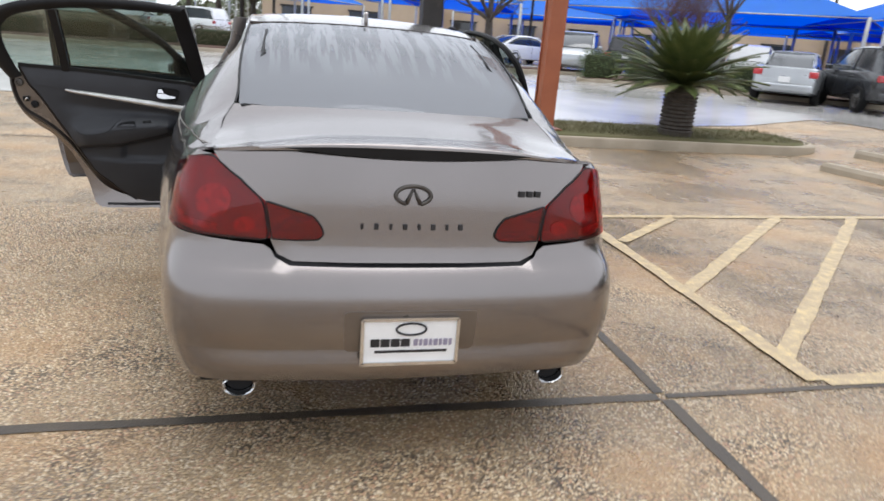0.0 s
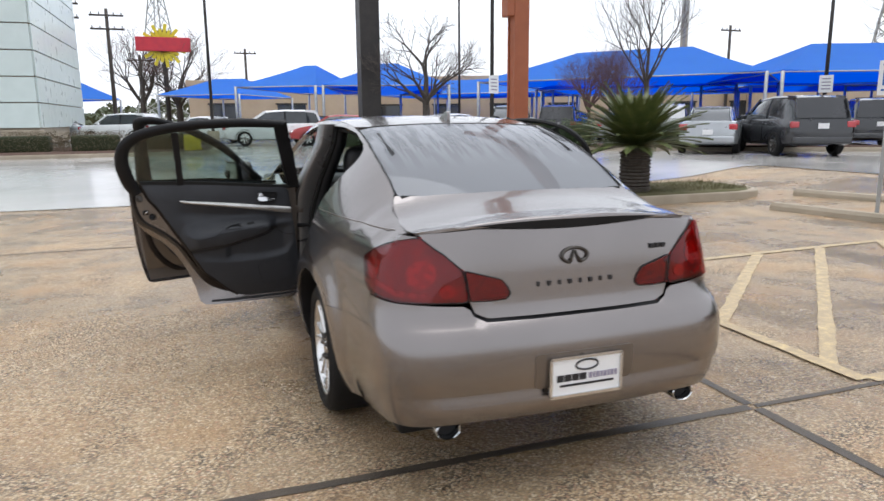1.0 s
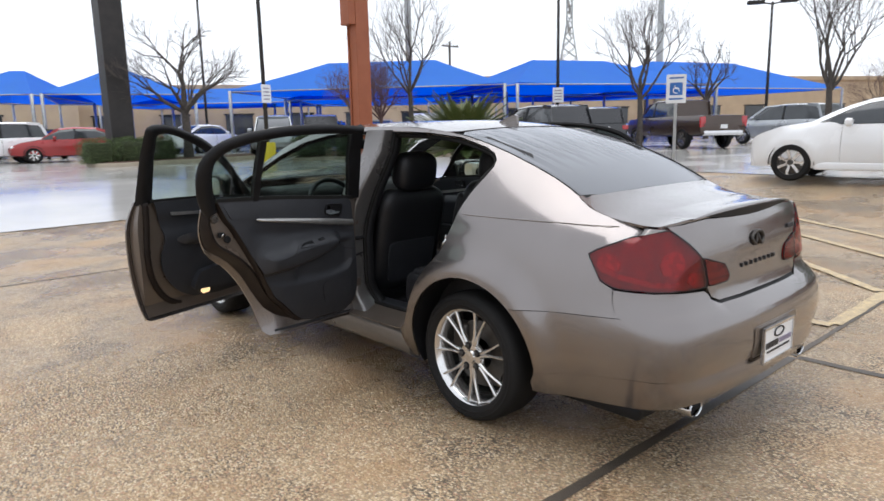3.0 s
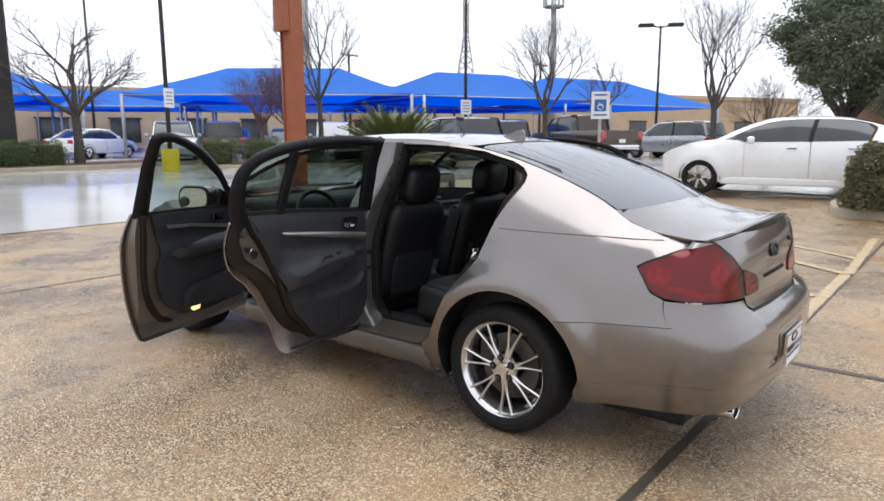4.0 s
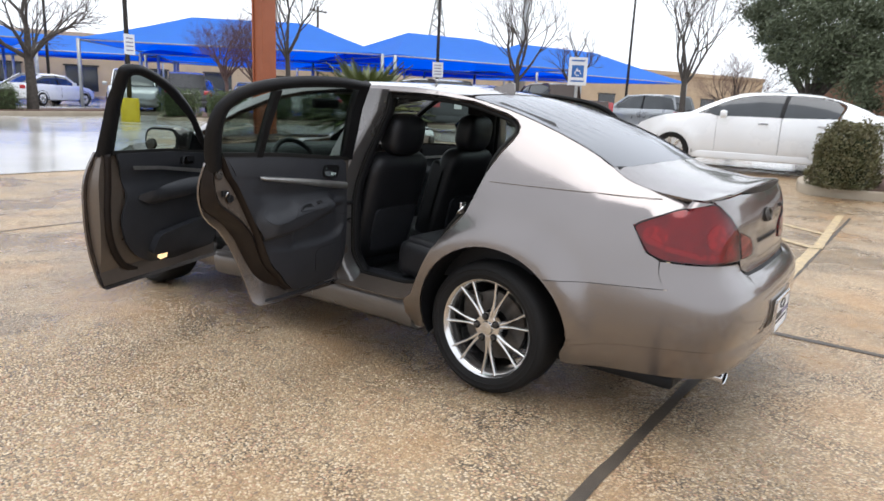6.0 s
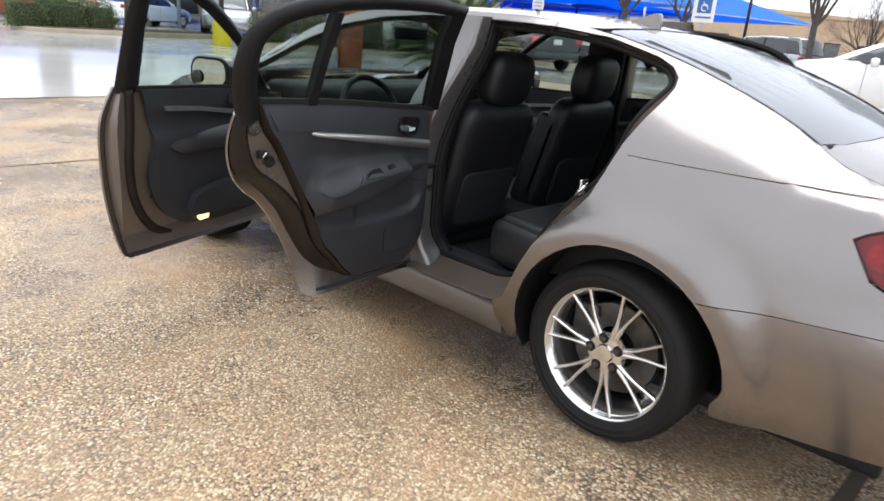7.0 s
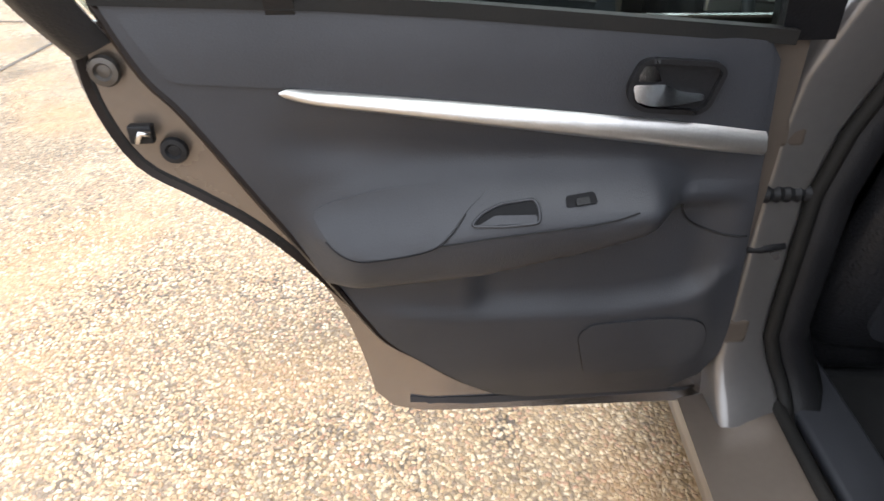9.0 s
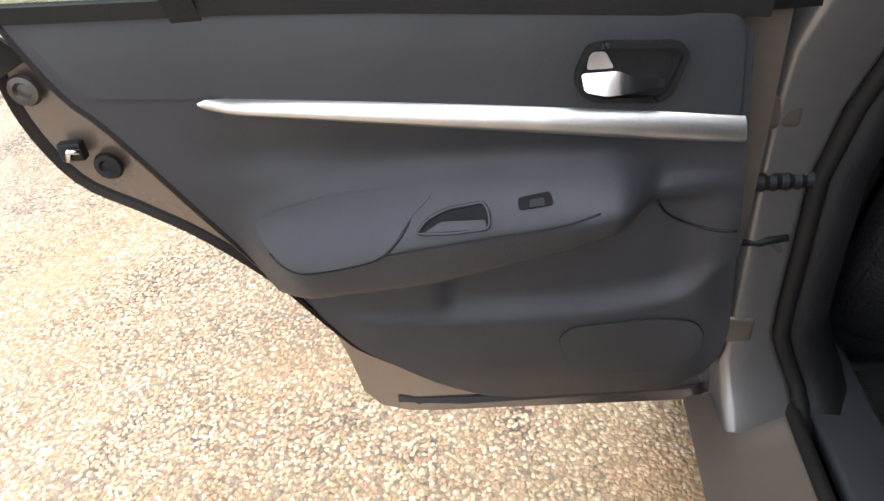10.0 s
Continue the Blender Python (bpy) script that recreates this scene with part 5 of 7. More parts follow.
    spk = rounded([(0.243, 0.570), (0.226, 0.594), (0.104, 0.604), (0.045, 0.594), (0.024, 0.553), (0.022, 0.508), (0.055, 0.478), (0.214, 0.458)], 0.025)
    part("speaker_grille", panel(spk, lambda L, z: card(L, z) + inn(0) * 0.0035, 0.03, 0.004, out=inn), TRIM, ob)
    part("grille_groove", tube([card(L, z) + inn(0) * 0.002 for L, z in spk], 0.0014, 5, closed=True), BLACK, ob)
    part("card_seam", tube([card(L, z) + inn(0) * 0.0005 for L, z in curve([(0.122, 0.812), (0.108, 0.785), (0.085, 0.768), (0.050, 0.758), (0.016, 0.757)], 5, False)], 0.002, 5), BLACK, ob)
    # latch and grommets on the shut face
    for L, z, r, mt in ((0.868, 1.018, 0.016, STEEL), (0.808, 0.912, 0.015, BLACK)):
        g = part("grommet", lathe([(r * 1.25, 0.0), (r * 1.1, 0.005), (r * 0.7, 0.006), (r * 0.5, 0.002), (0.0, 0.003)], 16), mt, ob)
        g.matrix_basis = Matrix.Translation(D.trim(L, z, -0.014)) @ (Matrix() if sign > 0 else Matrix.Rotation(math.pi, 4, "Z"))
    part("latch", sbox((0.014, 0.030, 0.024), D.trim(0.842, 0.938, -0.010), 0.003), BLACK, ob)
    part("latch_claw", tube([D.trim(0.846, 0.930, 0.0), D.trim(0.838, 0.944, 0.004), D.trim(0.828, 0.940, 0.0)], 0.004, 6), CHROME, ob)
    # window: frame, glass, divider
    fo = curve([(0.895, 1.036), (0.938, 1.11), (0.962, 1.21), (0.950, 1.29), (0.915, 1.338), (0.855, 1.378), (0.74, 1.410), (0.545, 1.434), (0.30, 1.441), (0.075, 1.427)], 6, False)
    fi = curve([(0.842, 1.060), (0.860, 1.12), (0.886, 1.215), (0.886, 1.282), (0.862, 1.315), (0.82, 1.342), (0.71, 1.373), (0.55, 1.394), (0.33, 1.404), (0.125, 1.403)], 6, False)
    fi = [(0.27 * p[0] + 0.73 * q[0], 0.27 * p[1] + 0.73 * q[1]) for p, q in zip(fo, fi)]
    gd = D.glassd
    part("window_frame", sheet_loft([[gd(*p) - inn(0) * 0.006 for p in fo], [gd(*p) + inn(0) * 0.006 for p in fo], [gd(p[0] * 0.75 + q[0] * 0.25, p[1] * 0.75 + q[1] * 0.25) + inn(0) * 0.014 for p, q in zip(fo, fi)], [gd(p[0] * 0.35 + q[0] * 0.65, p[1] * 0.35 + q[1] * 0.65) + inn(0) * 0.012 for p, q in zip(fo, fi)], [gd(*q) + inn(0) * 0.002 for q in fi]], 0.012), BLACK, ob, "black window frame")
    part("frame_seal", tube([gd(p[0] * 0.55 + q[0] * 0.45, p[1] * 0.55 + q[1] * 0.45) + inn(0) * 0.013 for p, q in zip(fo, fi)], 0.008, 8), SEAL, ob)
    part("window_upright", panel([(0.07, 1.432), (0.14, 1.405), (0.10, 1.26), (0.04, 1.04), (-0.03, 1.04), (0.02, 1.26)], lambda L, z: gd(L, z) + inn(0) * 0.018, 0.05, 0.035, out=inn), BLACK, ob)
    g = part("window_glass", panel([(0.85, 1.05)] + fi[6:] + [(0.03, 1.04)], gd, 0.08, 0.004, out=inn), GLASS_DARK, ob, "tinted window glass with water spots")
    g.visible_shadow = False
    part("window_divider", bar([gd(L, z) for L, z in ((0.648, 1.08), (0.655, 1.22), (0.668, 1.385))], (0, 1, 0), 0.034, 0.03), BLACK, ob)
    part("belt_seal", bar([D.trim(L, z, -0.004) for L, z in ((0.86, 1.106), (0.60, 1.096), (0.45, 1.086), (0.26, 1.069), (0.03, 1.048))], (0, 0, 1), 0.018, 0.02), SEAL, ob)
    part("outer_handle", bar([D.skin(L, z, o) for L, z, o in ((0.86, 0.90, 0.0), (0.83, 0.905, 0.035), (0.70, 0.90, 0.035), (0.67, 0.895, 0.0))], (0, 0, 1), 0.03, 0.016), PAINT, ob)
    # hinges and cable
    for z in (0.54, 0.90):
        part("hinge", sbox((0.05, 0.06, 0.05), D.at(-0.03, z, 0.01), 0.01), PAINT_IN_SHADE, ob)
    part("check_strap", tube([D.at(0.0, 0.70, 0.02), D.at(-0.04, 0.702, 0.03), D.at(-0.075, 0.712, 0.035)], 0.007, 6), BLACK, ob)
    part("cable_boot", lathe([(0.011 + 0.003 * (k % 2), 0.008 * k) for k in range(12)], 12, "Y"), BLACK, ob).location = D.at(0.0, 0.80, 0.03)
    return ob


def front_door(sign, angle, label):
    D = Door("front_door", -0.85, 3.06, angle, sign, label)
    out = curve([(0.985, 1.05), (1.02, 0.92), (1.015, 0.75), (1.0, 0.58), (0.975, 0.42), (0.955, 0.352)], 4, False) + [(0.93, 0.338), (0.02, 0.338), (-0.02, 0.40), (-0.03, 0.9), (-0.02, 0.995)]
    ob = D.begin(out)
    inn = D.inward
    shell = curve([(0.975, 1.04), (1.0, 0.90), (0.99, 0.7), (0.965, 0.5), (0.94, 0.36)], 4, False) + [(0.03, 0.36), (0.0, 0.5), (0.0, 0.98)]
    part("inner_pressing", panel(shell, lambda L, z: D.trim(L, z, -0.014), 0.06, 0.012, lambda L, z: D.at(L, z, bodyy(D.hy - L, z).x - D.hx + 0.014), out=inn), PAINT_IN_SHADE, ob, "taupe painted door edge")
    part("door_weatherstrip", tube([D.trim(L, z, -0.012) for L, z in curve([(0.945, 1.04), (0.945, 0.9), (0.95, 0.75), (0.92, 0.60), (0.83, 0.47), (0.7, 0.40), (0.4, 0.375), (0.1, 0.375)], 5, False)], 0.019, 8), BROWNSEAL, ob)
    edge = curve([(0.90, 1.04), (0.865, 0.93), (0.835, 0.82), (0.868, 0.70), (0.83, 0.58), (0.74, 0.485), (0.62, 0.425)], 4, False)
    trim = edge + [(0.40, 0.40), (0.06, 0.42), (0.02, 0.55), (0.03, 0.95), (0.15, 1.0), (0.5, 1.03)]
    part("trim_card", panel(trim, lambda L, z: D.trim(L, z, 0.012 - 0.022 * math.exp(-((z - 0.90) / 0.05) ** 2)), 0.04, 0.012, out=inn), TRIM, ob, "dark grey moulded door card")
    part("metal_strip", panel([(0.80, 0.972), (0.60, 0.958), (0.10, 0.895), (0.10, 0.872), (0.60, 0.940), (0.79, 0.952)], lambda L, z: D.trim(L, z, 0.024), 0.04, 0.010, out=inn), ALU, ob, "brushed aluminium trim strip")
    arm = curve([(0.76, 0.80), (0.62, 0.755), (0.3, 0.80), (0.16, 0.83), (0.18, 0.865), (0.4, 0.872), (0.66, 0.85)], 5)
    part("armrest", panel(arm, lambda L, z: D.trim(L, z, 0.012 + 0.06 * (1 - min(1, abs(z - 0.818) / 0.06) ** 3) * ss(0.77, 0.68, L) * ss(0.15, 0.25, L)), 0.025, 0.014, out=inn), TRIM, ob)
    part("handle_cup", panel(rounded([(0.43, 0.955), (0.425, 1.0), (0.32, 0.995), (0.32, 0.95)], 0.012), lambda L, z: D.trim(L, z, 0.026), 0.03, 0.01, out=inn), BLACK, ob)
    part("door_handle", panel(rounded([(0.425, 0.955), (0.42, 0.995), (0.40, 0.995), (0.395, 0.972), (0.345, 0.967), (0.345, 0.957)], 0.005), lambda L, z: D.trim(L, z, 0.036), 0.012, 0.012, out=inn), CHROME, ob, "chrome inside door handle")
    part("door_bin", panel(rounded([(0.66, 0.47), (0.62, 0.58), (0.3, 0.62), (0.1, 0.62), (0.1, 0.44)], 0.04), lambda L, z: D.trim(L, z, 0.05), 0.05, 0.04, out=inn), TRIM, ob)
    part("courtesy_lamp", panel(rounded([(0.56, 0.425), (0.56, 0.455), (0.51, 0.462), (0.505, 0.430)], 0.006), lambda L, z: D.trim(L, z, 0.034), 0.02, 0.03, out=inn), ORANGE, ob, "lit amber courtesy lamp")
    part("latch", sbox((0.014, 0.026, 0.022), D.trim(0.945, 0.76, -0.006), 0.003), BLACK, ob)
    fo = curve([(0.975, 1.03), (0.988, 1.187), (0.998, 1.32), (1.012, 1.425), (1.0, 1.450), (0.96, 1.459), (0.885, 1.454), (0.770, 1.425), (0.610, 1.372), (0.415, 1.270), (0.258, 1.140), (0.10, 1.010)], 5, False)
    fi = curve([(0.860, 1.03), (0.893, 1.20), (0.918, 1.32), (0.938, 1.395), (0.930, 1.412), (0.90, 1.420), (0.84, 1.412), (0.70, 1.368), (0.53, 1.288), (0.36, 1.180), (0.26, 1.09), (0.18, 1.020)], 5, False)
    fi = [(0.27 * p[0] + 0.73 * q[0], 0.27 * p[1] + 0.73 * q[1]) for p, q in zip(fo, fi)]
    gd = D.glassd
    part("window_frame", sheet_loft([[gd(*p) - inn(0) * 0.006 for p in fo], [gd(*p) + inn(0) * 0.006 for p in fo], [gd(p[0] * 0.75 + q[0] * 0.25, p[1] * 0.75 + q[1] * 0.25) + inn(0) * 0.014 for p, q in zip(fo, fi)], [gd(p[0] * 0.35 + q[0] * 0.65, p[1] * 0.35 + q[1] * 0.65) + inn(0) * 0.012 for p, q in zip(fo, fi)], [gd(*q) + inn(0) * 0.002 for q in fi]], 0.012), BLACK, ob, "black window frame")
    part("frame_seal", tube([gd(p[0] * 0.55 + q[0] * 0.45, p[1] * 0.55 + q[1] * 0.45) + inn(0) * 0.013 for p, q in zip(fo, fi)], 0.007, 8), SEAL, ob)
    g = part("window_glass", panel(fi, gd, 0.08, 0.004, out=inn), GLASS_DARK, ob, "tinted window glass with water spots")
    g.visible_shadow = False
    part("belt_seal", bar([D.trim(L, z, -0.004) for L, z in ((0.92, 1.045), (0.5, 1.035), (0.12, 1.0))], (0, 0, 1), 0.02, 0.02), SEAL, ob)
    part("mirror_sail", panel([(0.12, 1.0), (0.30, 1.13), (0.28, 1.01)], lambda L, z: D.glassd(L, z), 0.04, 0.02, out=inn), BLACK, ob)
    mh = part("wing_mirror", sbox((0.25, 0.13, 0.165), D.at(0.18, 1.063, -0.17), 0.055), PAINT, ob, "body-coloured wing mirror")
    oval = lambda w_, h_: rounded([(-w_, -h_), (w_, -h_ * 0.8), (w_ * 0.96, h_), (-w_ * 0.9, h_)], h_ * 0.85, 6)
    part("mirror_rim", panel(oval(0.120, 0.074), lambda u, v: D.at(0.246, 1.063 + v, -0.17 + u), 0.05, 0.012, out=lambda p: D.flip(Vector((0, -1, 0)))), BLACK, mh)
    part("mirror_glass", panel(oval(0.107, 0.062), lambda u, v: D.at(0.250, 1.063 + v, -0.17 + u), 0.05, 0.003, out=lambda p: D.flip(Vector((0, -1, 0)))), MIRROR, mh)
    part("blind_spot_mirror", lathe([(0.032, 0.0), (0.027, -0.006), (0.0, -0.009)], 20, "Y"), STEEL, mh).location = D.at(0.257, 1.04, -0.235)
    part("outer_handle", bar([D.skin(L, z, o) for L, z, o in ((0.94, 0.88, 0.0), (0.91, 0.885, 0.035), (0.78, 0.885, 0.035), (0.75, 0.88, 0.0))], (0, 0, 1), 0.03, 0.016), PAINT, ob)
    return ob


rear_door(1, -84.6, "open taupe rear door with dark grey lining")
front_door(1, -71, "open taupe front door with dark grey lining")
rear_door(-1, 0, "closed taupe rear door with dark grey lining")
front_door(-1, 0, "closed taupe front door with dark grey lining")


# ---- cabin ----
def cushion(size, at, squash, bevel, tilt=None):
    """A plump rounded pad."""
    me = sbox((size[0], size[1] / squash, size[2]), (0, 0, 0), bevel, None, 6)
    me.transform(Matrix.Translation(at) @ (tilt or Matrix()) @ Matrix.Diagonal((1, squash, 1, 1)))
    return me


def seat(at, name="front_seat"):
    s = part(name, sbox((0.50, 0.50, 0.17), (0, 0.02, 0.30), 0.07), LEATHER, CAR, "black leather seat")
    s.location = at
    tilt = Matrix.Rotation(radians(16), 4, "X")
    b = part("backrest", cushion((0.50, 0.16, 0.67), (0, 0, 0), 0.55, 0.135, tilt), LEATHER, s)
    b.location = (0, -0.27, 0.62)
    for sx_ in (-1, 1):
        part("bolster", sbox((0.09, 0.17, 0.52), (sx_ * 0.205, -0.235, 0.60), 0.042, tilt, 4), LEATHER, s)
    part("headrest", cushion((0.29, 0.15, 0.23), (0, -0.385, 1.045), 0.6, 0.105, Matrix.Rotation(radians(10), 4, "X")), LEATHER, s)
    for sx_ in (-0.055, 0.055):
        part("headrest_rod", tube([(sx_, -0.365, 0.90), (sx_, -0.385, 1.0)], 0.006, 8), CHROME, s)
    part("seat_back_panel", panel(rounded([(-0.165, 0.36), (0.165, 0.36), (0.185, 0.62), (-0.185, 0.62)], 0.05), lambda x, z: Vector((x, -0.352 - (z - 0.62) * 0.287 - 0.012, z)), 0.05, 0.03, out=lambda q: Vector((0, -1, 0))), TRIM, s, "dark grey map pocket on the seat back")
    part("seat_base", sbox((0.44, 0.46, 0.14), (0, 0.0, 0.16), 0.03), BLACK, s)
    return s


seat((-0.37, 2.30, 0.12))
seat((0.37, 2.30, 0.12))
bench = part("rear_bench", sbox((1.32, 0.58, 0.20), (0, 1.42, 0.50), 0.07, Matrix.Rotation(radians(5), 4, "X"), 4), LEATHER, CAR, "black leather rear bench")
part("backrest", sbox((1.22, 0.16, 0.66), (0, 1.10, 0.82), 0.06, Matrix.Rotation(radians(24), 4, "X"), 4), LEATHER, bench)
for x in (-0.41, 0.0, 0.41):
    part("cushion_pad", sbox((0.44, 0.46, 0.10), (x, 1.44, 0.575), 0.045, Matrix.Rotation(radians(5), 4, "X"), 4), LEATHER, bench)
for x in (-0.36, 0.36):
    part("headrest", cushion((0.26, 0.11, 0.17), (x, 0.93, 1.20), 0.6, 0.08, Matrix.Rotation(radians(12), 4, "X")), LEATHER, bench)
part("parcel_shelf", sbox((1.10, 0.46, 0.03), (0, 0.75, 1.10), 0.01), CARPET, CAR)
part("cabin_floor", sbox((1.30, 2.3, 0.05), (0, 2.35, 0.315), 0.02), CARPET, CAR)
part("centre_tunnel", sbox((0.24, 1.9, 0.20), (0, 2.4, 0.40), 0.05), CARPET, CAR)
part("rear_bulkhead", sbox((1.2, 0.05, 0.7), (0, 0.93, 0.72), 0.02), CARPET, CAR)
part("centre_console", sbox((0.22, 0.8, 0.34), (0, 2.65, 0.52), 0.04), TRIM, CAR)
dash = part("dashboard", sbox((1.34, 0.46, 0.36), (0, 3.24, 0.83), 0.10, None, 4), BLACK, CAR)
part("dash_strip", sbox((1.2, 0.02, 0.05), (0, 3.0, 0.86), 0.008), ALU, dash)
sw = part("steering_wheel", tube([(0.185 * math.cos(a), 0.0, 0.185 * math.sin(a)) for a in np.linspace(0, 2 * math.pi, 36)[:-1]], 0.017, 10, closed=True), LEATHER, CAR)
sw.matrix_basis = Matrix.Translation((-0.37, 2.82, 0.90)) @ Matrix.Rotation(radians(-24), 4, "X")
part("wheel_hub", sbox((0.17, 0.07, 0.13), (0, 0.02, -0.01), 0.03), BLACK, sw)
for a in (0.1, math.pi - 0.1, -math.pi / 2):
    part("wheel_spoke", bar([(0.06 * math.cos(a), 0.01, 0.06 * math.sin(a)), (0.18 * math.cos(a), 0, 0.18 * math.sin(a))], (0, 0, 1) if abs(math.sin(a)) < 0.5 else (1, 0, 0), 0.035, 0.015), ALU, sw)
part("mirror_inside", sbox((0.24, 0.04, 0.07), (0, 2.93, 1.31), 0.02), BLACK, CAR)
hl = lambda p: Vector((0, 0, -1))
part("headlining", panel(both([(0.0, 1.34), (0.50, 1.37), (0.51, 1.9), (0.52, 2.5), (0.50, 2.74), (0.0, 2.80)]), lambda x, y: top(x, y, -0.04), 0.12, 0.01, out=hl), surface("grey_headlining", (0.36, 0.35, 0.33), None, 8, 0.9, 0, 0.2, 200), CAR)
for sg in (LEFT, RIGHT):
    part("rear_side_trim", panel(S([(1.35, 0.50), (1.25, 0.75), (1.12, 1.0), (1.03, 1.18), (1.0, 1.25), (1.1, 1.30), (1.3, 1.355), (1.2, 1.365), (0.9, 1.28), (0.7, 1.1), (0.8, 0.6)]), lambda s, z: body(s, z, sg, -0.175 + 0.085 * ss(0.86, 1.2, z)), 0.07, 0.01, out=lambda p: Vector((-p.x, 0, 0))), BLACK, CAR)


# ---- forecourt islands, kerbs, wheel stops ----
def slab(name, outline, z0, z1, mat, label, category, bev=0.03, parent=None, kind="structure"):
    """A flat piece with a rounded top edge over an outline in the plan."""
    inner = outline
    n = len(outline)
    c = np.mean(np.array(outline), 0)
    V, F = [], []
    for z, k in ((z0, 0), (z1 - bev, 0), (z1 - bev * 0.3, bev * 0.35), (z1, bev)):
        for p in outline:
            d = c - np.array(p)
            q = np.array(p) + d / np.linalg.norm(d) * k
            V.append((q[0], q[1], z + gh(*p)))
    for r in range(3):
        F += [(r * n + i, r * n + (i + 1) % n, (r + 1) * n + (i + 1) % n, (r + 1) * n + i) for i in range(n)]
    F.append(tuple(3 * n + i for i in range(n)))
    me = mesh(name, V, F, True)
    bm = bmesh.new()
    bm.from_mesh(me)
    bmesh.ops.recalc_face_normals(bm, faces=bm.faces[:])
    bm.to_mesh(me)
    bm.free()
    ob = part(name, me, mat, parent)
    return tagged(ob, label, category, kind=kind)


def island(outline, w, label, fill_mat, fill_label):
    """A kerbed bed: a concrete kerb ring and its filling."""
    r = rounded(outline, 0.9, 6)
    c = np.mean(np.array(r), 0)
    slab("kerb", r, -0.03, 0.15, CONC, label, "kerb")
    inner = [tuple(np.array(p) + (c - np.array(p)) / np.linalg.norm(c - np.array(p)) * w) for p in r]
    return slab("bed", inner, 0.02, 0.175, fill_mat, fill_label, "planting bed", 0.06)


island([(1.6, 7.25), (8.35, 7.25), (8.35, 9.0), (1.6, 9.3)], 0.17, "pale concrete kerb round the sago palm", GRASSM, "thin grass bed under the palm")
island([(9.0, 1.2), (9.4, -6.0), (11.0, -6.2), (9.75, 1.4)], 0.15, "pale concrete kerb beside the drive lane", MULCH, "brown mulch bed under the clipped shrub")
island([(-22, 23.2), (-0.9, 24.0), (-0.4, 31), (-22, 30)], 0.17, "pale concrete kerb round a mulch bed", MULCH, "brown mulch bed with low shrubs")
island([(4.0, 24.0), (12.5, 24.0), (12.5, 26.2), (4.0, 26.2)], 0.15, "pale concrete kerb of a parking island", MULCH, "mulched parking island")
island([(9.4, 20.6), (19.5, 13.4), (21.5, 16.4), (12.0, 24.0)], 0.15, "pale concrete kerb of a parking island", MULCH, "mulched parking island")


def tuft(n, spread, height, w, rnd, lean=0.5):
    """Grass blades as thin triangles."""
    V, F = [], []
    for _ in range(n):
        x, y = spread(rnd)
        a, h = rnd.uniform(0, 6.28), height * rnd.uniform(0.5, 1.2)
        dx, dy = math.cos(a) * w, math.sin(a) * w
        lx, ly = rnd.gauss(0, lean) * h, rnd.gauss(0, lean) * h
        z = gh(x, y) + 0.16
        i = len(V)
        V += [(x - dx, y - dy, z), (x + dx, y + dy, z), (x + lx, y + ly, z + h)]
        F.append((i, i + 1, i + 2))
    return mesh("grass", V, F, False)


rg = random.Random(5)
tagged(part("grass", tuft(9000, lambda r: (r.uniform(1.9, 8.1), r.uniform(7.45, 8.95)), 0.09, 0.004, rg), GRASSM), "thin damp winter grass on the island", "grass", kind="stuff")


def wheel_stop(a, b, name="wheel_stop"):
    a, b = Vector((*a, 0)), Vector((*b, 0))
    L, mid = (b - a).length, (a + b) / 2
    prof = [(-0.08, 0.0), (-0.075, 0.07), (-0.05, 0.12), (0.05, 0.12), (0.075, 0.07), (0.08, 0.0)]
    V, F = [], []
    for x, k in ((-L / 2, 0.85), (-L / 2 + 0.05, 1.0), (L / 2 - 0.05, 1.0), (L / 2, 0.85)):
        V += [(x, p[0] * k, p[1] * k) for p in prof]
    for s in range(3):
        F += [(s * 6 + i, s * 6 + (i + 1) % 6, s * 6 + 6 + (i + 1) % 6, s * 6 + 6 + i) for i in range(6)]
    F += [(5, 4, 3, 2, 1, 0), (18, 19, 20, 21, 22, 23)]
    ob = part(name, mesh(name, V, F, False), CONC)
    ob.matrix_basis = Matrix.Translation((mid.x, mid.y, gh(mid.x, mid.y))) @ Matrix.Rotation(math.atan2(b.y - a.y, b.x - a.x), 4, "Z")
    return tagged(ob, "weathered concrete wheel stop on the forecourt", "wheel stop", "wheel stops")


wheel_stop((7.10, 6.05), (7.45, 4.1))
wheel_stop((8.5, 6.95), (9.0, 4.9))
wheel_stop((6.85, -0.25), (6.95, -2.1))


# ---- posts, poles, signs ----
def post():
    t = thing("canopy_post", "rust-orange square steel post with a junction box", "post", (3.52, 7.85, 0))
    part("shaft", box((0.25, 0.25, 5.6), (0, 0, 2.8 + 0.05), 0.012), POST, t)
    part("base_plate", box((0.46, 0.46, 0.03), (0, 0, 0.185), 0.008), POST, t)
    part("junction_box", box((0.12, 0.24, 0.50), (-0.185, 0.0, 3.25), 0.015), POST, t)
    part("conduit", tube([(-0.14, 0.08, 0.2), (-0.14, 0.08, 3.0)], 0.014, 8), POST, t)
    part("cross_beam", box((0.26, 9.0, 0.36), (0, -3.6, 5.80), 0.012), POST, t)


post()


def pylon():
    t = thing("sign_pylon", "broad dark brown square sign pylon", "pylon", (5.4, 25.9, gh(5.4, 25.9)))
    part("shaft", box((0.80, 0.80, 11), (0, 0, 5.5), 0.02), POLE, t)
    part("plinth", box((1.0, 1.0, 0.5), (0, 0, 0.25), 0.03), CONC, t)
    part("cabinet", box((0.5, 0.3, 0.7), (0.62, 0, 0.6), 0.02), POLE, t)


pylon()


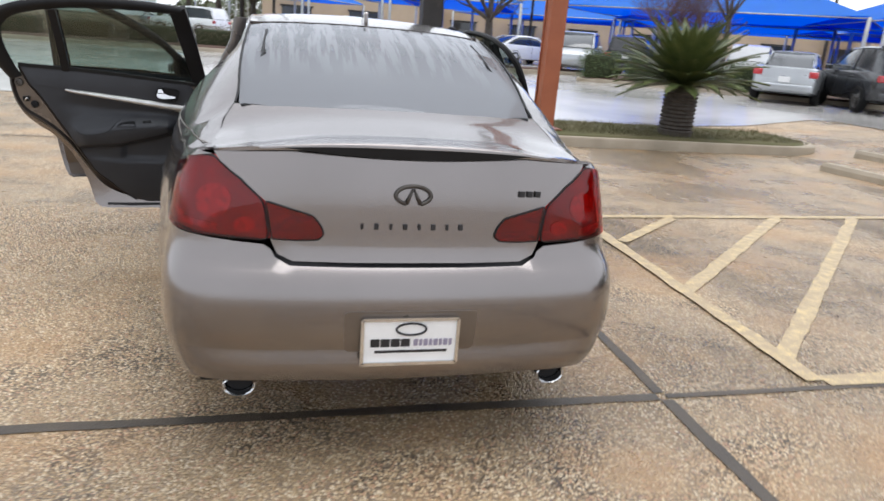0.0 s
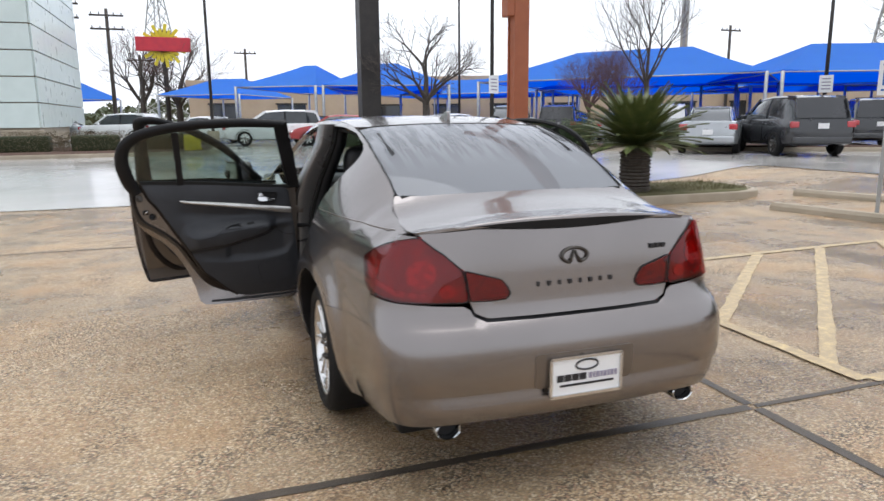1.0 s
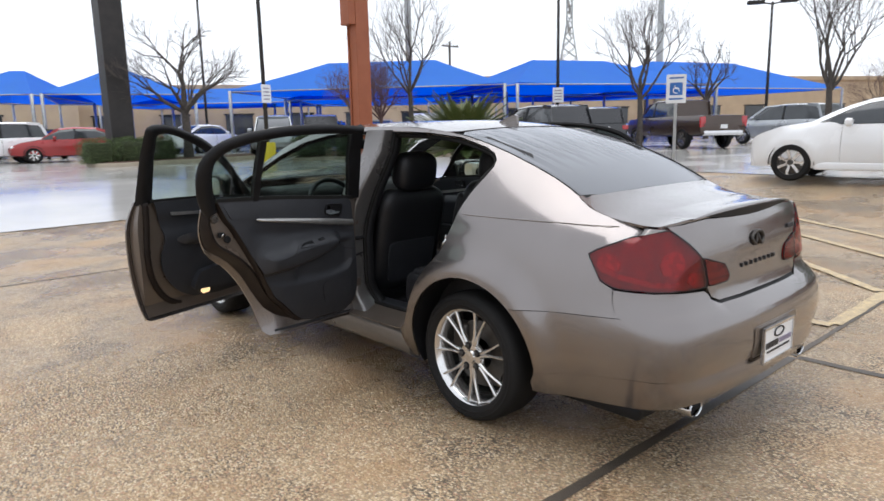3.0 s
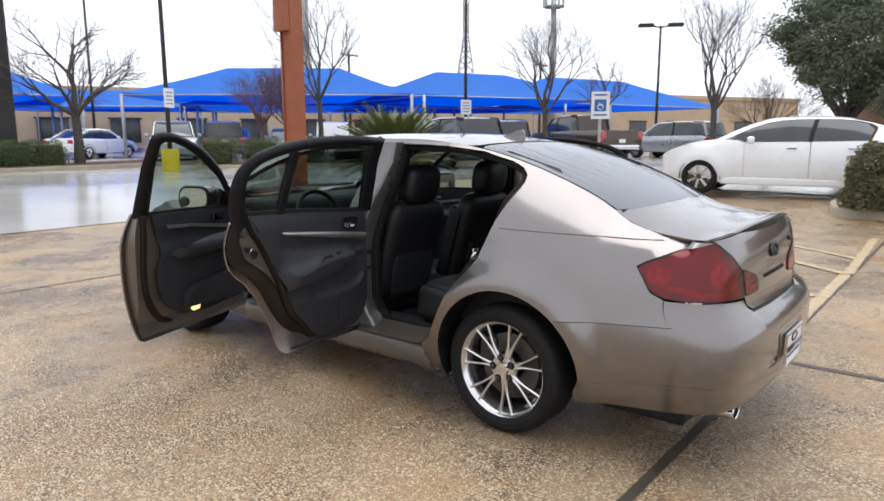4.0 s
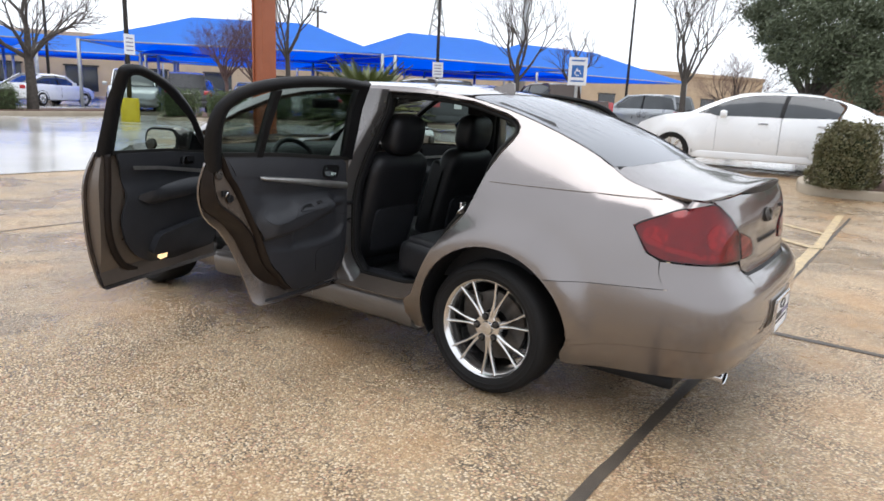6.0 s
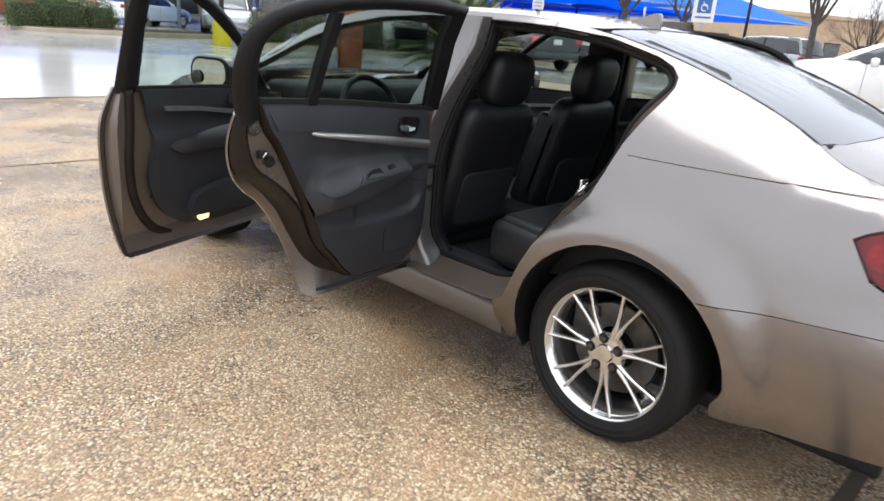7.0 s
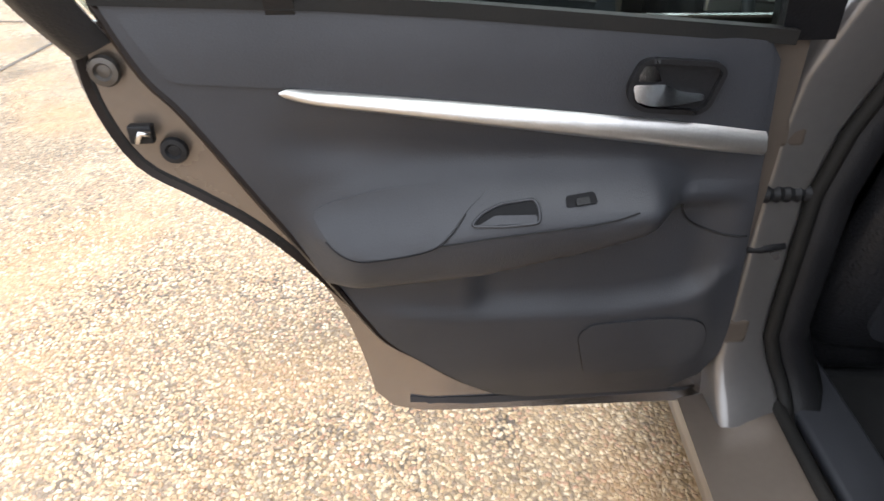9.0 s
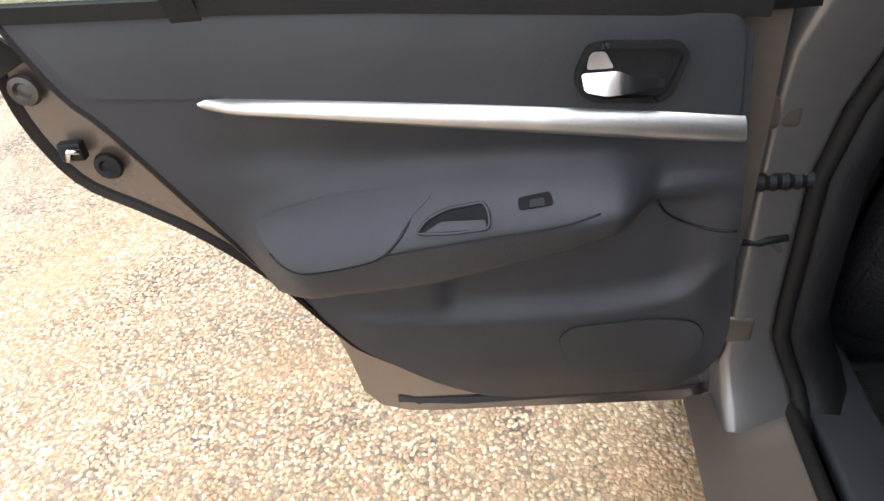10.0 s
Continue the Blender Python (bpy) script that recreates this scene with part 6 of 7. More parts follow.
def light_pole(x, y, h, arms=2, rz=0.0, small_sign=None, r=0.075, foot=CONC):
    z = gh(x, y)
    t = thing("parking_light", "dark bronze parking lot lamp post on a concrete footing", "lamp post", (x, y, z), rz, "parking lot lamps")
    part("footing", lathe([(0.0, 0.0), (0.28, 0.0), (0.28, 0.7), (0.25, 0.75), (0.0, 0.75)], 20, "Z"), foot, t)
    part("pole", tube([(0, 0, 0.7), (0, 0, h)], [r, r * 0.75], 10), POLE, t)
    for k in range(arms):
        s = 1 if k == 0 else -1
        part("arm", tube([(0, 0, h - 0.1), (s * 0.5, 0, h)], 0.035, 8), POLE, t)
        part("lamp_head", sbox((0.75, 0.42, 0.16), (s * 0.72, 0, h + 0.02), 0.05), POLE, t)
    if small_sign:
        p = part("lot_sign", box((0.46, 0.02, 0.62), (0, -r - 0.02, small_sign), 0.005), SIGNW, t, "small white lot sign with unreadable lines")
        p.matrix_basis = Matrix.Rotation(radians(0), 4, "Z")
        for i in range(4):
            part("sign_line", box((0.30, 0.004, 0.04), (0, -r - 0.032, small_sign + 0.18 - 0.12 * i)), INKB, p)


light_pole(8.6, 20.6, 9.5, 2, 20, 2.4, 0.075, BOLLARD)
light_pole(20.5, 17.3, 7.15, 2, -40, 2.3)
light_pole(31.0, 13.0, 6.5, 2, -60)
light_pole(-0.7, 32.6, 9.5, 2, 0)
light_pole(13.4, 36.5, 8.5, 2, 10)


def accessible_sign():
    x, y = 7.50, 4.60
    t = thing("accessible_parking_sign", "blue and white accessible parking sign on a galvanised post", "sign", (x, y, 0), -60)
    part("post", box((0.05, 0.05, 2.12), (0, 0.03, 1.06), 0.006), GALV, t)
    p = part("sign_plate", box((0.31, 0.008, 0.46), (0, 0, 1.94), 0.003), SIGNW, t)
    part("blue_field", box((0.20, 0.004, 0.20), (0, -0.006, 1.94), 0.001), SIGNB, p)
    part("wheel_symbol", tube([(0.045 * math.cos(a), -0.010, 1.915 + 0.045 * math.sin(a)) for a in np.linspace(0.4, 5.2, 16)], 0.008, 6), SIGNW, p)
    part("figure_symbol", tube([(-0.02, -0.010, 1.995), (-0.012, -0.010, 1.945), (0.035, -0.010, 1.94), (0.05, -0.010, 1.895)], 0.008, 6), SIGNW, p)
    for z in (2.115, 1.78):
        part("sign_line", box((0.22, 0.004, 0.025), (0, -0.006, z)), SIGNB, p)


accessible_sign()


def bollard(x, y):
    t = thing("bollard", "short yellow painted bollard by the mulch bed", "bollard", (x, y, gh(x, y)))
    part("bollard_body", lathe([(0.0, 0.0), (0.30, 0.0), (0.30, 0.66), (0.24, 0.73), (0.0, 0.75)], 24, "Z"), BOLLARD, t)


bollard(-1.6, 24.6)


# ---- shade canopies ----
def canopy(fl, fr, bl, br, ze, zr, inset=0.30):
    """A hipped blue fabric roof on steel posts; corners in the plan, eaves and ridge heights."""
    g = gh(*fl)
    t = thing("shade_canopy", "blue fabric parking shade canopy on pale steel posts", "shade canopy", (0, 0, 0), 0, "parking shades")
    A, B, C, D_ = (Vector((*p, ze)) for p in (fl, fr, br, bl))
    m1, m2 = (A + D_) / 2, (B + C) / 2
    R1, R2 = m1.lerp(m2, inset), m1.lerp(m2, 1 - inset)
    R1.z = R2.z = zr

    def sag(p, q, r, s, n=8):
        V, F = [], []
        for i in range(n + 1):
            for j in range(n + 1):
                a, b = p.lerp(q, i / n), s.lerp(r, i / n)
                v = a.lerp(b, j / n)
                v = v - Vector((0, 0, 0.14 * math.sin(math.pi * j / n) * (0.4 + 0.6 * math.sin(math.pi * i / n)) + 0.12 * math.sin(math.pi * i / n) * (1 - j / n)))
                V += [v, v - Vector((0, 0, 0.015))]
        N = n + 1
        for i in range(n):
            for j in range(n):
                k = [2 * ((i + a) * N + j + b) for a, b in ((0, 0), (1, 0), (1, 1), (0, 1))]
                F += [tuple(k), tuple(q + 1 for q in k[::-1])]
        return mesh("fabric", V, F)
    for p, q, r, s in ((A, B, R2, R1), (B, C, R2, R2), (C, D_, R1, R2), (D_, A, R1, R1)):
        part("fabric_panel", sag(p, q, r, s), BLUE, t)
    for p, q in ((A, B), (B, C), (C, D_), (D_, A)):
        part("eaves_beam", tube([p - Vector((0, 0, 0.10)), q - Vector((0, 0, 0.10))], 0.035, 8), GALV, t)
    for p in (A, B, C, D_):
        part("post", tube([(p.x, p.y, g), (p.x, p.y, ze - 0.05)], 0.085, 10), GALV, t)


def row(fl, fr, depth, ze, zr, inset=0.3):
    d = Vector((fr[0] - fl[0], fr[1] - fl[1])).normalized()
    n = Vector((-d.y, d.x))
    n = n if n.y > 0 else -n
    canopy(fl, fr, (fl[0] + n.x * depth, fl[1] + n.y * depth), (fr[0] + n.x * depth, fr[1] + n.y * depth), ze, zr, inset)


row((12.9, 32.3), (22.2, 21.9), 9.5, 3.45, 5.05, 0.28)
row((22.8, 21.6), (34.0, 17.0), 11, 3.45, 5.05, 0.30)
row((36.0, 21.0), (52.0, 16.5), 12, 3.5, 5.6, 0.25)
row((0.8, 39.5), (5.0, 37.2), 12, 3.45, 4.95, 0.42)
row((5.4, 37.0), (12.2, 35.0), 14, 3.45, 5.1, 0.42)
row((24.5, 47.0), (36.7, 35.3), 12, 3.55, 5.0, 0.3)
row((38, 33.5), (52, 26.0), 12, 3.6, 5.0, 0.3)
row((14.0, 58), (24.0, 48), 11, 3.6, 5.0, 0.3)
row((19.0, 37.5), (27.5, 29.5), 10, 3.3, 4.5, 0.3)
row((29.0, 30.0), (41.0, 25.5), 10, 3.3, 4.5, 0.3)
row((12.5, 46.0), (21.0, 39.0), 10, 3.3, 4.4, 0.3)
row((-15.5, 55.0), (-7.6, 64.0), 9, 3.4, 6.2, 0.3)
row((-4.0, 52.0), (1.5, 49.0), 10, 3.4, 4.7, 0.3)


# ---- trees ----
class Tubes:
    """Gathers thin branches into one mesh."""

    def __init__(self):
        self.V, self.F = [], []

    def add(self, a, b, ra, rb, n=5):
        d = (b - a)
        if d.length < 1e-6:
            return
        d.normalize()
        u = d.orthogonal().normalized()
        v = d.cross(u)
        i = len(self.V)
        for p, r in ((a, ra), (b, rb)):
            for k in range(n):
                w = 2 * math.pi * k / n
                self.V.append(p + (u * math.cos(w) + v * math.sin(w)) * r)
        for k in range(n):
            self.F.append((i + k, i + (k + 1) % n, i + n + (k + 1) % n, i + n + k))


def branch(T, tw, p, d, length, r, depth, rnd, spread, up):
    steps = 3
    for i in range(steps):
        q = p + d * (length / steps)
        r2 = r * 0.86
        (T if r > 0.014 else tw).add(p, q, r, r2, 6 if r > 0.03 else 4)
        p, r = q, r2
        d = (d + Vector((rnd.gauss(0, 0.13), rnd.gauss(0, 0.13), rnd.gauss(up, 0.10)))).normalized()
        if depth > 0 and i > 0 and rnd.random() < 0.75:
            s = d.orthogonal().normalized()
            s.rotate(Matrix.Rotation(rnd.uniform(0, 6.28), 3, d))
            branch(T, tw, p, (d + s * spread * rnd.uniform(0.7, 1.3)).normalized(), length * rnd.uniform(0.55, 0.8), r * 0.62, depth - 1, rnd, spread, up)
    if depth > 0:
        for _ in range(2):
            s = d.orthogonal().normalized()
            s.rotate(Matrix.Rotation(rnd.uniform(0, 6.28), 3, d))
            branch(T, tw, p, (d + s * spread * rnd.uniform(0.4, 0.9)).normalized(), length * rnd.uniform(0.6, 0.85), r * 0.75, depth - 1, rnd, spread, up)


def bare_tree(x, y, trunk_h, length, r, depth, seed, spread=0.8, up=0.04, limbs=5, mat=BARK, twig=TWIG, label="leafless grey-barked young street tree in a parking island", name="bare_tree"):
    rnd = random.Random(seed)
    T, tw = Tubes(), Tubes()
    z = gh(x, y) + 0.1
    p = Vector((0, 0, 0))
    T.add(p, Vector((0.02, 0, trunk_h * 0.5)), r * 1.25, r, 8)
    T.add(Vector((0.02, 0, trunk_h * 0.5)), Vector((0, 0.03, trunk_h)), r, r * 0.85, 8)
    for k in range(limbs):
        a = 6.28 * k / limbs + rnd.uniform(-0.4, 0.4)
        d = Vector((math.cos(a) * spread, math.sin(a) * spread, rnd.uniform(0.6, 1.2))).normalized()
        branch(T, tw, Vector((0, 0.03, trunk_h * rnd.uniform(0.82, 1.0))), d, length * rnd.uniform(0.8, 1.15), r * 0.5, depth, rnd, 0.75, up)
    branch(T, tw, Vector((0, 0.03, trunk_h)), Vector((0.05, 0.05, 1)).normalized(), length * 1.1, r * 0.7, depth, rnd, 0.7, up)
    t = thing(name, label, "tree", (x, y, z), 0, "leafless trees")
    part("trunk", mesh("trunk", T.V, T.F), mat, t)
    part("crown", mesh("crown", tw.V, tw.F), twig, t)


bare_tree(7.55, 24.95, 1.9, 1.25, 0.17, 4, 11, 1.2, 0.02)
bare_tree(21.1, 13.7, 2.2, 1.28, 0.11, 4, 21, 0.55, 0.16)
bare_tree(26.5, 8.7, 2.2, 1.55, 0.13, 4, 41, 0.50, 0.18)
bare_tree(33.0, 17.0, 2.3, 1.2, 0.13, 3, 51, 0.6, 0.10)
bare_tree(14.0, 22.9, 1.5, 0.85, 0.08, 5, 61, 0.75, 0.05, 12, TWIGP, TWIGP, "dense purple-brown leafless small tree", "bare_shrub")
bare_tree(15.0, 22.4, 1.5, 0.85, 0.08, 5, 62, 0.75, 0.05, 12, TWIGP, TWIGP, "dense purple-brown leafless small tree", "bare_shrub")
bare_tree(14.9, 20.3, 2.4, 1.45, 0.10, 4, 63, 0.55, 0.16)
bare_tree(-3.0, 70, 3.0, 2.4, 0.3, 4, 71, 0.7, 0.06, 7, BARK, TWIGP, "far brown leafless tree behind the lot")
bare_tree(-6.5, 74, 3.0, 2.4, 0.3, 4, 72, 0.7, 0.06, 7, BARK, TWIGP, "far brown leafless tree behind the lot")


def leaves(n, place, size, rnd):
    V, F = [], []
    for _ in range(n):
        c = Vector(place(rnd))
        u = Vector((rnd.gauss(0, 1), rnd.gauss(0, 1), rnd.gauss(0, 0.7))).normalized()
        v = u.orthogonal().normalized()
        v.rotate(Matrix.Rotation(rnd.uniform(0, 6.28), 3, u))
        w = u.cross(v)
        s = size * rnd.uniform(0.6, 1.4)
        i = len(V)
        V += [c - v * s, c + w * s * 0.45, c + v * s, c - w * s * 0.45]
        F.append((i, i + 1, i + 2, i + 3))
    return mesh("leaves", V, F, False)


def live_oak(x, y, h, w, seed, label):
    rnd = random.Random(seed)
    T, tw = Tubes(), Tubes()
    t = thing("live_oak", label, "tree", (x, y, gh(x, y)))
    T.add(Vector((0, 0, 0)), Vector((0.1, 0, h * 0.22)), 0.34, 0.26, 8)
    clumps = []
    for k in range(9):
        a = 6.28 * k / 9 + rnd.uniform(-0.3, 0.3)
        e = Vector((math.cos(a) * w * rnd.uniform(0.35, 0.95), math.sin(a) * w * rnd.uniform(0.35, 0.95), h * rnd.uniform(0.26, 0.80)))
        m = Vector((e.x * 0.4, e.y * 0.4, h * 0.36))
        T.add(Vector((0.1, 0, h * 0.2)), m, 0.16, 0.11, 6)
        T.add(m, e, 0.11, 0.05, 5)
        for _ in range(7):
            q = e + Vector((rnd.gauss(0, w * 0.22), rnd.gauss(0, w * 0.22), rnd.gauss(0, h * 0.10)))
            T.add(m.lerp(e, 0.8), q, 0.04, 0.015, 4)
            clumps.append((q, rnd.uniform(0.35, 0.75)))
    for _ in range(30):
        a, rr = rnd.uniform(0, 6.28), math.sqrt(rnd.random())
        q = Vector((math.cos(a) * w * rr, math.sin(a) * w * rr, h * (0.97 - 0.35 * rr * rr) - rnd.uniform(0, 0.6)))
        clumps.append((q, rnd.uniform(0.35, 0.7)))

    def place(r):
        c, s = clumps[r.randrange(len(clumps))]
        d = Vector((r.gauss(0, 1), r.gauss(0, 1), r.gauss(0, 0.8)))
        return c + d * s * 0.62
    part("trunk", mesh("trunk", T.V, T.F), BARK, t)
    part("crown", leaves(60000, place, 0.070, rnd), OAK, t)


live_oak(33.5, 4.9, 7.9, 2.9, 3, "dark green live oak with a broad crown beside the lot")
live_oak(31.0, 0.2, 8.0, 3.2, 4, "dark green live oak with a broad crown beside the lot")
live_oak(38.0, -5.0, 8.5, 4.4, 6, "dark green live oak with a broad crown beside the lot")
bare_tree(33.0, 8.1, 0.9, 1.05, 0.10, 5, 64, 0.75, 0.05, 10, BARK, TWIGP, "reddish-brown leafless shrub beside the live oak", "bare_shrub")


def hedge(name, x, y, sx_, sy_, h, rz, n, seed, label, ball=False, leaf=LEAF):
    rnd = random.Random(seed)
    t = thing(name, label, "shrub", (x, y, gh(x, y) + 0.12), rz, "clipped shrubs")

    def place(r):
        while True:
            p = Vector((r.uniform(-1, 1), r.uniform(-1, 1), r.uniform(0, 1)))
            q = max(abs(p.x), abs(p.y)) if not ball else math.hypot(p.x, p.y)
            lim = 1 - 0.25 * max(0, p.z - 0.7) / 0.3
            if q < lim and (q > lim - 0.3 or p.z > 0.75):
                b = 1 + (0.32 if ball else 0.16) * noise.noise(Vector((p.x * 2.3 + seed, p.y * 2.3, p.z * 3)))
                return (p.x * sx_ * b, p.y * sy_ * b, p.z * h * b)
    part("foliage", leaves(n, place, 0.024, rnd), leaf, t)
    T = Tubes()
    for _ in range(40):
        a = Vector((rnd.uniform(-0.4, 0.4) * sx_, rnd.uniform(-0.4, 0.4) * sy_, 0))
        T.add(a, Vector((a.x * 1.8, a.y * 1.8, h * rnd.uniform(0.5, 0.9))), 0.012, 0.005, 4)
    part("stems", mesh("stems", T.V, T.F), BARK, t)
    # Dark box fills the shrub, standing in for the shade between its leaves.
    part("shade_core", sbox((sx_ * 1.35, sy_ * 1.35, h * 0.8), (0, 0, h * 0.42), 0.12), surface("hedge_inner_shade", (0.02, 0.03, 0.01), (0.03, 0.035, 0.012), 9, 0.9, 0, 0.5, 40), t)


hedge("shrub", 9.25, 0.62, 0.44, 0.50, 0.98, 0, 15000, 8, "olive-green rounded shrub on the kerbed bed", True, OLIVE)
for i in range(3):
    hedge("hedge_shrub", 4.3 + i * 1.1, 25.0, 0.6, 0.6, 0.9, 0, 3500, 40 + i, "clipped green hedge on the parking island")
for i in range(4):
    hedge("hedge_shrub", 10.4 + i * 1.25, 20.6 - i * 0.9, 0.7, 0.6, 0.95, -36, 3500, 50 + i, "clipped green hedge under the bare shrubs")
for i in range(7):
    hedge("hedge_shrub", -16.5 + i * 2.3, 25.9 + 0.1 * i, 1.2, 0.8, 0.75, 4, 4000, 60 + i, "brown-green low shrub in the mulch bed", False, DRYLEAF)


def sago():
    rnd = random.Random(9)
    t = thing("sago_palm", "sago palm with a thick trunk and stiff green fronds", "palm", (5.75, 7.80, 0.16))
    prof = [(0.25, 0.0), (0.28, 0.1)]
    for k in range(10):
        z = 0.12 + k * 0.06
        prof += [(0.24 + 0.012 * (k % 2), z), (0.275, z + 0.02), (0.24, z + 0.05)]
    part("trunk", lathe(prof + [(0.10, 0.80), (0.0, 0.84)], 18, "Z"), BARK, t)
    for k in range(120):
        a = 2.399963 * k
        el = math.radians(84 - 78 * (k / 120) ** 1.1 + rnd.uniform(-6, 6))
        Lf = rnd.uniform(1.0, 1.28)
        mid = []
        p = Vector((0.05 * math.cos(a), 0.05 * math.sin(a), 0.78))
        e = el
        for i in range(11):
            mid.append(p.copy())
            p = p + Vector((math.cos(a) * math.cos(e), math.sin(a) * math.cos(e), math.sin(e))) * (Lf / 10)
            e -= 0.06
        V, F = [], []
        for i in range(1, 11):
            for sub in (0.0, 0.25, 0.5, 0.75):
                q = mid[i - 1].lerp(mid[i], sub)
                d = (mid[i] - mid[i - 1]).normalized()
                s = d.cross(Vector((0, 0, 1)))
                s = s.normalized() if s.length > 0.05 else Vector((1, 0, 0))
                ll = 0.21 * math.sin(math.pi * min(1, (i + sub) / 10.5) ** 0.8) + 0.02
                for sg in (-1, 1):
                    tip = q + s * sg * ll * 0.85 + d * ll * 0.55 + Vector((0, 0, 0.03))
                    j = len(V)
                    V += [q - d * 0.018, q + d * 0.018, tip]
                    F.append((j, j + 1, j + 2))
        for i in range(10):
            j = len(V)
            s = Vector((-math.sin(a), math.cos(a), 0)) * 0.006
            V += [mid[i] - s, mid[i] + s, mid[i + 1] + s, mid[i + 1] - s]
            F.append((j, j + 1, j + 2, j + 3))
        part("frond", mesh("frond", V, F, False), PALM, t)


sago()


# ---- parked vehicles ----
def ring(y, pts):
    return [(s * x, y, z) for s, seq in ((1, pts), (-1, pts[::-1])) for x, z in seq]


def loft(sections, caps=True):
    n = len(sections[0])
    V = [p for s in sections for p in s]
    F = []
    for i in range(len(sections) - 1):
        F += [(i * n + k, i * n + (k + 1) % n, (i + 1) * n + (k + 1) % n, (i + 1) * n + k) for k in range(n)]
    if caps:
        F += [tuple(range(n))[::-1], tuple((len(sections) - 1) * n + k for k in range(n))]
    me = mesh("loft", V, F)
    bm = bmesh.new()
    bm.from_mesh(me)
    bmesh.ops.recalc_face_normals(bm, faces=bm.faces[:])
    for e in bm.edges:
        if len(e.link_faces) == 2 and e.calc_face_angle() > radians(42):
            e.smooth = False
    bm.to_mesh(me)
    bm.free()
    return me


def far_wheel(t, x, y, r):
    w = part("wheel", lathe([(r * 0.68, -0.10), (r * 0.9, -0.11), (r, -0.07), (r, 0.07), (r * 0.9, 0.11), (r * 0.68, 0.105)], 28), TYRE, t)
    w.matrix_basis = Matrix.Translation((x, y, r)) @ (Matrix() if x > 0 else Matrix.Rotation(math.pi, 4, "Z"))
    part("rim", lathe([(r * 0.70, 0.105), (r * 0.66, 0.09), (r * 0.60, 0.05), (r * 0.25, 0.06), (r * 0.20, 0.085), (0, 0.09)], 28), STEEL, w)
    for k in range(7):
        a = 6.283 * k / 7
        part("spoke", bar([(0.085, r * 0.15 * math.cos(a), r * 0.15 * math.sin(a)), (0.09, r * 0.68 * math.cos(a), r * 0.68 * math.sin(a))], (0, -math.sin(a), math.cos(a)), 0.05, 0.02), RIM, w)


def parked_car(kind, paint, x, y, rz, label, name):
    """A parked vehicle, rear at y = 0, heading along y."""
    t = thing(name, label, "car" if kind != "pickup" else "truck", (x, y, gh(x, y) + 0.012), rz, "parked vehicles")
    if kind == "sedan":
        L, w, H, r = 4.7, 0.90, 1.46, 0.32
        low = [(0.0, 0.74, 0.42, 0.70), (0.06, 0.80, 0.33, 0.98), (0.35, 0.86, 0.28, 1.02), (1.0, 0.90, 0.25, 1.0), (2.4, 0.90, 0.24, 0.97), (3.5, 0.89, 0.25, 0.97), (4.2, 0.86, 0.27, 0.86), (4.6, 0.76, 0.32, 0.72), (4.7, 0.60, 0.42, 0.62)]
        cab = [(0.45, 0.66, 0.64, 1.0, 1.02), (0.9, 0.72, 0.58, 0.98, 1.24), (1.35, 0.76, 0.56, 0.97, H - 0.03), (2.2, 0.78, 0.57, 0.97, H), (2.8, 0.78, 0.57, 0.96, H - 0.05), (3.45, 0.74, 0.68, 0.95, 1.02)]
        roof = (1.25, 2.75)
        wy = (1.0, 3.8)
    elif kind == "suv":
        L, w, H, r = 4.7, 0.94, 1.72, 0.36
        low = [(0.0, 0.80, 0.48, 0.80), (0.05, 0.86, 0.36, 1.04), (0.3, 0.92, 0.30, 1.08), (1.0, 0.94, 0.28, 1.08), (2.6, 0.94, 0.28, 1.06), (3.6, 0.93, 0.28, 1.06), (4.3, 0.90, 0.30, 0.98), (4.6, 0.82, 0.36, 0.86), (4.7, 0.68, 0.46, 0.74)]
        cab = [(0.10, 0.80, 0.72, 1.04, 1.10), (0.30, 0.82, 0.66, 1.06, H - 0.08), (0.8, 0.83, 0.66, 1.06, H - 0.01), (1.8, 0.84, 0.67, 1.06, H), (2.7, 0.84, 0.66, 1.05, H - 0.06), (3.6, 0.80, 0.76, 1.04, 1.10)]
        roof = (0.25, 2.75)
        wy = (0.95, 3.75)
    else:
        L, w, H, r = 5.9, 1.0, 1.95, 0.41
        low = [(0.0, 0.92, 0.62, 1.0), (0.03, 0.98, 0.55, 1.28), (0.6, 1.0, 0.50, 1.30), (2.0, 1.0, 0.48, 1.30), (3.6, 1.0, 0.46, 1.26), (4.6, 1.0, 0.46, 1.26), (5.6, 0.97, 0.50, 1.18), (5.85, 0.9, 0.56, 1.0), (5.9, 0.8, 0.62, 0.9)]
        cab = [(2.02, 0.88, 0.76, 1.26, 1.32), (2.15, 0.88, 0.74, 1.27, H - 0.05), (2.6, 0.89, 0.74, 1.26, H), (3.6, 0.89, 0.74, 1.25, H - 0.01), (4.1, 0.88, 0.74, 1.25, H - 0.12), (4.75, 0.84, 0.80, 1.24, 1.28)]
        roof = (2.1, 4.05)
        wy = (1.25, 4.85)
    b = part("body", loft([ring(yy, [(ww * 0.80, z0), (ww * 0.96, z0 + 0.05), (ww, z0 + 0.22), (ww, (z0 + z1) / 2 + 0.08), (ww * 0.985, z1 - 0.10), (ww * 0.94, z1 - 0.02), (ww * 0.80, z1)]) for yy, ww, z0, z1 in low]), paint, t)
    part("glasshouse", loft([ring(yy, [(wb, zb - 0.03), (wb * 0.5 + wt * 0.5 + 0.01, (zb + zt) / 2), (wt + 0.01, zt - 0.05), (wt - 0.06, zt - 0.012)]) for yy, wb, wt, zb, zt in cab]), GLASS_FAR, t, "dark tinted windows")
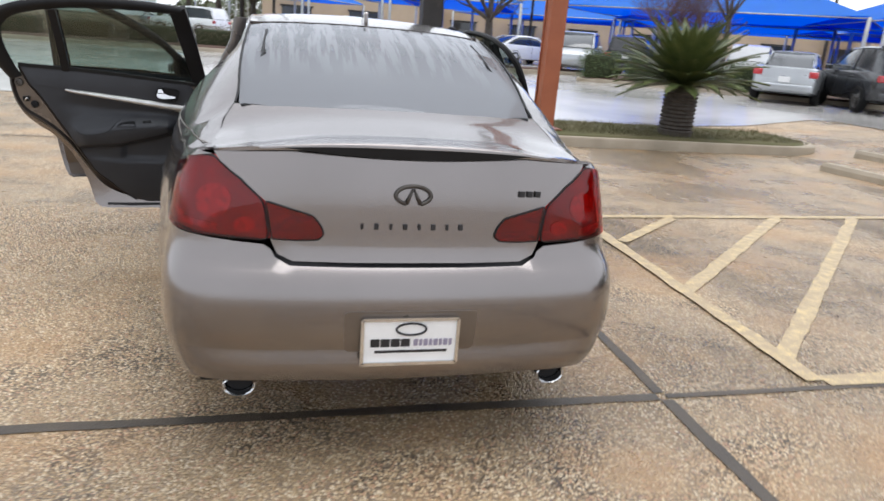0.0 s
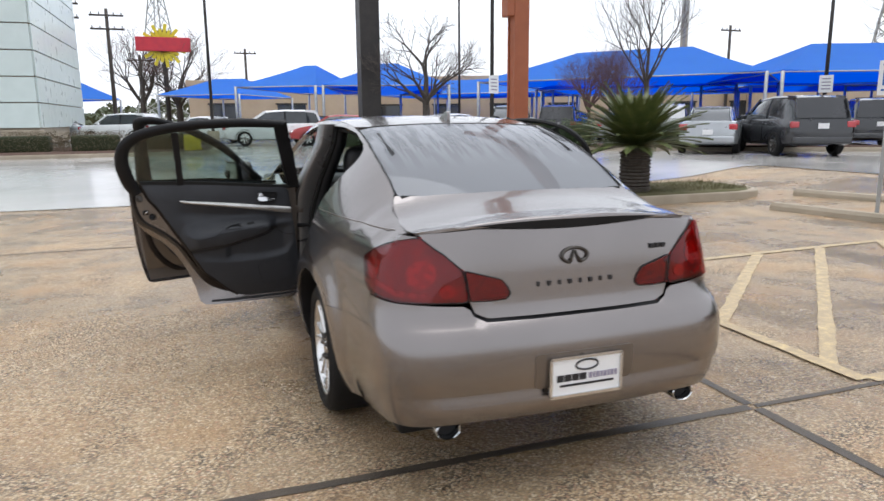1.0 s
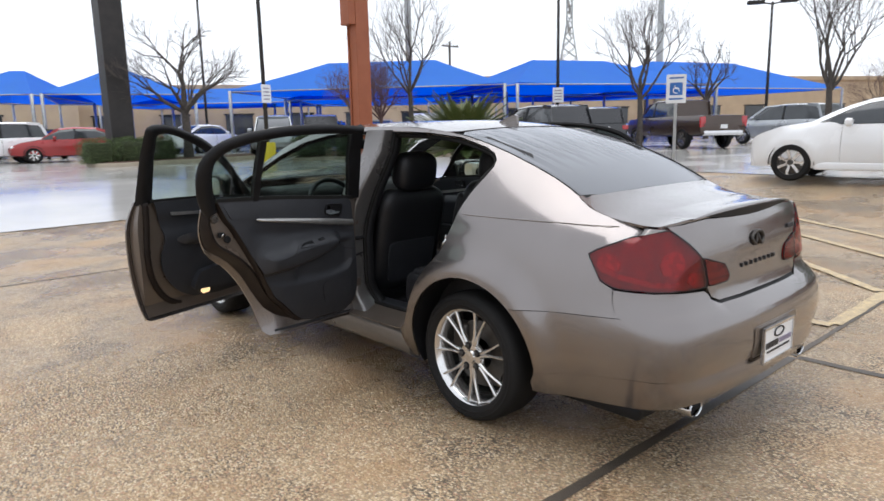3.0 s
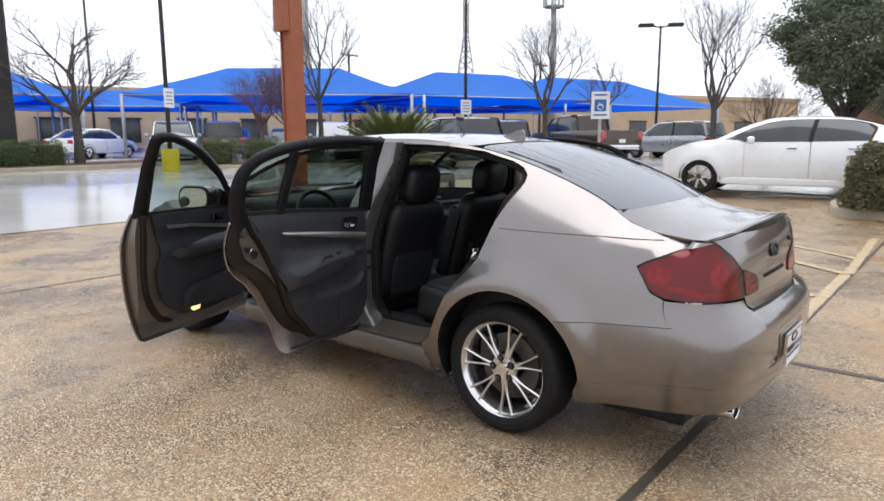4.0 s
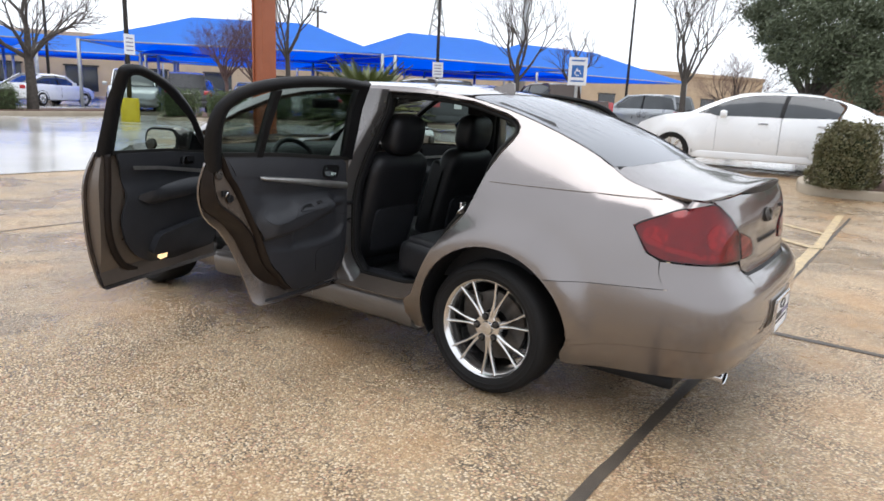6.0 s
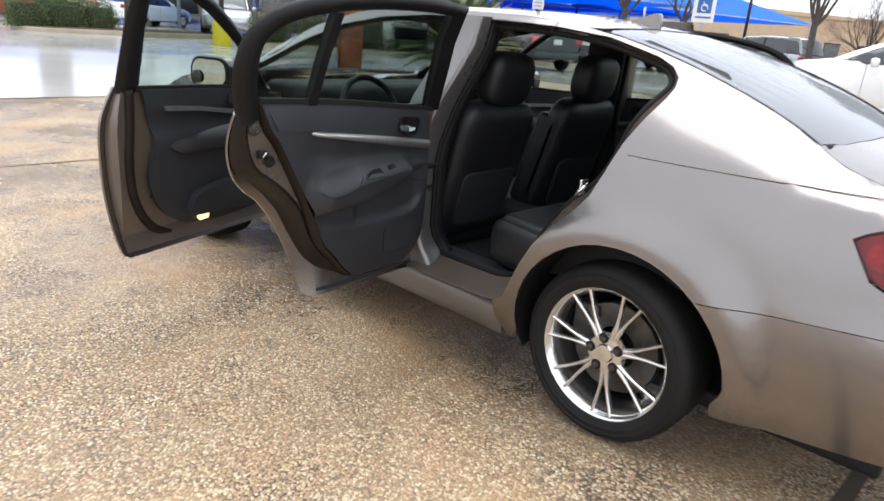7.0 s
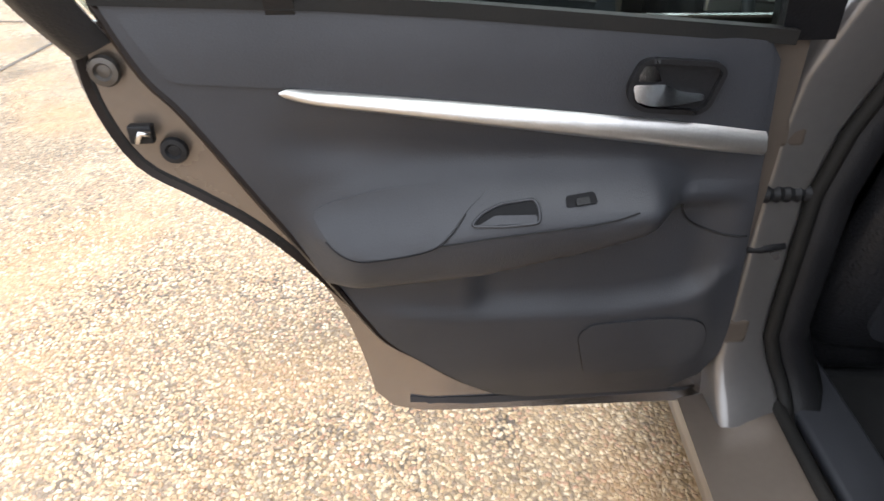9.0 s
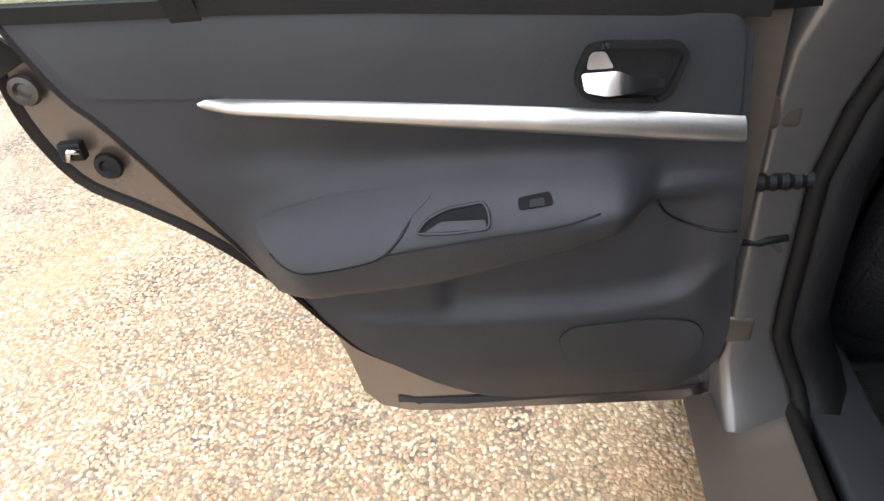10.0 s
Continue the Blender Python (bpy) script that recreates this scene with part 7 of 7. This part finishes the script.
    rs = [c for c in cab if roof[0] - 0.2 <= c[0] <= roof[1] + 0.2]
    part("roof", loft([ring(yy, [(wt + 0.02, zt - 0.10), (wt + 0.022, zt - 0.05), (wt - 0.05, zt - 0.002), (wt * 0.4, zt + 0.012)]) for yy, wb, wt, zb, zt in rs]), paint, t)
    # pillars
    for sg in (-1, 1):
        for i0, i1, ww in ((0, 1, 0.16 if kind != "sedan" else 0.1), (1, 2, 0.12), (len(cab) - 2, len(cab) - 1, 0.09)):
            c0, c1 = cab[i0], cab[i1]
            part("pillar", bar([(sg * (c0[2] + 0.012), c0[0], c0[4] - 0.02), (sg * (c1[2] + 0.012), c1[0], c1[4] - 0.05)], (0, 1, 0.2), ww, 0.03), paint, t)
        mid = cab[len(cab) // 2]
        part("pillar", bar([(sg * (mid[1] + 0.006), mid[0], mid[3]), (sg * (mid[2] + 0.016), mid[0], mid[4] - 0.07)], (0, 1, 0), 0.08, 0.02), BLACK, t)
        part("tail_light", sbox((0.24, 0.10, 0.17 if kind != "pickup" else 0.40), (sg * (low[1][1] - 0.09), 0.05, low[1][3] - 0.14 - (0.1 if kind == "pickup" else 0)), 0.03), surface("parked_red_lens", (0.45, 0.02, 0.03), (0.35, 0.015, 0.02), 5, 0.2, 0, 0, 40, 1.0), t)
        part("headlight", sbox((0.20, 0.25, 0.12), (sg * (low[-2][1] - 0.10), low[-2][0] - 0.10, low[-2][3] - 0.06), 0.04), CHROME, t)
        part("wing_mirror", sbox((0.18, 0.12, 0.13), (sg * (w + 0.06), cab[-1][0] - 0.45, cab[-1][3] + 0.08), 0.04), paint, t)
        part("door_seam", tube([(sg * (w + 0.002), mid[0], 0.35), (sg * (w + 0.002), mid[0], mid[3] - 0.08)], 0.006, 5), BLACK, t)
        part("door_handle", sbox((0.03, 0.16, 0.025), (sg * (w + 0.005), mid[0] + 0.25 - 0.55, low[2][3] - 0.16), 0.01), paint, t)
        for yy in wy:
            far_wheel(t, sg * (w - 0.10), yy, r)
            part("wheel_arch", bar([(sg * (w - 0.105), yy + (r + 0.06) * math.cos(a), r + (r + 0.06) * math.sin(a)) for a in np.linspace(-0.1, math.pi + 0.1, 16)], (1, 0, 0), 0.22, 0.02), BLACK, t)
    part("rear_plate", box((0.30, 0.01, 0.15), (0, -0.012, low[0][3] - 0.02 if kind == "sedan" else 0.86), 0.002), PLATE, t)
    part("rear_bumper", sbox((w * 1.72, 0.12, 0.20), (0, 0.03, 0.46 if kind != "pickup" else 0.62), 0.05), paint if kind != "pickup" else CHROME, t)
    return t


parked_car("sedan", SILVER, 13.2, 14.8, -44, "silver saloon parked nose-in, wet", "parked_car")
parked_car("suv", BLACKP, 15.0, 12.3, -22, "black sport utility car parked nose-in", "parked_car")
parked_car("suv", DARKP, 13.6, 25.0, -34, "dark sport utility car parked under the shade canopy", "parked_car")
parked_car("suv", SILVER, 13.0, 28.0, 150, "silver crossover car parked behind the island", "parked_car")
parked_car("sedan", WHITE, 10.2, 33.4, -65, "white saloon parked under the shade canopy", "parked_car")
parked_car("sedan", DARKP, 14.5, 26.0, -40, "dark grey saloon under the shade canopy", "parked_car")
parked_car("suv", WHITE, 17.8, 22.8, -40, "white crossover under the shade canopy", "parked_car")
parked_car("sedan", SILVER, 16.2, 24.3, -40, "silver saloon under the shade canopy", "parked_car")
parked_car("pickup", BROWNP, 22.6, 11.0, -29, "dark bronze crew-cab pickup truck", "parked_truck")
parked_car("suv", SILVER, 28.2, 9.0, -15, "silver sport utility car with roof rails", "parked_car")
parked_car("suv", BLACKP, 20.0, 14.5, -40, "black sport utility car by the lamp post", "parked_car")
parked_car("suv", WHITE, 4.5, 33.0, 88, "white crossover parked across the far lane", "parked_car")
parked_car("sedan", REDP, 7.5, 31.5, 80, "dark red saloon in the far row", "parked_car")
parked_car("sedan", DARKP, 5.6, 35.5, 20, "dark saloon in the far row", "parked_car")
parked_car("sedan", WHITE, 0.5, 36.5, 40, "white saloon in the far row", "parked_car")
parked_car("suv", WHITE, -3.8, 43.0, 60, "white car in the far row", "parked_car")
parked_car("sedan", SILVER, -8.0, 46.0, 70, "silver car in the far row", "parked_car")
parked_car("sedan", DARKP, 24.5, 23.5, -30, "dark car under the shade canopy", "parked_car")
parked_car("suv", SILVER, 27.5, 22.0, -30, "silver car under the shade canopy", "parked_car")
parked_car("sedan", WHITE, 30.2, 20.8, -30, "white car under the shade canopy", "parked_car")


def white_saloon():
    """The white saloon across the drive lane, close enough to show its panels."""
    t = thing("white_saloon_car", "clean white saloon parked beside the drive lane", "car", (11.25, -0.05, gh(11.2, 2) + 0.012), 7, "parked vehicles")
    for sg in (LEFT, RIGHT):
        part("quarter_panel", panel(QUARTER, lambda s, z: body(s, z, sg), 0.07, 0.012), WHITE, t)
        part("front_wing", panel(S([(3.075, 0.235), (3.075, 0.98), (3.2, 1.03), (3.6, 1.03), (4.0, 0.975), (4.4, 0.85), (4.62, 0.72), (4.62, 0.3), (4.25, 0.26)] + arch(3.845, 0.372, 0.28)[::-1] + [(3.46, 0.235)]), lambda s, z: body(s, z, sg), 0.08, 0.012), WHITE, t)
        part("rear_door", panel(S([(1.98, 0.24), (1.98, 1.0), (1.12, 1.02)] + [p for p in DOOR_EDGE[::-1] if p[1] < 1.0] + [(1.49, 0.36), (1.49, 0.24)]), lambda s, z: body(s, z, sg), 0.08, 0.012), WHITE, t)
        part("front_door", panel(S([(1.99, 0.24), (1.99, 1.0), (3.068, 0.99), (3.068, 0.24)]), lambda s, z: body(s, z, sg), 0.08, 0.012), WHITE, t)
        part("side_glass", panel(S([(1.04, 1.21), (1.12, 1.01), (1.98, 1.005), (3.1, 1.0), (3.35, 1.06), (2.9, 1.28), (2.5, 1.38), (2.0, 1.398), (1.5, 1.385), (1.15, 1.315)]), lambda s, z: body(s, z, sg, -0.006), 0.1, 0.01), GLASS_FAR, t, "dark side windows")
        part("pillar", bar([bodyy(y, z, sg, 0.002) for y, z in ((2.0, 1.0), (1.97, 1.2), (1.93, 1.40))], (0, 1, 0), 0.07, 0.012), BLACK, t)
        part("roof_rail", panel(S([(1.545, 1.397), (1.8, 1.405), (2.2, 1.405), (2.5, 1.385), (2.75, 1.34), (3.0, 1.25), (3.3, 1.10), (3.45, 1.03), (3.6, 1.035)] + [(y, float(RAILZ(y))) for y in (3.3, 3.0, 2.7, 2.5, 2.2, 1.8, 1.545)]), lambda s, z: body(s, z, sg), 0.06, 0.03), WHITE, t)
        part("tail_light", panel(rounded(OUTER_LENS, 0.018), lambda s, z: body(s, z, sg, 0.007), 0.05, 0.02), REDLENS, t)
        part("wing_mirror", sbox((0.2, 0.12, 0.14), (sg * 0.98, 2.95, 1.03), 0.05), WHITE, t)
        for y in (1.25, 2.2):
            part("door_handle", bar([bodyy(y, 0.88, sg, 0.02), bodyy(y + 0.16, 0.88, sg, 0.02)], (0, 0, 1), 0.025, 0.015), CHROME, t)
        for y in (0.995, 3.845):
            far_wheel(t, sg * 0.79, y, 0.335)
            part("wheel_arch", bar([(sg * 0.76, y + 0.38 * math.cos(a), 0.33 + 0.38 * math.sin(a)) for a in np.linspace(-0.1, math.pi + 0.1, 18)], (1, 0, 0), 0.22, 0.01), BLACK, t)
    part("rear_bumper", panel(BUMPER, lambda s, z: body(abs(s), z, sgn(s)), 0.08, 0.012), WHITE, t)
    part("bumper_lip", panel(LIP, lambda s, z: body(abs(s), z, sgn(s), -0.006) + Vector((0, 0.008, 0)), 0.08, 0.012), WHITE, t)
    part("boot_lid", panel(LID_REAR, lambda s, z: body(abs(s), z, sgn(s)), 0.08, 0.012), WHITE, t)
    part("boot_lid_top", panel(LID_TOP, lambda x, y: top(x, y), 0.1, 0.012, out=up), WHITE, t)
    part("roof", panel(ROOF, lambda x, y: top(x, y), 0.12, 0.03, out=up), WHITE, t)
    part("rear_window", panel(RG, lambda x, y: top(x, y, -0.004), 0.1, 0.004, out=up), GLASS_FAR, t)
    part("windscreen", panel(WS, lambda x, y: top(x, y, -0.004), 0.1, 0.004, out=up), GLASS_FAR, t)
    part("bonnet", panel(HOOD, lambda x, y: top(x, y), 0.1, 0.012, out=up), WHITE, t)
    part("sill", sbox((1.70, 2.1, 0.14), (0, 2.42, 0.275), 0.03), WHITE, t)
    for sg in (LEFT, RIGHT):
        part("front_bumper", panel([(_s[-1] - 1.0, 0.26), (_s[-1], 0.22), (_s[-1], 0.72), (_s[-1] - 0.35, 0.74), (_s[-1] - 1.0, 0.66)], lambda s, z: body(s, z, sg), 0.1, 0.012), WHITE, t)


white_saloon()


# ---- far buildings, pylons and lines ----
def tan_building(x0, x1, y, h, rz, label):
    t = thing("store_building", label, "building", (x0, y, 0.2), rz)
    L = x1 - x0
    part("wall", box((L, 12, h), (L / 2, 6, h / 2)), TAN, t)
    part("parapet", box((L + 0.4, 12.4, 0.5), (L / 2, 6, h + 0.2), 0.05), TAN, t)
    for i in range(int(L / 6)):
        w = part("window", box((2.6, 0.12, 2.2), (3 + i * 6, -0.03, 1.6), 0.02), GLASS_FAR, t)
        part("window_frame", box((2.9, 0.08, 0.15), (3 + i * 6, -0.06, 2.78), 0.02), POLE, w)


tan_building(15, 62, 70, 5.2, -25, "long tan stucco store behind the car park")
tan_building(48, 110, 48, 5.6, -25, "long tan stucco store behind the car park")
tan_building(-2, 14, 64, 4.4, 0, "low tan stucco building behind the car park")


def panel_building():
    t = thing("panel_building", "tall building clad in pale green panels with thin joints", "building", (-8.75, 37.0, 0.2), 0)
    part("core", box((30, 14, 11.5), (-15.1, 7.1, 5.95)), CONC, t)
    for j in range(7):
        for i in range(6):
            part("panel", box((2.42, 0.09, 1.20), (-1.27 - i * 2.5, -0.02, 1.6 + j * 1.26), 0.02), PANELG, t)
        part("edge_panel", box((0.09, 13.9, 1.20), (-0.02, 7.0, 1.6 + j * 1.26), 0.02), PANELG, t)
    part("plinth", box((30.2, 0.25, 0.9), (-15.0, -0.05, 0.45), 0.03), CONC, t)


panel_building()


def brick_wall():
    t = thing("brick_building", "brown brick building behind the live oaks", "building", (40, -14, 0.25), 78)
    part("wall", box((26, 8, 5.0), (8, -4, 2.5)), BRICKM, t)
    part("parapet", box((26.3, 8.3, 0.4), (8, -4, 5.15), 0.04), TAN, t)


brick_wall()


def burst_sign():
    """Roadside sign: a red band over a yellow burst of rays; its writing left as a plain band."""
    t = thing("roadside_sign", "tall roadside sign, plain red band over a yellow ray burst", "sign", (-3.9, 67.7, 0.24))
    part("pole", tube([(0, 0.2, 0), (0, 0.2, 9.5)], 0.22, 10), POLE, t)
    for k in range(22):
        a = 6.283 * k / 22
        part("ray", bar([(0.5 * math.cos(a), 0, 8.1 + 0.5 * math.sin(a)), ((1.5 + 0.45 * (k % 2)) * math.cos(a), 0, 8.1 + (1.5 + 0.45 * (k % 2)) * math.sin(a))], (math.sin(a), 0, -math.cos(a)), 0.30, 0.14), SIGNY, t)
    part("hub", lathe([(0.0, -0.12), (1.35, -0.12), (1.35, 0.12), (0.0, 0.12)], 24, "Y"), POLE, t).location = (0, 0.1, 8.1)
    part("red_band", box((4.7, 0.36, 1.25), (0, -0.2, 8.2), 0.04), SIGNR, t)


burst_sign()


def utility_pole(x, y, h, arms=1):
    t = thing("utility_pole", "dark wooden utility pole with cross-arms", "utility pole", (x, y, 0.24), 0, "utility poles")
    part("pole", tube([(0, 0, 0), (0, 0, h)], [0.17, 0.12], 8), BARK, t)
    for k in range(arms):
        z = h - 0.5 - k * 1.0
        part("cross_arm", box((2.4, 0.12, 0.14), (0, -0.1, z), 0.02), BARK, t)
        for xx in (-1.05, -0.5, 0.5, 1.05):
            part("insulator", lathe([(0.0, 0.0), (0.05, 0.02), (0.06, 0.12), (0.03, 0.2), (0.0, 0.2)], 8, "Z"), GALV, t).location = (xx, -0.1, z + 0.06)


utility_pole(-10.4, 57.0, 10.4, 2)
utility_pole(-7.4, 57.4, 9.7, 2)
utility_pole(-6.3, 72.0, 7.6, 1)
utility_pole(4.0, 78.0, 9.0, 1)
utility_pole(48.4, 53.9, 10.0, 1)
utility_pole(62.0, 38.5, 9.0, 1)


def lattice_tower(x, y, h, w, label):
    t = thing("transmission_tower", label, "tower", (x, y, 0.2), 35)
    V = Tubes()

    def leg(k, f):
        s = w * (1 - 0.86 * min(1, f / 0.72)) if f < 0.72 else w * 0.14
        return Vector(((1 if k in (0, 1) else -1) * s, (1 if k in (0, 3) else -1) * s, h * f))
    fs = np.linspace(0, 1, 15)
    for a, b in zip(fs, fs[1:]):
        for k in range(4):
            V.add(leg(k, a), leg(k, b), 0.10, 0.10, 4)
            V.add(leg(k, a), leg((k + 1) % 4, b), 0.055, 0.055, 3)
            V.add(leg((k + 1) % 4, a), leg(k, b), 0.055, 0.055, 3)
    part("lattice", mesh("lattice", V.V, V.F), GALV, t)
    for z in (0.70, 0.84, 0.97):
        A = Tubes()
        for s in (-1, 1):
            A.add(Vector((0, 0, h * z)), Vector((s * 4.2, 0, h * z + 0.3)), 0.14, 0.07, 4)
            A.add(Vector((0, 0, h * z - 0.9)), Vector((s * 4.2, 0, h * z + 0.3)), 0.10, 0.06, 4)
            A.add(Vector((s * 4.2, 0, h * z + 0.3)), Vector((s * 4.2, 0, h * z - 0.9)), 0.09, 0.09, 4)
        part("cross_arm", mesh("arm", A.V, A.F), GALV, t)


lattice_tower(68.4, 53.4, 18.4, 2.4, "grey steel lattice transmission tower far behind the lot")
lattice_tower(-6.0, 110, 30.0, 3.0, "grey steel lattice transmission tower far behind the lot")


def steel_pole(x, y, h):
    t = thing("steel_pole", "tall grey steel power line pole behind the shade canopies", "utility pole", (x, y, 0.2), 0, "utility poles")
    part("pole", tube([(0, 0, 0), (0, 0, h)], [0.45, 0.30], 12), GALV, t)
    for z in (h - 0.6, h - 3.0):
        part("cross_arm", tube([(-2.2, 0, z + 0.25), (0, 0, z), (2.2, 0, z + 0.25)], 0.10, 8), GALV, t)


steel_pole(48.2, 60.5, 26.0)


def monopole():
    t = thing("antenna_mast", "grey antenna monopole with panel antennas", "mast", (65.7, 39.2, 0.2))
    part("mast", tube([(0, 0, 0), (0, 0, 16.3)], [0.5, 0.28], 10), GALV, t)
    for k in range(9):
        a = 6.283 * k / 9
        part("antenna", box((0.25, 0.15, 1.5), (1.1 * math.cos(a), 1.1 * math.sin(a), 15.8), 0.03), GALV, t)
    part("platform", lathe([(1.1, 15.1), (1.15, 15.2), (1.0, 15.25), (0.3, 15.2)], 16, "Z"), GALV, t)


monopole()


def far_wood():
    rnd = random.Random(77)
    V, F = [], []
    for _ in range(16000):
        a = rnd.uniform(0.15, 2.3)
        d = rnd.uniform(115, 150)
        x, y = d * math.cos(a), d * math.sin(a)
        h = 4.2 + 2.2 * noise.noise(Vector((a * 9, 0.3, 0))) + 1.0 * noise.noise(Vector((a * 31, 2, 0)))
        z = rnd.uniform(0, 1) ** 0.7 * h
        s = rnd.uniform(0.25, 0.6)
        i = len(V)
        b, e = rnd.uniform(0, 6.28), rnd.uniform(-0.6, 0.6)
        u = Vector((math.cos(b), math.sin(b), e)) * s
        v = Vector((-math.sin(b) * 0.5, math.cos(b) * 0.5, 0.8)) * s
        c = Vector((x, y, z))
        V += [c - u, c - v, c + u, c + v]
        F.append((i, i + 1, i + 2, i + 3))
    tagged(part("far_woods", mesh("woods", V, F, False), OAK), "grey-brown and green tree line in the distance", "woods", kind="stuff")


far_wood()


def pebbles(x0, x1, y0, y1, gap, fade, seed):
    """Flattened stones half sunk in the concrete, thinning out towards the edges of the stretch."""
    rnd = np.random.default_rng(seed)
    gx_, gy_ = np.meshgrid(np.arange(x0, x1, gap), np.arange(y0, y1, gap))
    c = np.stack([gx_.ravel(), gy_.ravel()], 1) + rnd.uniform(-0.42, 0.42, (gx_.size, 2)) * gap
    near = np.minimum.reduce([c[:, 0] - x0, x1 - c[:, 0], c[:, 1] - y0, y1 - c[:, 1]])
    c = c[rnd.random(len(c)) < np.clip(near / fade, 0, 1) * 0.8]
    n = len(c)
    a, b = rnd.uniform(0.0045, 0.0085, n), rnd.uniform(0.0038, 0.0060, n)
    w, h = rnd.uniform(0, math.pi, n), rnd.uniform(0.0016, 0.0036, n)
    ang = np.arange(7) * 2 * math.pi / 7
    wob = rnd.uniform(0.82, 1.15, (n, 7))
    V = []
    for k, z in ((1.0, -0.001), (0.78, 0.7), (0.34, 1.0)):
        u, v = a[:, None] * np.cos(ang) * wob * k, b[:, None] * np.sin(ang) * wob * k
        V.append(np.stack([c[:, :1] + u * np.cos(w)[:, None] - v * np.sin(w)[:, None], c[:, 1:] + u * np.sin(w)[:, None] + v * np.cos(w)[:, None], np.repeat((h * z)[:, None], 7, 1)], 2))
    V = np.concatenate(V, 1).reshape(-1, 3)
    F = [(r * 7 + i, r * 7 + (i + 1) % 7, (r + 1) * 7 + (i + 1) % 7, (r + 1) * 7 + i) for r in range(2) for i in range(7)]
    faces = [tuple(o + q for q in f) for o in range(0, n * 21, 21) for f in F + [tuple(range(14, 21))]]
    return mesh("pebbles", V.tolist(), faces)


tagged(part("pebbles", pebbles(-3.1, -0.86, 0.75, 3.5, 0.0135, 0.55, 12), PEBBLES), "small rounded brown and cream stones set in the concrete", "pebbles", kind="stuff")
